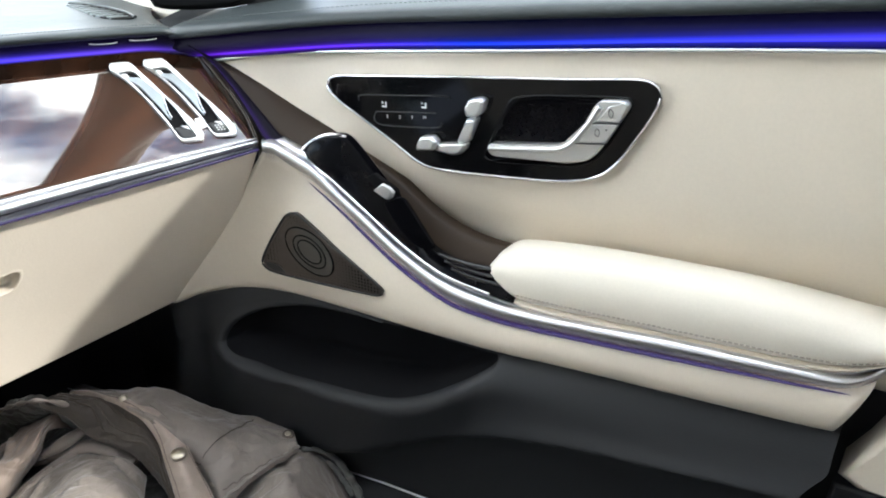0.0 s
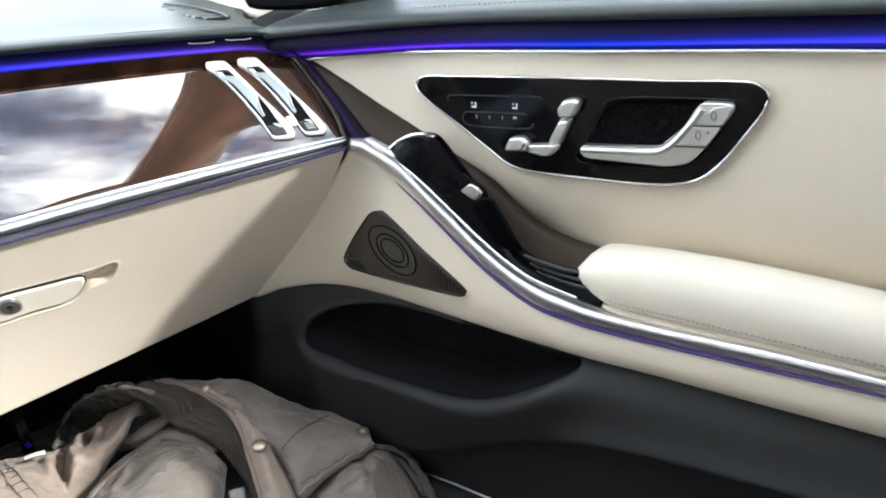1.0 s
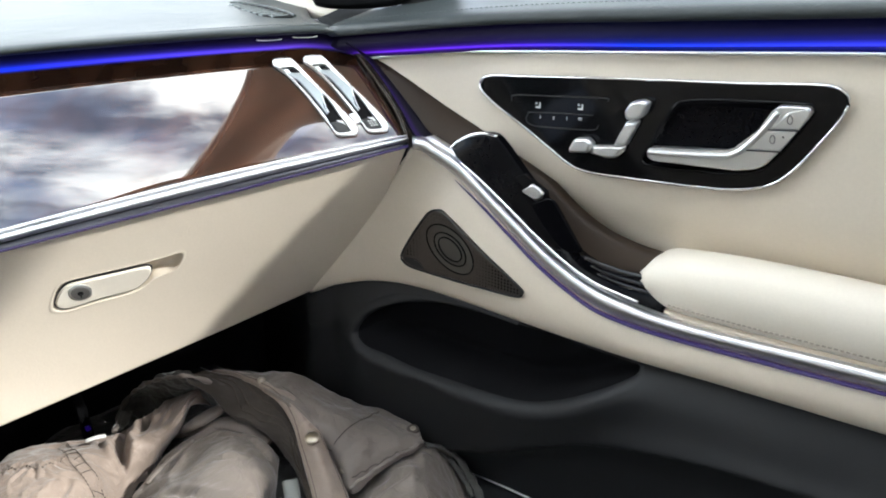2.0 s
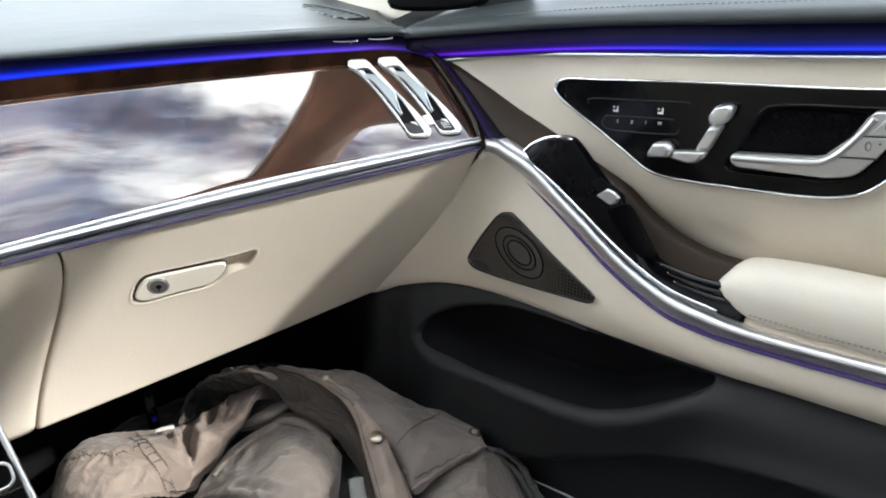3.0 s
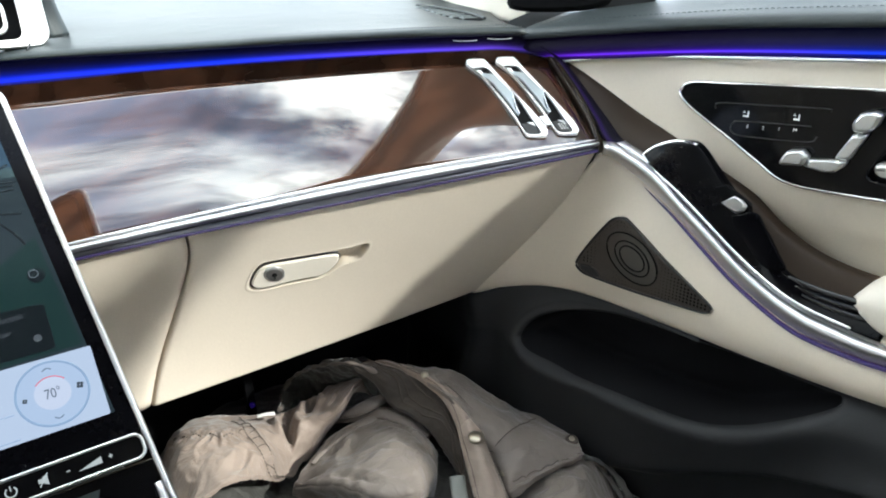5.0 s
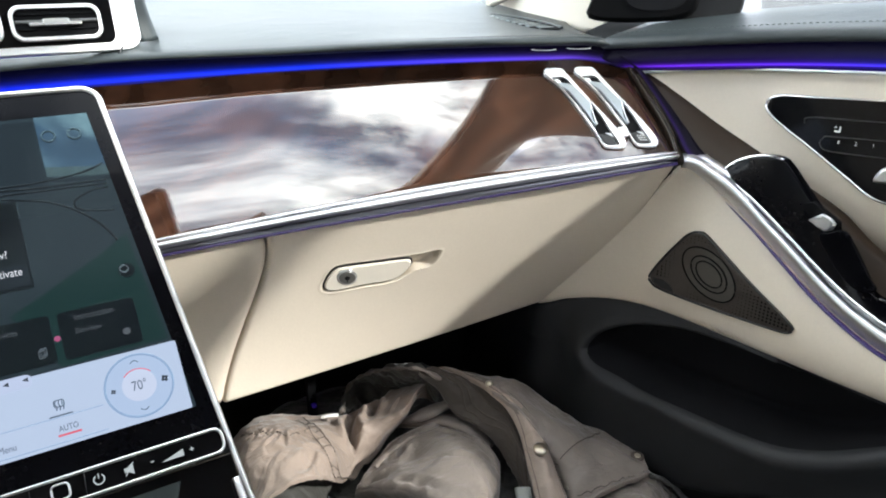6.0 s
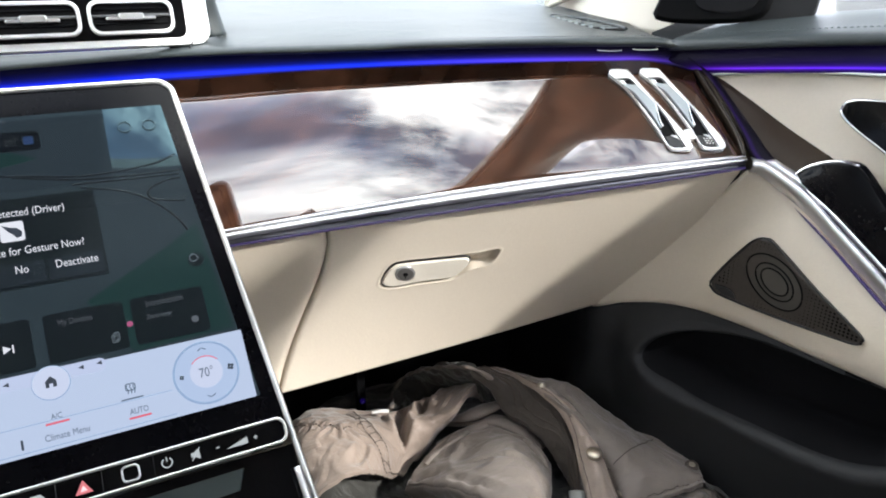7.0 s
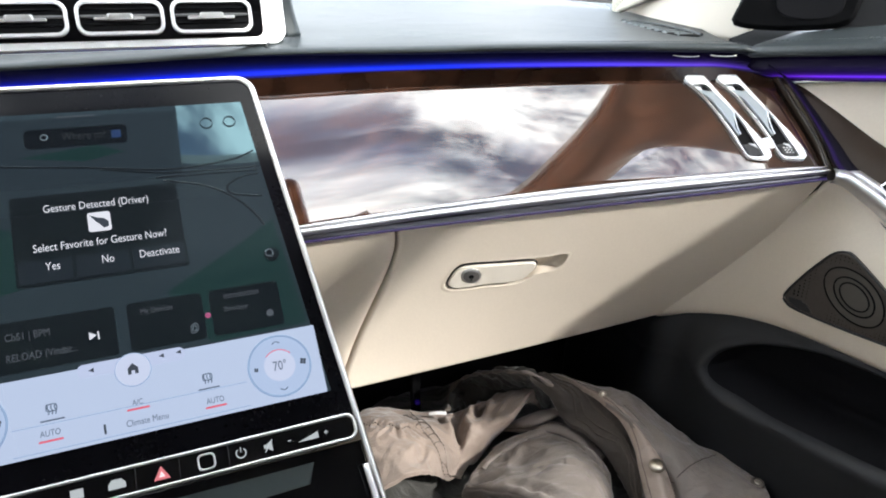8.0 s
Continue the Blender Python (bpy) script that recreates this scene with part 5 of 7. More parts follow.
V_FRAME = [(5.7, 68.5), (6.3, 71.4), (9.5, 72.6), (20.5, 72.8), (24.5, 71.2), (32.3, 60.1), (40.7, 48.1), (49.0, 36.0), (58.0, 23.6), (66.9, 10.9), (74.9, -1.4), (79.0, -10.5), (79.2, -15.0), (76.2, -17.2), (62.6, -16.8), (58.8, -14.2), (55.3, -7.0), (49.9, 3.7), (40.4, 21.3), (30.7, 38.0), (18.9, 54.0), (8.4, 64.5)]
V_OPEN = [(12.8, 62.0), (15.5, 62.6), (25.5, 62.2), (33.5, 52.4), (41.2, 42.9), (47.9, 34.2), (52.1, 29.3), (58.5, 18.2), (64.6, 5.1), (69.2, -3.6), (73.2, -11.8), (73.0, -14.6), (61.4, -14.8), (56.0, -7.6), (52.6, 0.6), (47.2, 11.4), (34.3, 33.6), (22.6, 51.0)]
V_VANE = [(17.5, 56.6), (26.0, 56.2), (34.5, 55.0), (39.5, 49.0), (45.6, 41.6), (49.8, 34.0), (49.6, 25.0), (50.7, 14.3), (53.6, 8.2), (51.6, 8.8), (45.4, 20.9), (38.4, 32.4), (28.6, 47.2)]
V_SLOT = [(20.5, 61.3), (25.0, 61.2), (30.0, 56.0), (23.0, 55.6)]
V_WHEEL = [(55.6, -2.2), (67.5, -2.6), (72.2, -11.5), (71.8, -14.0), (62.0, -14.2), (57.6, -7.2)]
for k, sh in enumerate(((0.0, 0.0), (29.8, 1.6))):
    vent = part("side_vent", slab(closed(wood_at(V_FRAME, 0.0034, sh), 110), W_OUT, 0.006, 0.0009, hole=closed(wood_at(V_OPEN, 0.0034, sh), 90)), SATIN, dash, "upright chrome-framed air vent")
    part("frame_edge", tube(wood_at(V_FRAME, 0.0034, sh), 0.0006, 110, 6, ring=True), BRIGHT, vent, "bright frame edge")
    part("vent_well", slab(closed(wood_at(V_OPEN, 0.0006, sh), 60), W_OUT, 0.002, 0.0002), WELL, vent, "black vent well")
    part("vane", slab(closed(wood_at(V_VANE, 0.0030, sh), 60), W_OUT, 0.0025, 0.0008), VANE, vent, "bright vane")
    part("vane_rim", tube(wood_at([(47.0, 37.0), (49.6, 31.7), (50.6, 24.0), (52.4, 14.3), (54.6, 8.0)], 0.0032, sh), 0.0006, 30, 6), BRIGHT, vent)
    part("vane_slot", slab(wood_at(V_SLOT, 0.0028, sh), W_OUT, 0.002, 0.0003), WELL, vent)
    part("slot_finger", slab(wood_at([(15.6, 60.8), (20.0, 60.5), (22.4, 56.4), (18.6, 56.6)], 0.0030, sh), W_OUT, 0.002, 0.0006), SATIN, vent)
    part("thumb_wheel", slab(closed(wood_at(V_WHEEL, 0.0026, sh), 40), W_OUT, 0.003, 0.0012), BLACK, vent, "black thumb wheel")
    # silver sliver laid on as the wheel's highlight
    part("wheel_sheen", slab(wood_at([(61.0, -1.0), (66.6, -1.6), (69.0, -6.2)], 0.0032, sh), W_OUT, 0.001, 0.0003), SILVER, vent)
    if k:
        for i in range(3):
            for j in range(3):
                part("wheel_dimple", disc(wood_at([(61.5 + 2.6 * i + 1.2 * j, -5.5 - 2.4 * j)], 0.0030, sh)[0], W_OUT, 0.0008, 0.001, 8, 0.0002), SILVER, vent)
part("vent_bridge", slab(wood_at([(73.6, 5.2), (79.0, 6.0), (84.0, -3.6), (79.0, -5.0)], 0.0032), W_OUT, 0.003, 0.0006), SATIN, dash, "small chrome bridge between the vents")
# slim chrome line and dark seal closing the dashboard's end
END = [(0.3865, 0.623, 0.689), (0.392, 0.611, 0.681), (0.3975, 0.597, 0.669), (0.4015, 0.570, 0.641), (0.3995, 0.545, 0.620), (0.3940, 0.527, 0.602)]
part("end_line", tube([Vector(p) + Vector((-0.0035, 0, 0.0005)) for p in END[2:]], 0.0006, 50, 6), BRONZE, dash, "thin bronze end line")
part("end_trim", tube([Vector(p) + Vector((-0.0015, -0.0005, 0.0012)) for p in END[3:]], 0.0005, 40, 6), BRONZE, dash, "thin bronze end line")
part("end_seal", loft([[Vector(p) for p in END], [Vector(p) + Vector((0.012, 0.02, -0.004)) for p in END]], 30, 3, back=(0, 0.004, -0.004)), BROWN_TRIM, dash)
part("end_cap", loft([[(0.3945, 0.527, 0.590), (0.3955, 0.553, 0.536), (0.386, 0.599, 0.472), (0.374, 0.632, 0.430), (0.366, 0.672, 0.388)], [(0.405, 0.56, 0.590), (0.405, 0.60, 0.536), (0.40, 0.64, 0.472), (0.39, 0.67, 0.430), (0.38, 0.71, 0.388)]], 30, 3, back=(0.003, 0.004, 0)), BLACK, dash)
for a in ((0.331, 0.657, 0.6905), (0.361, 0.640, 0.6915)):
    p = Vector(a) + Vector((-0.003, -0.0075, -0.0035))
    d = Vector((0.84, -0.54, 0.0))
    part("light_slot", tube([p - d * 0.012, p - d * 0.006 + Vector((0, 0, -0.0008)), p + d * 0.006 + Vector((0, 0, -0.0008)), p + d * 0.012], 0.0004, 12, 6), SILVER, dash, "small bright clip")


part("footwell_light", box((0.122, 0.840, 0.2245), (0.1275, 0.846, 0.2290), 0.001), glow("dim_footwell_light", (0.06, 0.02, 0.5), 0.02), dash, "small dim blue footwell light")
part("light_bracket", box((0.119, 0.846, 0.20), (0.131, 0.856, 0.392), 0.002), RECESS_BLACK, dash)


# ---- the centre screen ----
S_UP = Vector((0, 0.656, 0.755))
S_OUT = Vector((0, -0.755, 0.656))
S0 = Vector((-0.195, 0.557, 0.431))


def SC(u, v, out=0.0):
    """A point of the screen: u right of its middle, v up from the button bar."""
    return S0 + Vector((1, 0, 0)) * u + S_UP * v + S_OUT * out


def rounded(u0, u1, v0, v1, r, out, lean=0.0, seg=6, waist=0.201):
    pts = []
    for cu, cv, a0 in ((u1 - r, v1 - r, 0), (u0 + r, v1 - r, 90), (u0 + r, v0 + r, 180), (u1 - r, v0 + r, 270)):
        for i in range(seg + 1):
            a = radians(a0 + 90 * i / seg)
            u, v = cu + r * math.cos(a), cv + r * math.sin(a)
            pts.append(SC(u + (lean * (waist - v) if u > 0 else -lean * (waist - v)), v, out))
    return pts


def loop_tube(pts, radius, sides=6):
    """A rod round a closed outline, corners kept."""
    bm = bmesh.new()
    k = len(pts)
    loops = []
    for i, p in enumerate(pts):
        d = (pts[(i + 1) % k] - pts[i - 1]).normalized()
        a, b = S_OUT, d.cross(S_OUT).normalized()
        loops.append([bm.verts.new(p + a * math.cos(2 * math.pi * s / sides) * radius + b * math.sin(2 * math.pi * s / sides) * radius) for s in range(sides)])
    for i in range(k):
        for s in range(sides):
            f = bm.faces.new((loops[i][s], loops[i][(s + 1) % sides], loops[(i + 1) % k][(s + 1) % sides], loops[(i + 1) % k][s]))
            f.smooth = True
    bmesh.ops.recalc_face_normals(bm, faces=bm.faces)
    return bm


def lit(name, color, strength):
    """A glowing patch of a display."""
    m = bpy.data.materials.new(name)
    m.use_nodes = True
    n, l = m.node_tree.nodes, m.node_tree.links
    b = n["Principled BSDF"]
    b.inputs["Base Color"].default_value = (0.005, 0.006, 0.007, 1)
    b.inputs["Roughness"].default_value = 0.03
    b.inputs["Specular IOR Level"].default_value = 0.70
    b.inputs["Specular Tint"].default_value = (0.50, 0.88, 1.0, 1)
    b.inputs["Emission Color"].default_value = (*color, 1)
    b.inputs["Emission Strength"].default_value = strength * 0.80
    return m


L_MAP = lit("map_grey", (0.036, 0.056, 0.070), 0.14)
L_GREEN = lit("map_green", (0.014, 0.055, 0.050), 0.13)
L_ROAD = lit("map_road", (0.016, 0.022, 0.028), 0.08)
L_ROAD.node_tree.nodes["Principled BSDF"].inputs["Specular IOR Level"].default_value = 0.1
L_CARD = lit("dark_card", (0.009, 0.012, 0.018), 0.10)
L_PALE = lit("pale_panel", (0.56, 0.67, 0.86), 0.22)
L_WHITE = lit("white_text", (0.86, 0.90, 0.95), 0.22)
L_DIM = lit("dim_text", (0.13, 0.15, 0.17), 0.16)
L_INK = lit("ink", (0.05, 0.06, 0.08), 0.22)
L_GREY = lit("grey_text", (0.10, 0.13, 0.19), 0.22)
L_RED = lit("red_mark", (0.85, 0.13, 0.20), 0.22)
L_RING = lit("ring_blue", (0.30, 0.42, 0.62), 0.22)
L_KNOB = lit("knob_white", (0.66, 0.74, 0.92), 0.22)
L_BLUE = lit("blue_mark", (0.10, 0.22, 0.60), 0.05)

screen = thing("touch_screen", "upright centre touch screen in a thin silver frame, switched on", "touch screen")
LEAN = 0.09
part("housing", slab(rounded(-0.134, 0.134, 0.006, 0.310, 0.014, -0.0025, LEAN), S_OUT, 0.007, 0.002), BLACK, screen)
glass = part("glass", slab(rounded(-0.138, 0.138, 0.004, 0.3150, 0.012, 0.0, LEAN), S_OUT, 0.003, 0.0006), GLOSS, screen, "glossy black screen glass")
part("frame", loop_tube(rounded(-0.1395, 0.1395, -0.150, 0.3165, 0.013, 0.0002, LEAN), 0.0026), SILVER, screen, "thin silver frame")
E_ = 0.0006
def flat_on(pts):
    bm = bmesh.new()
    bm.faces.new([bm.verts.new(p) for p in pts])
    return bm
part("map", flat_on(rounded(-0.126, 0.126, 0.030, 0.293, 0.001, E_, LEAN, 2)), L_MAP, glass, "grey navigation map")
part("map_field", flat_on([SC(*p, E_ + 0.0002) for p in ((-0.128, 0.20), (-0.10, 0.208), (-0.065, 0.196), (-0.04, 0.175), (-0.06, 0.15), (-0.10, 0.14), (-0.128, 0.145))]), L_GREEN, glass)
part("map_field", flat_on([SC(*p, E_ + 0.0002) for p in ((0.035, 0.131), (0.10, 0.165), (0.124, 0.18), (0.134, 0.088), (0.06, 0.086))]), L_GREEN, glass)
part("map_field", flat_on([SC(*p, E_ + 0.0002) for p in ((-0.055, 0.255), (0.0, 0.262), (0.02, 0.254), (-0.01, 0.248))]), L_GREEN, glass)
for road in ([(0.128, 0.245), (0.10, 0.238), (0.05, 0.2345), (-0.01, 0.2425), (-0.126, 0.256)], [(0.13, 0.2295), (0.05, 0.2315), (0.0, 0.240)], [(0.132, 0.2265), (0.04, 0.228)],
             [(0.045, 0.225), (0.08, 0.215), (0.105, 0.195), (0.118, 0.17), (0.117, 0.14), (0.105, 0.112)], [(0.118, 0.17), (0.112, 0.135), (0.09, 0.105)],
             [(0.133, 0.223), (0.108, 0.222), (0.094, 0.215), (0.096, 0.207), (0.112, 0.203), (0.134, 0.202)], [(-0.128, 0.172), (-0.09, 0.166), (-0.062, 0.15)]):
    part("map_road", tube([SC(min(u, 0.120), v, E_) for u, v in road], 0.0009, 30, 6, flat=0.12, up=tuple(S_OUT)), L_ROAD, glass)


def words(text, u, v, size, material, name="text"):
    bm = lettering(text, size * 0.92)
    bmesh.ops.scale(bm, vec=(0.75, 1, 1), verts=bm.verts)
    m = Matrix.Translation(SC(u, v, E_ + 0.0012)) @ Matrix(((1, 0, 0), S_UP.to_tuple(), S_OUT.to_tuple())).transposed().to_4x4()
    bmesh.ops.transform(bm, matrix=m, verts=bm.verts)
    return part(name, bm, material, glass)


def patch(name, u0, u1, v0, v1, r, material, layer=0, label=""):
    return part(name, slab(rounded(u0, u1, v0, v1, r, E_ + 0.0004 + 0.0002 * layer, 0, 5), S_OUT, 0.0003, 0.0001), material, glass, label)


def ring_on(name, u, v, r, w, material, layer=0):
    return part(name, tube([SC(u + r * math.cos(k * math.pi / 8), v + r * math.sin(k * math.pi / 8), E_ + 0.0006) for k in range(16)], w, 48, 6, ring=True), material, glass)


patch("search_field", -0.050, 0.024, 0.262, 0.279, 0.004, L_CARD)
words("Where to?", -0.008, 0.2705, 0.0105, lit("faint_text", (0.10, 0.12, 0.13), 0.09))
ring_on("search_symbol", -0.036, 0.2715, 0.0024, 0.0005, L_DIM)
patch("search_badge", 0.012, 0.019, 0.267, 0.274, 0.001, L_BLUE, 1)
patch("pull_bar", -0.026, 0.002, 0.2885, 0.2893, 0.0003, L_DIM)
ring_on("map_button", 0.086, 0.2745, 0.0048, 0.0006, L_MAP)
ring_on("map_button", 0.105, 0.2745, 0.0048, 0.0006, L_MAP)
patch("message_box", -0.064, 0.054, 0.150, 0.222, 0.002, L_CARD, 0, "dark message box")
words("Gesture Detected (Driver)", -0.005, 0.2100, 0.0098, L_WHITE)
patch("message_icon", -0.013, 0.003, 0.1875, 0.2035, 0.002, L_WHITE, 1)
part("pointer", flat_on([SC(*p, E_ + 0.0016) for p in ((-0.0115, 0.2010), (-0.0060, 0.1985), (-0.0015, 0.1975), (0.0015, 0.1945), (0.0012, 0.1905), (-0.0022, 0.1895), (-0.0045, 0.1925), (-0.0075, 0.1955))]), L_INK, glass)
words("Select Favorite for Gesture Now?", -0.005, 0.1790, 0.0098, L_WHITE)
for w_, u_ in (("Yes", -0.0395), ("No", -0.0025), ("Deactivate", 0.0340)):
    words(w_, u_, 0.1640, 0.0098, L_WHITE)
for a_, b_ in ((-0.062, -0.0268), (-0.0245, 0.0125), (0.0148, 0.052)):
    patch("choice_field", a_, b_, 0.1525, 0.1700, 0.001, lit("choice_dark", (0.012, 0.016, 0.023), 0.22), 1)
for a_, b_ in ((-0.130, -0.003), (0.005, 0.0585), (0.0635, 0.117)):
    patch("card", a_, b_, 0.0895, 0.1265, 0.003, L_CARD)
words("Ch51 | BPM", -0.060, 0.1150, 0.0085, L_DIM)
words("RELOAD (Vindat...", -0.052, 0.1000, 0.0085, L_DIM)
words("My Devices", 0.0255, 0.1185, 0.0072, L_DIM)
words("Introduction", 0.0880, 0.1200, 0.0078, L_DIM)
words("Zero-layer", 0.0825, 0.1095, 0.0062, L_DIM)
part("play_symbol", flat_on([SC(*p, E_ + 0.0016) for p in ((-0.0215, 0.1095), (-0.0215, 0.1035), (-0.0165, 0.1065))]), L_WHITE, glass)
patch("play_symbol", -0.0160, -0.0150, 0.1035, 0.1095, 0.0002, L_WHITE, 2)
for du_ in (0.0, 0.0014):
    part("copy_symbol", loop_tube(rounded(0.0475 + du_, 0.0512 + du_, 0.0955 + du_, 0.1010 + du_, 0.0006, E_ + 0.0010, 0, 3), 0.0004), L_DIM, glass)
part("info_symbol", disc(SC(0.107, 0.1005, E_ + 0.0014), S_OUT, 0.0028, 0.0003, 18, 0.0001), L_DIM, glass)
part("favourite_mark", disc(SC(0.0610, 0.1070, E_ + 0.0014), S_OUT, 0.0022, 0.0003, 14, 0.0001), lit("favourite_mark", (0.45, 0.10, 0.22), 0.22), glass)
part("marker_disc", disc(SC(0.1175, 0.1490, E_ + 0.0007), S_OUT, 0.0062, 0.0003, 24, 0.0001), L_CARD, glass)
ring_on("map_marker", 0.1160, 0.1505, 0.0030, 0.0005, L_DIM)
# pale climate panel
part("climate_panel", flat_on(rounded(-0.138, 0.1385, 0.030, 0.0845, 0.0012, E_ + 0.0003, 0.0, 3)), L_PALE, glass, "pale blue climate panel")
for s_ in (-1, 1):
    cu = 0.003 + 0.1035 * s_
    part("temperature_dial", disc(SC(cu, 0.0575, E_ + 0.0008), S_OUT, 0.0235, 0.0004, 44, 0.0001), lit("dial_blue", (0.50, 0.63, 0.85), 0.22), glass, "round temperature dial")
    ring_on("dial_ring", cu, 0.0575, 0.0235, 0.0009, L_RING)
    part("dial_centre", disc(SC(cu, 0.0575, E_ + 0.0010), S_OUT, 0.0120, 0.0004, 36, 0.0001), L_KNOB, glass)
    part("red_arc", tube([SC(cu + 0.0125 * math.cos(a), 0.0575 + 0.0125 * math.sin(a), E_ + 0.0012) for a in np.linspace(0.7, 2.4, 7)], 0.0004, 16, 5), L_RED, glass)
    words("70°", cu, 0.0572, 0.0115, L_GREY)
    for dv in (0.0185, -0.0185):
        part("arrow_mark", tube([SC(cu - 0.003, 0.0575 + dv - 0.001 * np.sign(dv), E_ + 0.0012), SC(cu, 0.0575 + dv + 0.0006 * np.sign(dv), E_ + 0.0012), SC(cu + 0.003, 0.0575 + dv - 0.001 * np.sign(dv), E_ + 0.0012)], 0.0004, 8, 5), L_GREY, glass)
    for du, r_ in ((0.0180, 0.0022), (-0.0180, 0.0015)):
        for q in range(4):
            a = q * math.pi / 2 + 0.5
            part("fan_blade", disc(SC(cu + du + r_ * math.cos(a) * 0.7, 0.0575 + r_ * math.sin(a) * 0.7, E_ + 0.0012), S_OUT, r_ * 0.55, 0.0003, 8, 0.0001), L_INK, glass)
patch("page_tab", -0.032, 0.040, 0.0768, 0.0868, 0.004, lit("tab_pale", (0.58, 0.67, 0.88), 0.22), 1)
part("home_knob", disc(SC(0.004, 0.0765, E_ + 0.0018), S_OUT, 0.0118, 0.0006, 36, 0.0002), L_KNOB, glass)
ring_on("home_ring", 0.004, 0.0765, 0.0118, 0.0006, L_RING)
part("home_symbol", flat_on([SC(0.004 + a, 0.0765 + b, E_ + 0.0022) for a, b in ((-0.0035, -0.0035), (-0.0012, -0.0035), (-0.0012, -0.0008), (0.0012, -0.0008), (0.0012, -0.0035), (0.0035, -0.0035), (0.0035, 0.0010), (0, 0.0045), (-0.0035, 0.0010))]), L_INK, glass)
for u_, v_ in ((-0.023, 0.0815), (0.024, 0.0825), (0.036, 0.0828)):
    part("skip_symbol", flat_on([SC(u_ + a, v_ + b, E_ + 0.0016) for a, b in ((-0.0020, 0), (0.0018, 0.0016), (0.0018, -0.0016))]), L_INK, glass)
words("A/C", 0.004, 0.0525, 0.0062, L_GREY)
words("AUTO", 0.056, 0.0420, 0.0066, L_GREY)
words("AUTO", -0.052, 0.0440, 0.0066, L_GREY)
words("Climate Menu", 0.0090, 0.0385, 0.0072, L_GREY)
patch("thermometer", -0.0195, -0.0180, 0.0350, 0.0420, 0.0006, L_INK, 2)
for u_, v_ in ((0.004, 0.0480), (0.056, 0.0375), (-0.052, 0.0390)):
    patch("red_line", u_ - 0.0075, u_ + 0.0075, v_ - 0.0007, v_ + 0.0007, 0.0003, L_RED, 2)
for u_, v_ in ((0.053, 0.0590), (-0.050, 0.0600)):
    part("seat_heater_symbol", loop_tube(rounded(u_ - 0.0032, u_ + 0.0032, v_ - 0.0012, v_ + 0.0036, 0.0012, E_ + 0.0010, 0, 3), 0.00045), L_GREY, glass)
    for k_ in (-0.0022, 0.0, 0.0022):
        part("heat_wave", tube([SC(u_ + k_, v_ - 0.0036, E_ + 0.0010), SC(u_ + k_ + 0.0006, v_ - 0.0012, E_ + 0.0010), SC(u_ + k_ - 0.0004, v_ + 0.0012, E_ + 0.0010), SC(u_ + k_ + 0.0002, v_ + 0.0028, E_ + 0.0010)], 0.0004, 10, 5), L_GREY, glass)
    patch("grey_line", u_ - 0.0075, u_ + 0.0075, v_ - 0.0078, v_ - 0.0068, 0.0003, L_GREY, 2)
for v_ in (0.0505, 0.0325):
    part("thin_line", tube([SC(-0.075, v_, E_ + 0.0006), SC(0.08, v_, E_ + 0.0006)], 0.0003, 4, 5), L_RING, glass)

# button bar under the glass
bar = part("button_bar", slab(rounded(-0.152, 0.1525, -0.0085, 0.0085, 0.006, 0.004), S_OUT, 0.006, 0.001), PIANO, screen, "gloss black button bar with a silver rim")
part("bar_rim", loop_tube(rounded(-0.1525, 0.1530, -0.0090, 0.0090, 0.0065, 0.004), 0.0014), SILVER, bar, "thin silver rim")
P_MARK = lit("bar_print", (0.60, 0.66, 0.66), 0.20)
def bar_flat(name, pts, material=P_MARK):
    return part(name, flat_on([SC(u, v, 0.0044) for u, v in pts]), material, bar)
bar_flat("volume_wedge", ((0.108, -0.0028), (0.124, 0.0022), (0.124, -0.0028)))
bar_flat("minus_mark", ((0.101, -0.0003), (0.1035, -0.0003), (0.1035, 0.0005), (0.101, 0.0005)))
bar_flat("plus_mark", ((0.1285, -0.0004), (0.1315, -0.0004), (0.1315, 0.0004), (0.1285, 0.0004)))
bar_flat("plus_mark", ((0.1296, -0.0015), (0.1304, -0.0015), (0.1304, 0.0015), (0.1296, 0.0015)))
part("power_mark", tube([SC(0.067 + 0.0034 * math.cos(a), 0.0034 * math.sin(a), 0.0044) for a in np.linspace(2.2, 7.2, 12)], 0.0005, 24, 5), P_MARK, bar)
bar_flat("power_mark", ((0.0666, 0.0005), (0.0674, 0.0005), (0.0674, 0.0042), (0.0666, 0.0042)))
part("mute_slash", tube([SC(0.0838, -0.0040, 0.0046), SC(0.0900, 0.0042, 0.0046)], 0.0004, 4, 5), P_MARK, bar)
for u_ in (-0.004, 0.0245, 0.058):
    part("bar_joint", tube([SC(u_, -0.0078, 0.0042), SC(u_ + 0.0006, 0.0078, 0.0042)], 0.0003, 4, 5), BLACK, bar)
bar_flat("mute_mark", ((0.0835, -0.0015), (0.0855, -0.0015), (0.0895, -0.0040), (0.0895, 0.0040), (0.0855, 0.0015), (0.0835, 0.0015)))
part("finger_sensor", loop_tube(rounded(0.0375, 0.0485, -0.0052, 0.0052, 0.003, 0.0045, 0, 4), 0.0009), SILVER, bar, "silver-framed finger sensor")
bar_flat("hazard_mark", ((0.0075, -0.0045), (0.0185, -0.0045), (0.0130, 0.0048)), lit("hazard_red", (0.85, 0.25, 0.27), 0.22))
bar_flat("hazard_mark_inner", ((0.0108, -0.0028), (0.0152, -0.0028), (0.0130, 0.0012)), lit("hazard_pink", (0.95, 0.62, 0.62), 0.4))
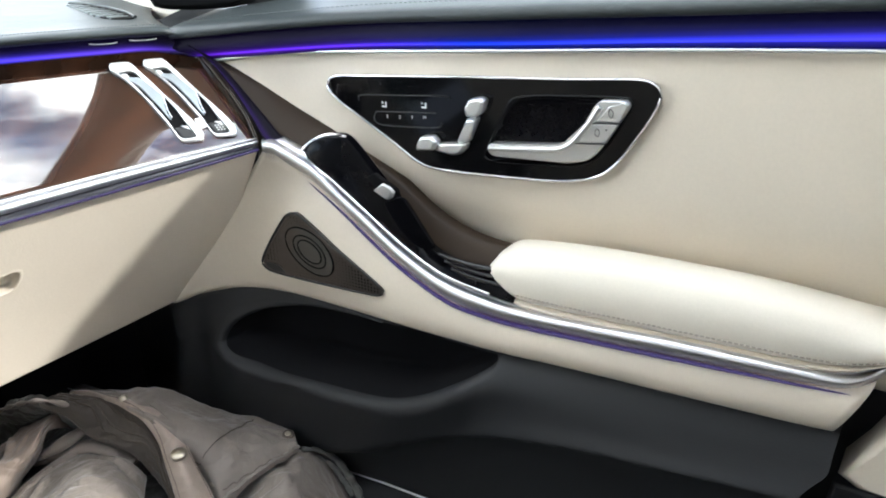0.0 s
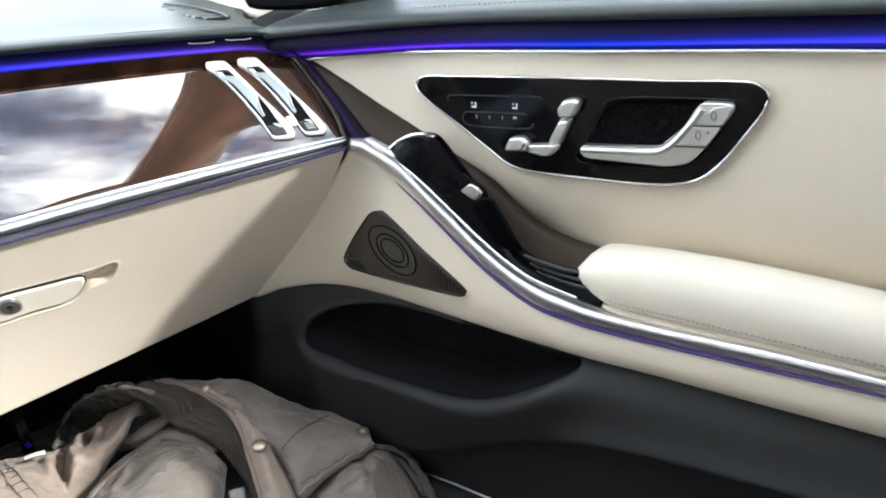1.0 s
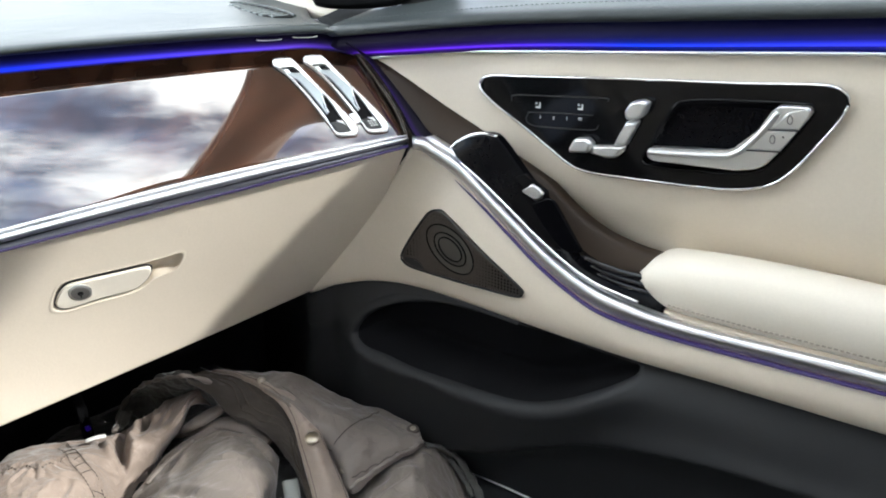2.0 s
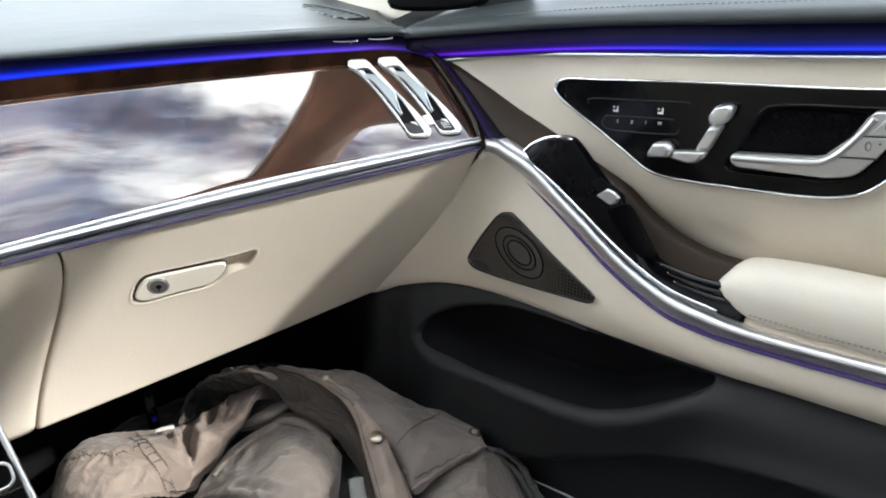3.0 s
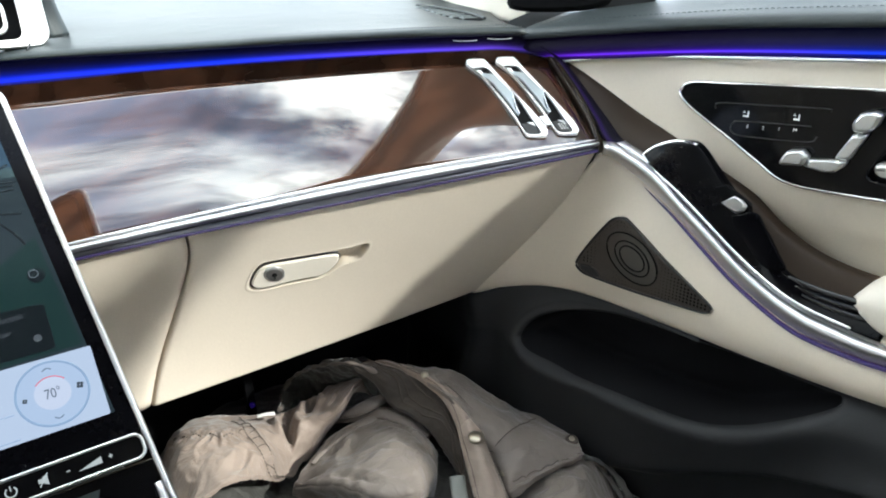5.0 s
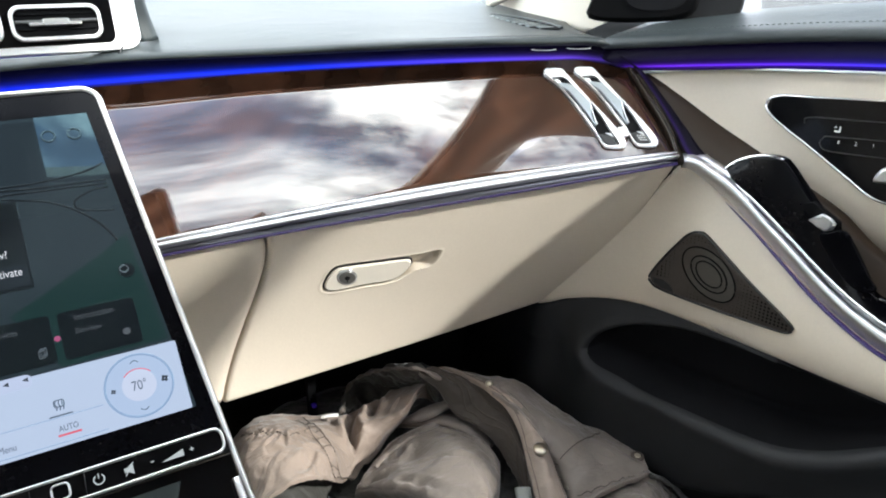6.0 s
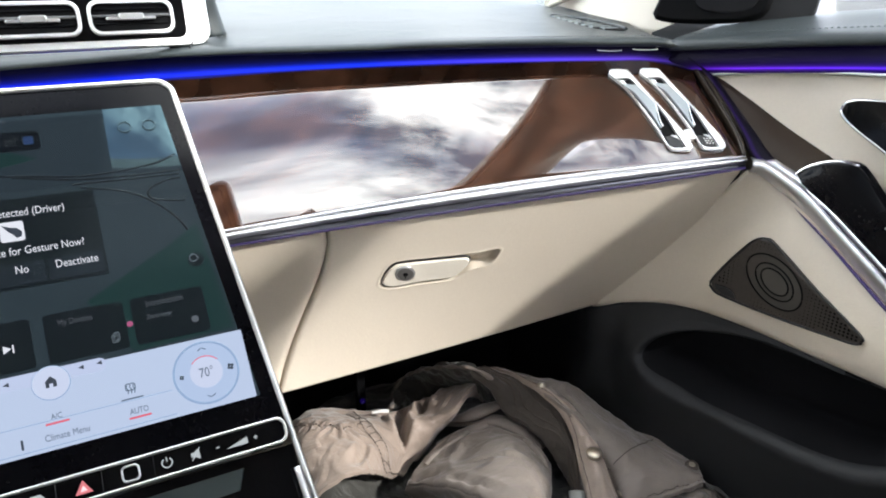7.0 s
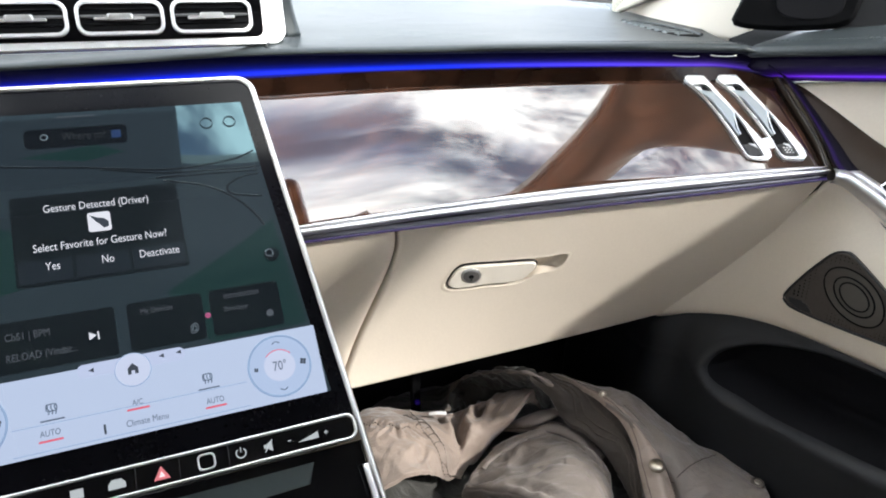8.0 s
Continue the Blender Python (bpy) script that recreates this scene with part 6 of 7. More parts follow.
bar_flat("car_mark", ((-0.021, -0.0032), (-0.010, -0.0032), (-0.010, 0.0002), (-0.0125, 0.0032), (-0.0185, 0.0032), (-0.021, 0.0002)))
bar_flat("parking_mark", ((-0.044, -0.0032), (-0.036, -0.0032), (-0.036, 0.0030), (-0.044, 0.0030)))
# console face that runs on below the bar
console = thing("centre_console", "gloss black centre console sloping down below the screen", "console")
part("face", slab([SC(-0.155, -0.011, -0.004), SC(0.1585, -0.011, -0.004), SC(0.163, -0.20, -0.004), SC(-0.16, -0.20, -0.004)], S_OUT, 0.03, 0.002), PIANO, console)
# plate coloured dark teal for the sheen on the black console
part("sheen_panel", slab([SC(-0.13, -0.019, -0.0025), SC(0.118, -0.019, -0.0025), SC(0.112, -0.034, -0.0025), SC(-0.12, -0.040, -0.0025)], S_OUT, 0.003, 0.001), mat("dark_teal_sheen", (0.030, 0.042, 0.042), 0.35), console)
part("side_body", box((-0.35, 0.42, 0.0), (-0.045, 1.0, 0.30), 0.01), BLACK, console)
part("side_edge", tube([SC(0.1545, -0.03, 0.004), SC(0.1590, -0.09, 0.006), SC(0.166, -0.17, 0.008)], 0.0028, 20, 8), CHROME, console, "chrome side edge")

# ---- the centre air vents on top of the dashboard ----
V_Y = 0.880
vents = thing("centre_vents", "row of chrome-ringed air vents in a bright silver panel", "air vents")
def VP(x, z, out=0.0):
    return Vector((x, V_Y - out + (z - 0.70) * 0.25, z))
def vrect(x0, x1, z0, z1, r, out, skew=0.0):
    pts = []
    for cx, cz, a0 in ((x1 - r, z1 - r, 0), (x0 + r, z1 - r, 90), (x0 + r, z0 + r, 180), (x1 - r, z0 + r, 270)):
        for i in range(6):
            a = radians(a0 + 18 * i)
            pts.append(VP(cx + r * math.cos(a) + skew * (cz + r * math.sin(a) - 0.71), cz + r * math.sin(a), out))
    return pts
vn = Vector((0, -1, 0.25)).normalized()
part("silver_panel", slab(vrect(-0.46, -0.006, 0.6890, 0.752, 0.014, 0.002, 0.0), vn, 0.012, 0.0015, inset=vrect(-0.459, -0.007, 0.6900, 0.751, 0.013, 0.002)), SATIN, vents, "bright silver surround")
part("black_field", slab(vrect(-0.45, -0.029, 0.6965, 0.744, 0.008, 0.0035, 0.0), vn, 0.003, 0.001, inset=vrect(-0.4495, -0.0295, 0.697, 0.7435, 0.0075, 0.0035)), PIANO, vents, "gloss black field")
for x0 in (-0.1175, -0.2015, -0.2855, -0.3695):
    nozzle = part("vent_nozzle", slab(vrect(x0, x0 + 0.078, 0.7015, 0.7335, 0.010, 0.0075), vn, 0.006, 0.0012, hole=vrect(x0 + 0.0034, x0 + 0.0746, 0.7048, 0.7302, 0.0075, 0.0075)), SATIN, vents, "chrome vent ring")
    part("vent_well", slab(vrect(x0 + 0.003, x0 + 0.075, 0.7035, 0.7315, 0.008, 0.0042), vn, 0.002, 0.0004), WELL, nozzle)
    for zz_ in (0.7110, 0.7245):
        part("fin", tube([VP(x0 + 0.006, zz_, 0.0048), VP(x0 + 0.072, zz_, 0.0048)], 0.0011, 4, 6), WELL, nozzle)
    part("fin", tube([VP(x0 + 0.004, 0.7183, 0.0052), VP(x0 + 0.074, 0.7183, 0.0052)], 0.0016, 4, 6), mat("grey_fin", (0.10, 0.10, 0.10), 0.35), nozzle)
    part("slider", slab(vrect(x0 + 0.0265, x0 + 0.0500, 0.7152, 0.7212, 0.0024, 0.0098), vn, 0.005, 0.0010), SILVER, nozzle, "silver slider")
    for a_, b_ in ((0.0155, 0.0275), (0.0490, 0.0605)):
        part("slider", slab(vrect(x0 + a_, x0 + b_, 0.7150, 0.7180, 0.0012, 0.0086), vn, 0.003, 0.0006), SILVER, nozzle)
part("end_cowl", loft([[(-0.010, 0.892, 0.745), (-0.009, 0.888, 0.72), (-0.008, 0.886, 0.694)], [(0.004, 0.895, 0.742), (0.007, 0.893, 0.72), (0.012, 0.890, 0.696)], [(0.006, 0.96, 0.74), (0.010, 0.96, 0.72), (0.014, 0.96, 0.70)]], 12, 8, back=(-0.004, 0, 0)), DARK_TOP, vents, "leather end of the vent housing")


# ---- the sensor housing at the windscreen's top edge, which the screen's glass mirrors ----
sensor = thing("sensor_housing", "black plastic sensor housing behind the windscreen's top edge", "sensor housing")
part("cover", loft([[(-0.42, 0.556, 0.966), (-0.27, 0.552, 0.968), (-0.117, 0.552, 0.968)], [(-0.42, 0.62, 0.940), (-0.27, 0.62, 0.942), (-0.117, 0.62, 0.942)], [(-0.40, 0.652, 0.929), (-0.27, 0.656, 0.928), (-0.117, 0.656, 0.928)]], 16, 10, back=(0, 0.003, 0.010)), BLACK, sensor, "black sensor cover")


# ---- the jacket lying in the footwell ----
def cloth(name, color, rough=0.62, crease=0.5):
    """Light taffeta: a fine weave, soft creases, and a slight sheen."""
    m = mat(name, color, rough, vary=0.09, grain_scale=1100.0, blot_scale=14.0)
    n, l = m.node_tree.nodes, m.node_tree.links
    b = n["Principled BSDF"]
    tc, ns, warp, bump = n.new("ShaderNodeTexCoord"), n.new("ShaderNodeTexNoise"), n.new("ShaderNodeTexNoise"), n.new("ShaderNodeBump")
    ns.inputs["Scale"].default_value, ns.inputs["Detail"].default_value, ns.inputs["Distortion"].default_value = 26.0, 5.0, 1.6
    warp.inputs["Scale"].default_value, warp.inputs["Detail"].default_value = 900.0, 2.0
    add = n.new("ShaderNodeMath")
    add.operation, add.inputs[1].default_value = "MULTIPLY_ADD", 0.06
    for q in (ns, warp):
        l.new(tc.outputs["Object"], q.inputs["Vector"])
    l.new(warp.outputs["Fac"], add.inputs[0])
    # sharp crease lines: the folds of a noise about its middle
    sharp, fold, both = n.new("ShaderNodeTexNoise"), n.new("ShaderNodeMath"), n.new("ShaderNodeMath")
    sharp.inputs["Scale"].default_value, sharp.inputs["Detail"].default_value, sharp.inputs["Distortion"].default_value = 17.0, 2.5, 0.7
    l.new(tc.outputs["Object"], sharp.inputs["Vector"])
    fold.operation, fold.inputs[1].default_value = "SUBTRACT", 0.5
    l.new(sharp.outputs["Fac"], fold.inputs[0])
    away = n.new("ShaderNodeMath")
    away.operation = "ABSOLUTE"
    l.new(fold.outputs[0], away.inputs[0])
    both.operation, both.inputs[1].default_value = "MULTIPLY_ADD", 2.2
    l.new(away.outputs[0], both.inputs[0])
    l.new(ns.outputs["Fac"], both.inputs[2])
    l.new(both.outputs[0], add.inputs[2])
    l.new(add.outputs[0], bump.inputs["Height"])
    bump.inputs["Strength"].default_value, bump.inputs["Distance"].default_value = crease, 0.012
    l.new(bump.outputs["Normal"], b.inputs["Normal"])
    b.inputs["Sheen Weight"].default_value, b.inputs["Sheen Roughness"].default_value = 0.25, 0.4
    return m


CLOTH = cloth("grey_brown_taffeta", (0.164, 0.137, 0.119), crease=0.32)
# the taffeta again, lightened as if sunlit, for sleeve, placket and top fold
CLOTH_SUNLIT = cloth("sunlit_brown_taffeta", (0.282, 0.222, 0.185), crease=0.36)
LINING = cloth("dark_brown_lining", (0.040, 0.031, 0.024), 0.75, crease=0.35)
INSIDE = cloth("dark_green_grey_inner_cloth", (0.050, 0.049, 0.044), 0.6, crease=0.5)
THREAD = mat("dark_thread", (0.060, 0.047, 0.038), 0.85, vary=0.15)
BRASS = mat("worn_nickel_brass", (0.46, 0.41, 0.33), 0.34, metal=1.0, vary=0.12)
J_UP = Vector((0.156, 0.199, 0.968))
J_PANEL = [[(0.153, 0.679, 0.258), (0.184, 0.678, 0.266), (0.211, 0.664, 0.278), (0.229, 0.626, 0.277), (0.236, 0.592, 0.275), (0.240, 0.582, 0.267)],
      [(0.126, 0.665, 0.255), (0.148, 0.629, 0.282), (0.172, 0.590, 0.304), (0.192, 0.552, 0.307), (0.207, 0.540, 0.293), (0.217, 0.550, 0.272)],
      [(0.100, 0.642, 0.256), (0.117, 0.575, 0.294), (0.133, 0.517, 0.321), (0.160, 0.499, 0.315), (0.194, 0.526, 0.283), (0.214, 0.551, 0.256)],
      [(0.094, 0.641, 0.241), (0.126, 0.606, 0.249), (0.150, 0.557, 0.273), (0.183, 0.542, 0.269), (0.206, 0.549, 0.258), (0.226, 0.571, 0.234)]]
J_SLEEVE = [[(-0.011, 0.749, 0.251), (0.006, 0.766, 0.272), (0.036, 0.792, 0.269), (0.062, 0.798, 0.264), (0.091, 0.779, 0.260), (0.118, 0.764, 0.259), (0.147, 0.748, 0.262), (0.177, 0.748, 0.273), (0.203, 0.737, 0.286), (0.234, 0.744, 0.278), (0.247, 0.735, 0.273)],
      [(-0.015, 0.690, 0.275), (0.005, 0.694, 0.306), (0.032, 0.717, 0.301), (0.056, 0.721, 0.296), (0.078, 0.711, 0.290), (0.106, 0.716, 0.275), (0.132, 0.711, 0.271), (0.158, 0.705, 0.283), (0.183, 0.701, 0.296), (0.212, 0.705, 0.303), (0.239, 0.720, 0.279)],
      [(-0.016, 0.652, 0.283), (0.009, 0.646, 0.313), (0.034, 0.651, 0.318), (0.057, 0.659, 0.307), (0.078, 0.662, 0.292), (0.109, 0.691, 0.263), (0.137, 0.693, 0.266), (0.159, 0.690, 0.280), (0.179, 0.684, 0.296), (0.203, 0.692, 0.307), (0.236, 0.715, 0.279)],
      [(-0.016, 0.617, 0.290), (0.012, 0.612, 0.315), (0.037, 0.614, 0.315), (0.064, 0.636, 0.288), (0.090, 0.664, 0.249), (0.119, 0.687, 0.231), (0.144, 0.696, 0.237), (0.167, 0.704, 0.251), (0.188, 0.705, 0.270), (0.201, 0.693, 0.299), (0.233, 0.713, 0.276)]]
J_INSIDE = [[(0.135, 0.769, 0.255), (0.162, 0.816, 0.251), (0.177, 0.811, 0.268), (0.183, 0.750, 0.311), (0.193, 0.704, 0.335), (0.203, 0.681, 0.341), (0.219, 0.668, 0.330)],
      [(0.149, 0.769, 0.253), (0.171, 0.801, 0.249), (0.187, 0.800, 0.257), (0.194, 0.765, 0.282), (0.207, 0.740, 0.296), (0.215, 0.709, 0.306), (0.226, 0.685, 0.304)],
      [(0.153, 0.770, 0.241), (0.176, 0.788, 0.240), (0.190, 0.780, 0.248), (0.202, 0.770, 0.259), (0.219, 0.760, 0.264), (0.227, 0.735, 0.273), (0.236, 0.710, 0.273)]]
J_LINING = [[(0.198, 0.685, 0.341), (0.215, 0.664, 0.320), (0.224, 0.644, 0.300), (0.232, 0.616, 0.300), (0.241, 0.592, 0.287), (0.244, 0.561, 0.268), (0.238, 0.534, 0.256), (0.227, 0.506, 0.253)],
      [(0.209, 0.686, 0.341), (0.225, 0.655, 0.326), (0.240, 0.640, 0.308), (0.247, 0.611, 0.306), (0.249, 0.581, 0.298), (0.247, 0.551, 0.282), (0.240, 0.527, 0.267), (0.227, 0.498, 0.263)],
      [(0.222, 0.691, 0.336), (0.250, 0.665, 0.324), (0.257, 0.629, 0.324), (0.261, 0.600, 0.317), (0.261, 0.578, 0.301), (0.248, 0.545, 0.291), (0.238, 0.519, 0.277), (0.223, 0.489, 0.271)]]
J_PLACKET = [[(0.232, 0.698, 0.328), (0.249, 0.663, 0.329), (0.254, 0.623, 0.331), (0.257, 0.594, 0.325), (0.255, 0.570, 0.312), (0.246, 0.546, 0.297), (0.236, 0.519, 0.282), (0.225, 0.492, 0.268)],
      [(0.237, 0.691, 0.331), (0.254, 0.656, 0.331), (0.259, 0.616, 0.335), (0.264, 0.584, 0.328), (0.262, 0.558, 0.316), (0.254, 0.530, 0.305), (0.247, 0.505, 0.287), (0.236, 0.478, 0.272)],
      [(0.248, 0.693, 0.325), (0.264, 0.661, 0.325), (0.270, 0.620, 0.329), (0.276, 0.585, 0.322), (0.274, 0.555, 0.310), (0.267, 0.527, 0.296), (0.265, 0.503, 0.272), (0.255, 0.473, 0.263)]]
J_FLAP = [[(0.247, 0.700, 0.319), (0.272, 0.664, 0.322), (0.298, 0.633, 0.322), (0.319, 0.619, 0.308), (0.330, 0.596, 0.295), (0.349, 0.583, 0.277), (0.364, 0.579, 0.269), (0.371, 0.558, 0.269), (0.376, 0.530, 0.265), (0.373, 0.503, 0.269)],
      [(0.250, 0.685, 0.323), (0.262, 0.624, 0.330), (0.275, 0.590, 0.321), (0.281, 0.562, 0.315), (0.297, 0.544, 0.306), (0.318, 0.536, 0.293), (0.331, 0.523, 0.286), (0.345, 0.511, 0.280), (0.356, 0.500, 0.275), (0.365, 0.491, 0.272)],
      [(0.251, 0.667, 0.325), (0.258, 0.608, 0.330), (0.266, 0.567, 0.320), (0.272, 0.541, 0.302), (0.281, 0.520, 0.296), (0.294, 0.508, 0.289), (0.312, 0.501, 0.283), (0.330, 0.495, 0.279), (0.348, 0.491, 0.273), (0.365, 0.489, 0.269)],
      [(0.251, 0.654, 0.326), (0.257, 0.595, 0.329), (0.266, 0.563, 0.309), (0.271, 0.540, 0.287), (0.269, 0.515, 0.269), (0.266, 0.491, 0.262), (0.288, 0.488, 0.267), (0.314, 0.487, 0.271), (0.338, 0.486, 0.271), (0.365, 0.488, 0.266)]]
J_SKIRT = [[(0.279, 0.520, 0.236), (0.305, 0.508, 0.246), (0.329, 0.499, 0.256), (0.355, 0.494, 0.259), (0.377, 0.494, 0.254), (0.403, 0.493, 0.233)],
      [(0.268, 0.496, 0.238), (0.277, 0.463, 0.264), (0.298, 0.454, 0.271), (0.322, 0.452, 0.273), (0.359, 0.464, 0.250), (0.403, 0.473, 0.211)],
      [(0.243, 0.457, 0.240), (0.256, 0.431, 0.258), (0.268, 0.409, 0.271), (0.294, 0.405, 0.268), (0.343, 0.420, 0.231), (0.400, 0.440, 0.187)]]
J_EDGE = [(0.369, 0.490, 0.262), (0.388, 0.484, 0.250), (0.400, 0.472, 0.236), (0.400, 0.455, 0.225), (0.394, 0.434, 0.215), (0.381, 0.409, 0.207)]
J_EDGE2 = [(0.371, 0.491, 0.258), (0.385, 0.485, 0.244), (0.394, 0.473, 0.231), (0.393, 0.454, 0.220), (0.388, 0.435, 0.211)]
J_FOLD1 = [(0.189, 0.708, 0.263), (0.201, 0.686, 0.280), (0.218, 0.675, 0.290), (0.234, 0.668, 0.297)]
J_FOLD2 = [(0.187, 0.718, 0.251), (0.204, 0.686, 0.269), (0.220, 0.660, 0.282), (0.231, 0.629, 0.285), (0.241, 0.600, 0.277)]
J_FOLD3 = [(0.154, 0.683, 0.255), (0.177, 0.678, 0.263), (0.197, 0.666, 0.276), (0.213, 0.663, 0.279)]
J_HEM1 = [(0.086, 0.769, 0.267), (0.083, 0.698, 0.292), (0.087, 0.666, 0.294), (0.096, 0.659, 0.271), (0.103, 0.658, 0.248)]
J_HEM2 = [(0.076, 0.765, 0.271), (0.071, 0.690, 0.300), (0.075, 0.655, 0.303), (0.084, 0.648, 0.282), (0.093, 0.648, 0.256)]
J_GATHER = [(0.007, 0.753, 0.283), (0.015, 0.726, 0.299), (0.027, 0.716, 0.304), (0.039, 0.696, 0.310), (0.054, 0.692, 0.306), (0.070, 0.700, 0.298)]
J_TOPFOLD = [(0.136, 0.759, 0.257), (0.156, 0.754, 0.261), (0.175, 0.745, 0.270), (0.183, 0.737, 0.278)]
J_NOTCH1 = [(0.139, 0.745, 0.263), (0.127, 0.728, 0.269), (0.122, 0.703, 0.270), (0.113, 0.690, 0.268)]
J_NOTCH2 = [(0.177, 0.743, 0.274), (0.164, 0.737, 0.267), (0.151, 0.716, 0.267)]
J_NOTCH3 = [(0.063, 0.667, 0.302), (0.048, 0.642, 0.309), (0.035, 0.629, 0.312)]
J_NOTCH4 = [(0.105, 0.642, 0.255), (0.116, 0.629, 0.274), (0.129, 0.622, 0.286)]
J_NOTCH6 = [(0.200, 0.645, 0.284), (0.222, 0.606, 0.286), (0.221, 0.566, 0.284), (0.208, 0.545, 0.284)]
J_NOTCH7 = [(0.140, 0.610, 0.294), (0.165, 0.585, 0.304), (0.192, 0.556, 0.306)]
J_NOTCH8 = [(0.122, 0.590, 0.290), (0.132, 0.555, 0.306), (0.140, 0.520, 0.318)]
J_WELT = [(0.124, 0.652, 0.262), (0.143, 0.662, 0.264), (0.160, 0.661, 0.270), (0.184, 0.662, 0.277)]
J_NOTCH5 = [(0.148, 0.645, 0.278), (0.166, 0.658, 0.277)]
J_FLAPSEAM = [(0.270, 0.532, 0.303), (0.284, 0.527, 0.303), (0.314, 0.536, 0.295), (0.360, 0.558, 0.272)]
J_BASE = [[(-0.036, 0.843, 0.174), (0.070, 0.910, 0.185), (0.215, 0.994, 0.134), (0.240, 0.821, 0.248), (0.306, 0.725, 0.267), (0.370, 0.693, 0.233), (0.419, 0.623, 0.198), (0.410, 0.536, 0.207), (0.457, 0.526, 0.160)],
      [(-0.032, 0.700, 0.234), (0.040, 0.699, 0.264), (0.148, 0.766, 0.222), (0.219, 0.785, 0.228), (0.265, 0.689, 0.250), (0.299, 0.619, 0.249), (0.341, 0.575, 0.220), (0.369, 0.517, 0.217), (0.412, 0.494, 0.174)],
      [(-0.038, 0.590, 0.268), (0.037, 0.634, 0.247), (0.126, 0.672, 0.214), (0.176, 0.613, 0.249), (0.229, 0.586, 0.236), (0.268, 0.556, 0.225), (0.281, 0.503, 0.224), (0.298, 0.460, 0.230), (0.366, 0.459, 0.178)],
      [(-0.050, 0.480, 0.292), (0.000, 0.473, 0.286), (0.050, 0.452, 0.282), (0.093, 0.431, 0.279), (0.124, 0.404, 0.280), (0.165, 0.400, 0.264), (0.206, 0.397, 0.248), (0.250, 0.393, 0.231), (0.319, 0.407, 0.196)]]


def rumpled(amount, scale, seed, ridge=0.5):
    """Bends a sheet of cloth with soft ridged creases."""
    def bend(u, v, p):
        q = Vector((p.x * scale + seed, p.y * scale * 0.8, p.z * scale))
        w = noise.noise(q)
        r = 1 - abs(noise.noise(q * 0.7 + Vector((7.3, 1.1, seed)))) * 2.6
        f = 0.6 - abs(noise.noise(q * 2.3 + Vector((1.7, seed, 4.1)))) * 2.0
        return p + J_UP * amount * (w * (1 - ridge) + r * ridge + 0.45 * f)
    return bend


def near_line(p, line):
    """How far along a line its nearest point to p lies, and how far off p is, seen from above."""
    best = (1e9, 0)
    for i, q in enumerate(line):
        d = p - q
        d = (d - J_UP * d.dot(J_UP)).length
        if d < best[0]:
            best = (d, i)
    return best[1], best[0]


def pinched(base, notches, gather=None):
    """Adds deep narrow folds, and small gathers along a drawn-in seam."""
    lines = [(spline(pts, 14), depth, wide) for pts, depth, wide in notches]
    seam = spline(gather, 60) if gather else None
    def bend(u, v, p):
        q = base(u, v, p)
        for line, depth, wide in lines:
            i, d = near_line(p, line)
            fade = math.sin(math.pi * min(0.97, max(0.12, i / 14)))
            side = 0.35 * math.exp(-((d - 1.7 * wide) / wide) ** 2)
            q = q - J_UP * depth * fade * (math.exp(-(d / wide) ** 2) - side)
        if seam:
            i, d = near_line(p, seam)
            q = q + J_UP * 0.0032 * math.exp(-(d / 0.016) ** 2) * (math.sin(i * 1.9 + 2.0 * noise.noise(p * 40)) - 0.4 * math.exp(-(d / 0.003) ** 2))
        return q
    return bend


jacket = thing("jacket", "crumpled grey-brown cloth jacket with metal snap buttons", "jacket")
down = tuple(-J_UP * 0.004)
# one dark sheet beneath all the pieces, filling the gaps between them
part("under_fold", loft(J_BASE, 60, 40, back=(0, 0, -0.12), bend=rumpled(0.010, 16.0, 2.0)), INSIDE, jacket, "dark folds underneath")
part("inside_collar", loft(J_INSIDE, 60, 24, back=down, bend=rumpled(0.010, 40.0, 5.0, 0.8)), INSIDE, jacket, "dark crumpled inside of the collar")
front_panel = part("front_panel", loft(J_PANEL, 90, 60, back=down, bend=pinched(rumpled(0.0060, 17.0, 1.0, 0.85), ((J_NOTCH4, 0.010, 0.006), (J_NOTCH5, 0.008, 0.004), (J_NOTCH6, 0.006, 0.0045), (J_NOTCH7, 0.004, 0.0035), (J_NOTCH8, 0.005, 0.0040)))), CLOTH, jacket, "grey front panel")
sleeve = part("sleeve", loft(J_SLEEVE, 150, 80, back=down, bend=pinched(rumpled(0.0050, 24.0, 9.0, 0.8), ((J_NOTCH1, 0.026, 0.0060), (J_NOTCH2, 0.022, 0.0058), (J_NOTCH3, 0.008, 0.005)), J_GATHER)), CLOTH_SUNLIT, jacket, "gathered sleeve, its colour lightened as if sunlit")
lining = part("lining", loft(J_LINING, 90, 30, back=down, bend=rumpled(0.0035, 40.0, 3.0)), LINING, jacket, "dark brown quilted lining")
part("skirt", loft(J_SKIRT, 60, 30, back=down, bend=rumpled(0.008, 24.0, 6.0)), CLOTH, jacket, "hanging folds below the flap")
flap = part("flap", loft(J_FLAP, 90, 50, back=down, bend=rumpled(0.0042, 20.0, 4.0, 0.75)), CLOTH, jacket, "grey pocket flap with a hemmed edge")
placket = part("placket", loft(J_PLACKET, 90, 16, back=down, bend=lambda u, v, p: p + J_UP * 0.0012 * noise.noise(p * 60)), CLOTH_SUNLIT, jacket, "snap placket, its colour lightened as if sunlit")
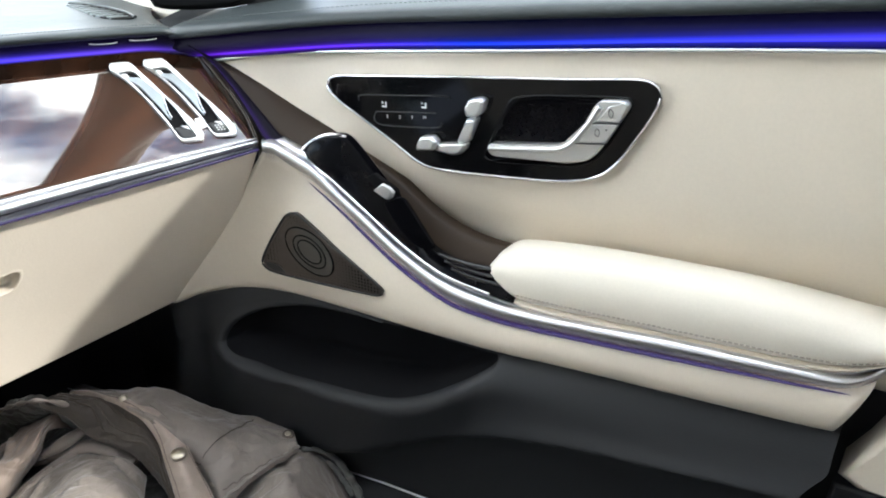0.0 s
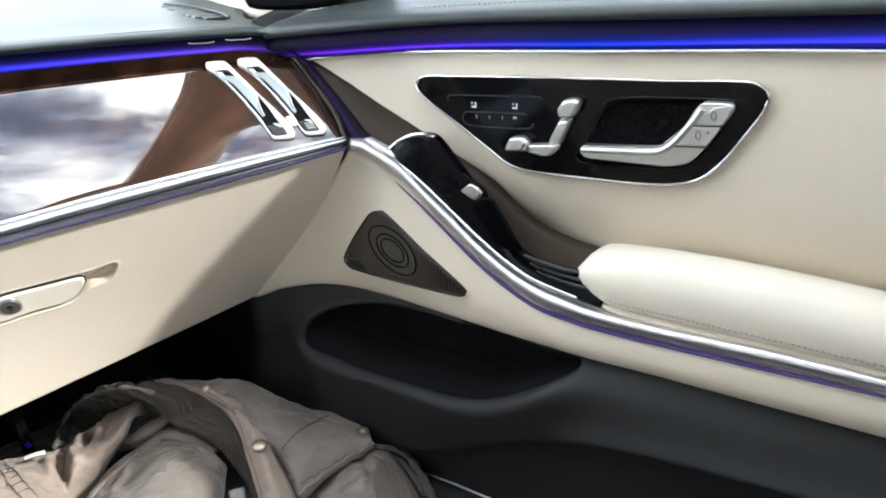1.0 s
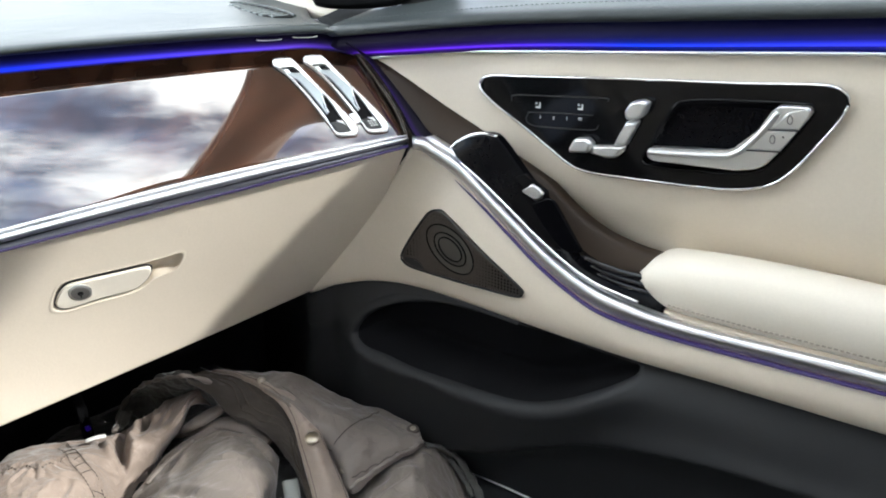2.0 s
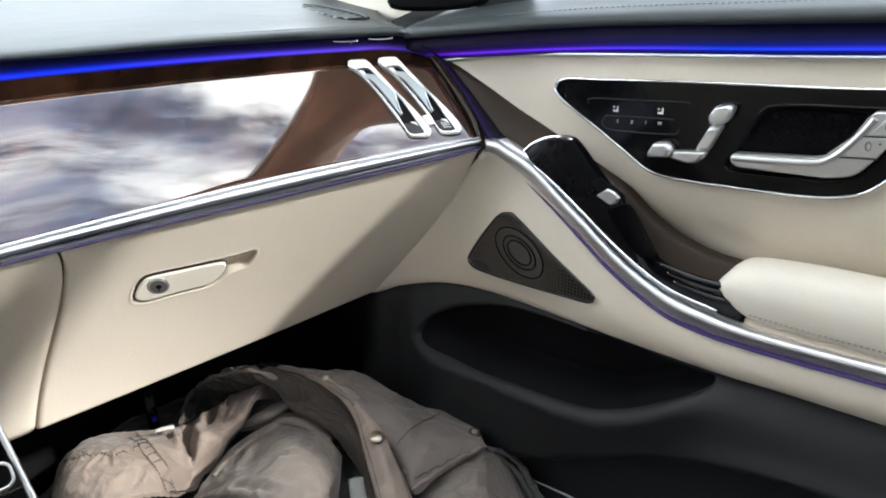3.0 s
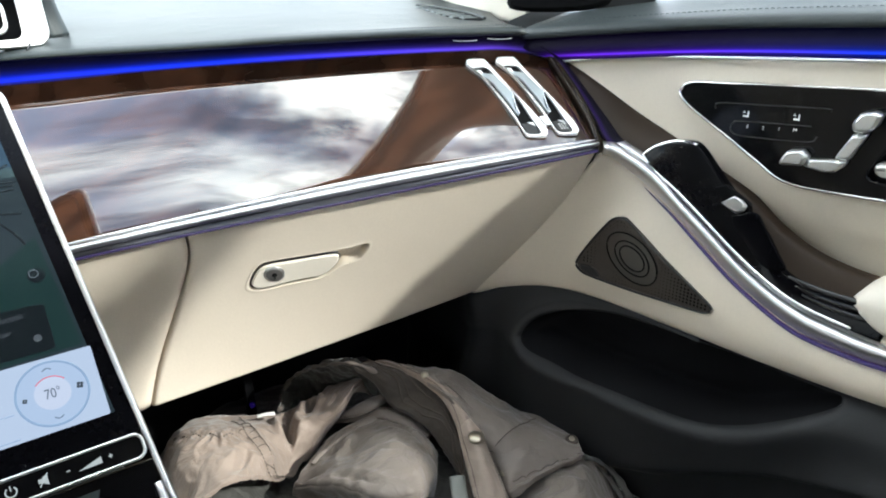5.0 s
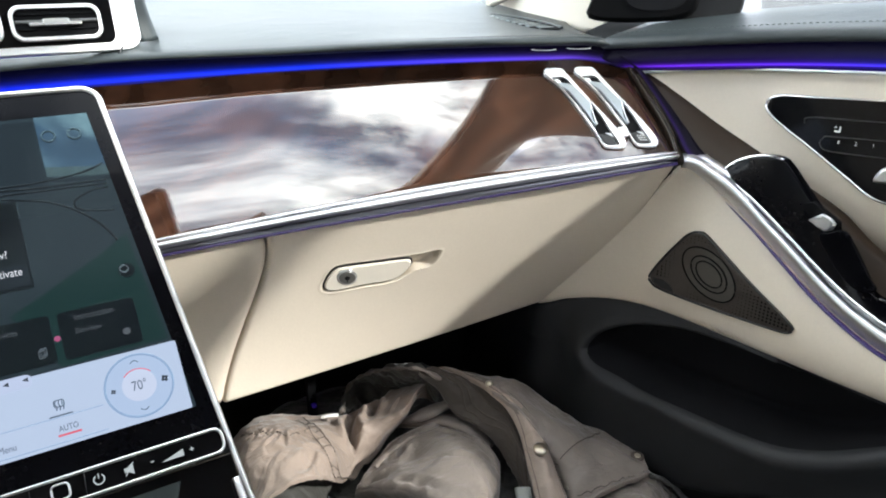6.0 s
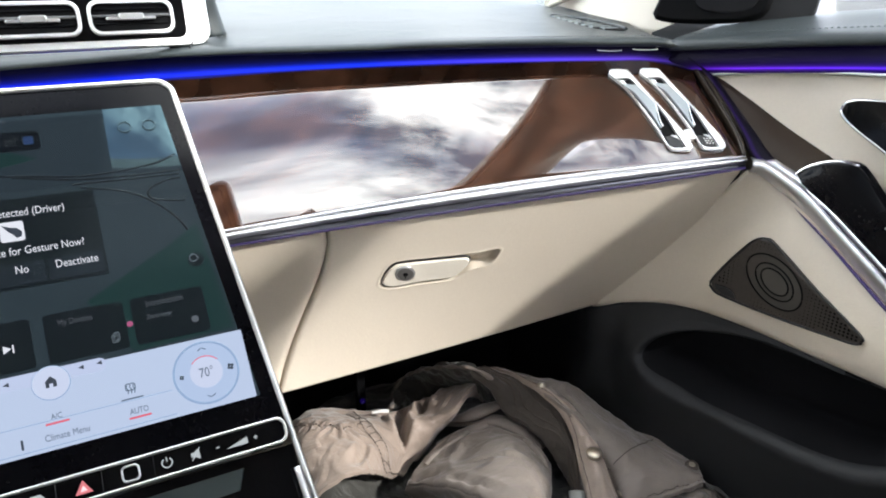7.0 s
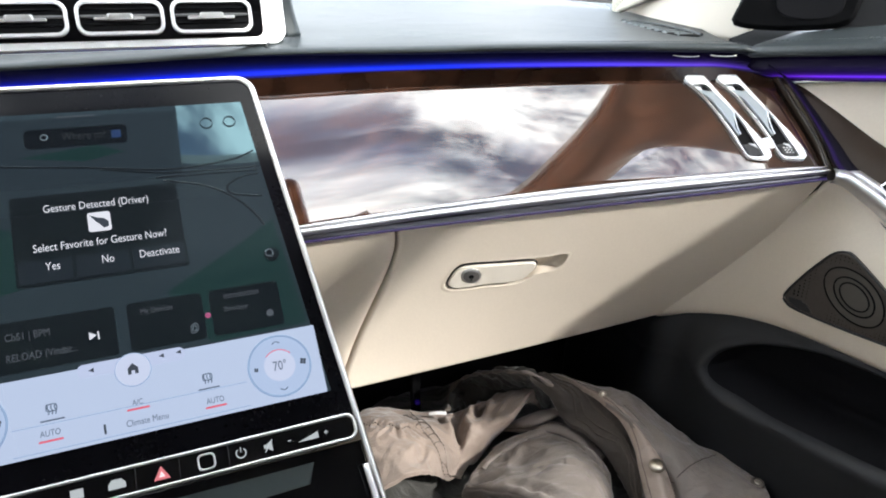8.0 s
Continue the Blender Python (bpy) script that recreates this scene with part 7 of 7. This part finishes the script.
for pts, r in ((J_FOLD1, 0.011), (J_FOLD2, 0.010), (J_FOLD3, 0.008)):
    part("fold", tube(pts, r, 40, 12, flat=0.55, taper=lambda u: 0.35 + 0.65 * math.sin(math.pi * min(1, max(0, u * 0.9 + 0.05)))), CLOTH, jacket)
for pts, r in ((J_EDGE, 0.0055), (J_EDGE2, 0.0040)):
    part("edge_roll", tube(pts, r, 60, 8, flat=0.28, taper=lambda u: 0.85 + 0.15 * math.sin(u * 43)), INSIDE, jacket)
part("collar_edge", tube([Vector(p) + J_UP * 0.002 for p in J_INSIDE[0]], 0.0042, 60, 8, flat=0.7, taper=lambda u: 0.7 + 0.3 * math.sin(u * 60)), CLOTH, jacket, "crumpled collar edge")
part("top_fold", tube(J_TOPFOLD, 0.006, 30, 10, flat=0.6, taper=lambda u: 0.4 + 0.6 * math.sin(math.pi * u)), CLOTH_SUNLIT, jacket)


def seated(pts, on, out=0.0012):
    """Lays a curve on a cloth part."""
    ev = on.data
    co = np.array([v.co for v in ev.vertices])
    res = []
    for p in spline(pts, 24):
        d = co - np.array(p)
        flat_d = d - np.outer(d @ np.array(J_UP), np.array(J_UP))
        near = np.argsort((flat_d ** 2).sum(1))[:4]
        h = max(float((co[i] - np.array(p)) @ np.array(J_UP)) for i in near)
        res.append(p + J_UP * (h + out))
    return res


for pts in (J_HEM1, J_HEM2):
    line = seated(pts, sleeve)
    part("hem_stitching", dashes(line, 40, 0.0026, 0.00055), THREAD, sleeve)
a_line, b_line = seated(J_HEM1, sleeve), seated(J_HEM2, sleeve)
for i in range(7, 24, 2):
    part("hem_pucker", tube([a_line[i], (a_line[i] + b_line[i]) / 2 + J_UP * 0.0006, b_line[i]], 0.0004, 6, 5), THREAD, sleeve)
part("gather_stitching", dashes(seated(J_GATHER, sleeve), 34, 0.0022, 0.0006), THREAD, sleeve)
for i, w in enumerate((0.30, 0.55, 0.80)):
    mid = [tuple(a * (1 - w) + b * w for a, b in zip(p, q)) for p, q in zip(J_LINING[0], J_LINING[2])]
    part("quilt_seam", tube(seated(mid, lining, 0.0004), 0.0011, 60, 6), THREAD, lining)
part("pocket_welt", tube(seated(J_WELT, front_panel, 0.0014), 0.0030, 40, 8, flat=0.45), CLOTH, front_panel, "narrow pocket welt")
part("welt_stitching", dashes(seated([(x + 0.004, y + 0.004, z) for x, y, z in J_WELT], front_panel, 0.0012), 26, 0.0018, 0.0004), THREAD, front_panel)
part("flap_seam", tube(seated(J_FLAPSEAM, flap, 0.0002), 0.0006, 30, 6), THREAD, flap)
part("hem_roll", tube(seated(J_FLAP[3][5:], flap, 0.001), 0.0024, 40, 8, flat=0.5), CLOTH, flap)
hem = [tuple(a * 0.80 + b * 0.20 for a, b in zip(p, q)) for p, q in zip(J_FLAP[3], J_FLAP[2])]
part("hem_stitching", dashes(seated(hem[5:], flap, 0.0008), 40, 0.0020, 0.0005), THREAD, flap)
for w in (0.08, 0.92):
    e = [tuple(a * (1 - w) + b * w for a, b in zip(p, q)) for p, q in zip(J_PLACKET[0], J_PLACKET[2])]
    part("placket_stitching", dashes(seated(e, placket, 0.0010), 90, 0.0018, 0.0004), THREAD, placket)
for k, (c, r) in enumerate((((0.256, 0.536, 0.306), 0.0078), ((0.274, 0.506, 0.264), 0.0076), ((0.366, 0.506, 0.272), 0.0070), ((0.257, 0.630, 0.332), 0.0044))):
    on = flap if k == 2 else placket
    c = seated([c, Vector(c) + Vector((0.0005, 0, 0))], on, 0.0)[0]
    snap = part("snap_button", disc(c + J_UP * 0.0026, J_UP + Vector((-0.25, -0.35, 0)), r, 0.004, 26, 0.0012, dome=0.0012 if k != 2 else 0.0), BRASS if k != 2 else THREAD, jacket, "domed metal snap button")
    if k == 2:
        part("snap_socket", disc(c + J_UP * 0.0032, J_UP + Vector((-0.25, -0.35, 0)), r * 0.5, 0.003, 16, 0.0006), BRASS, snap)
part("zip_pull", tube([(0.207, 0.501, 0.311), (0.201, 0.490, 0.306), (0.192, 0.474, 0.302)], 0.0075, 24, 10, flat=0.35), mat("grey_rubber", (0.085, 0.09, 0.085), 0.5), jacket, "grey zip pull")
part("white_tag", tube([(0.100, 0.744, 0.280), (0.109, 0.739, 0.282), (0.118, 0.736, 0.281)], 0.0030, 12, 6, flat=0.6), WHITE_MARK, jacket, "small white tag")
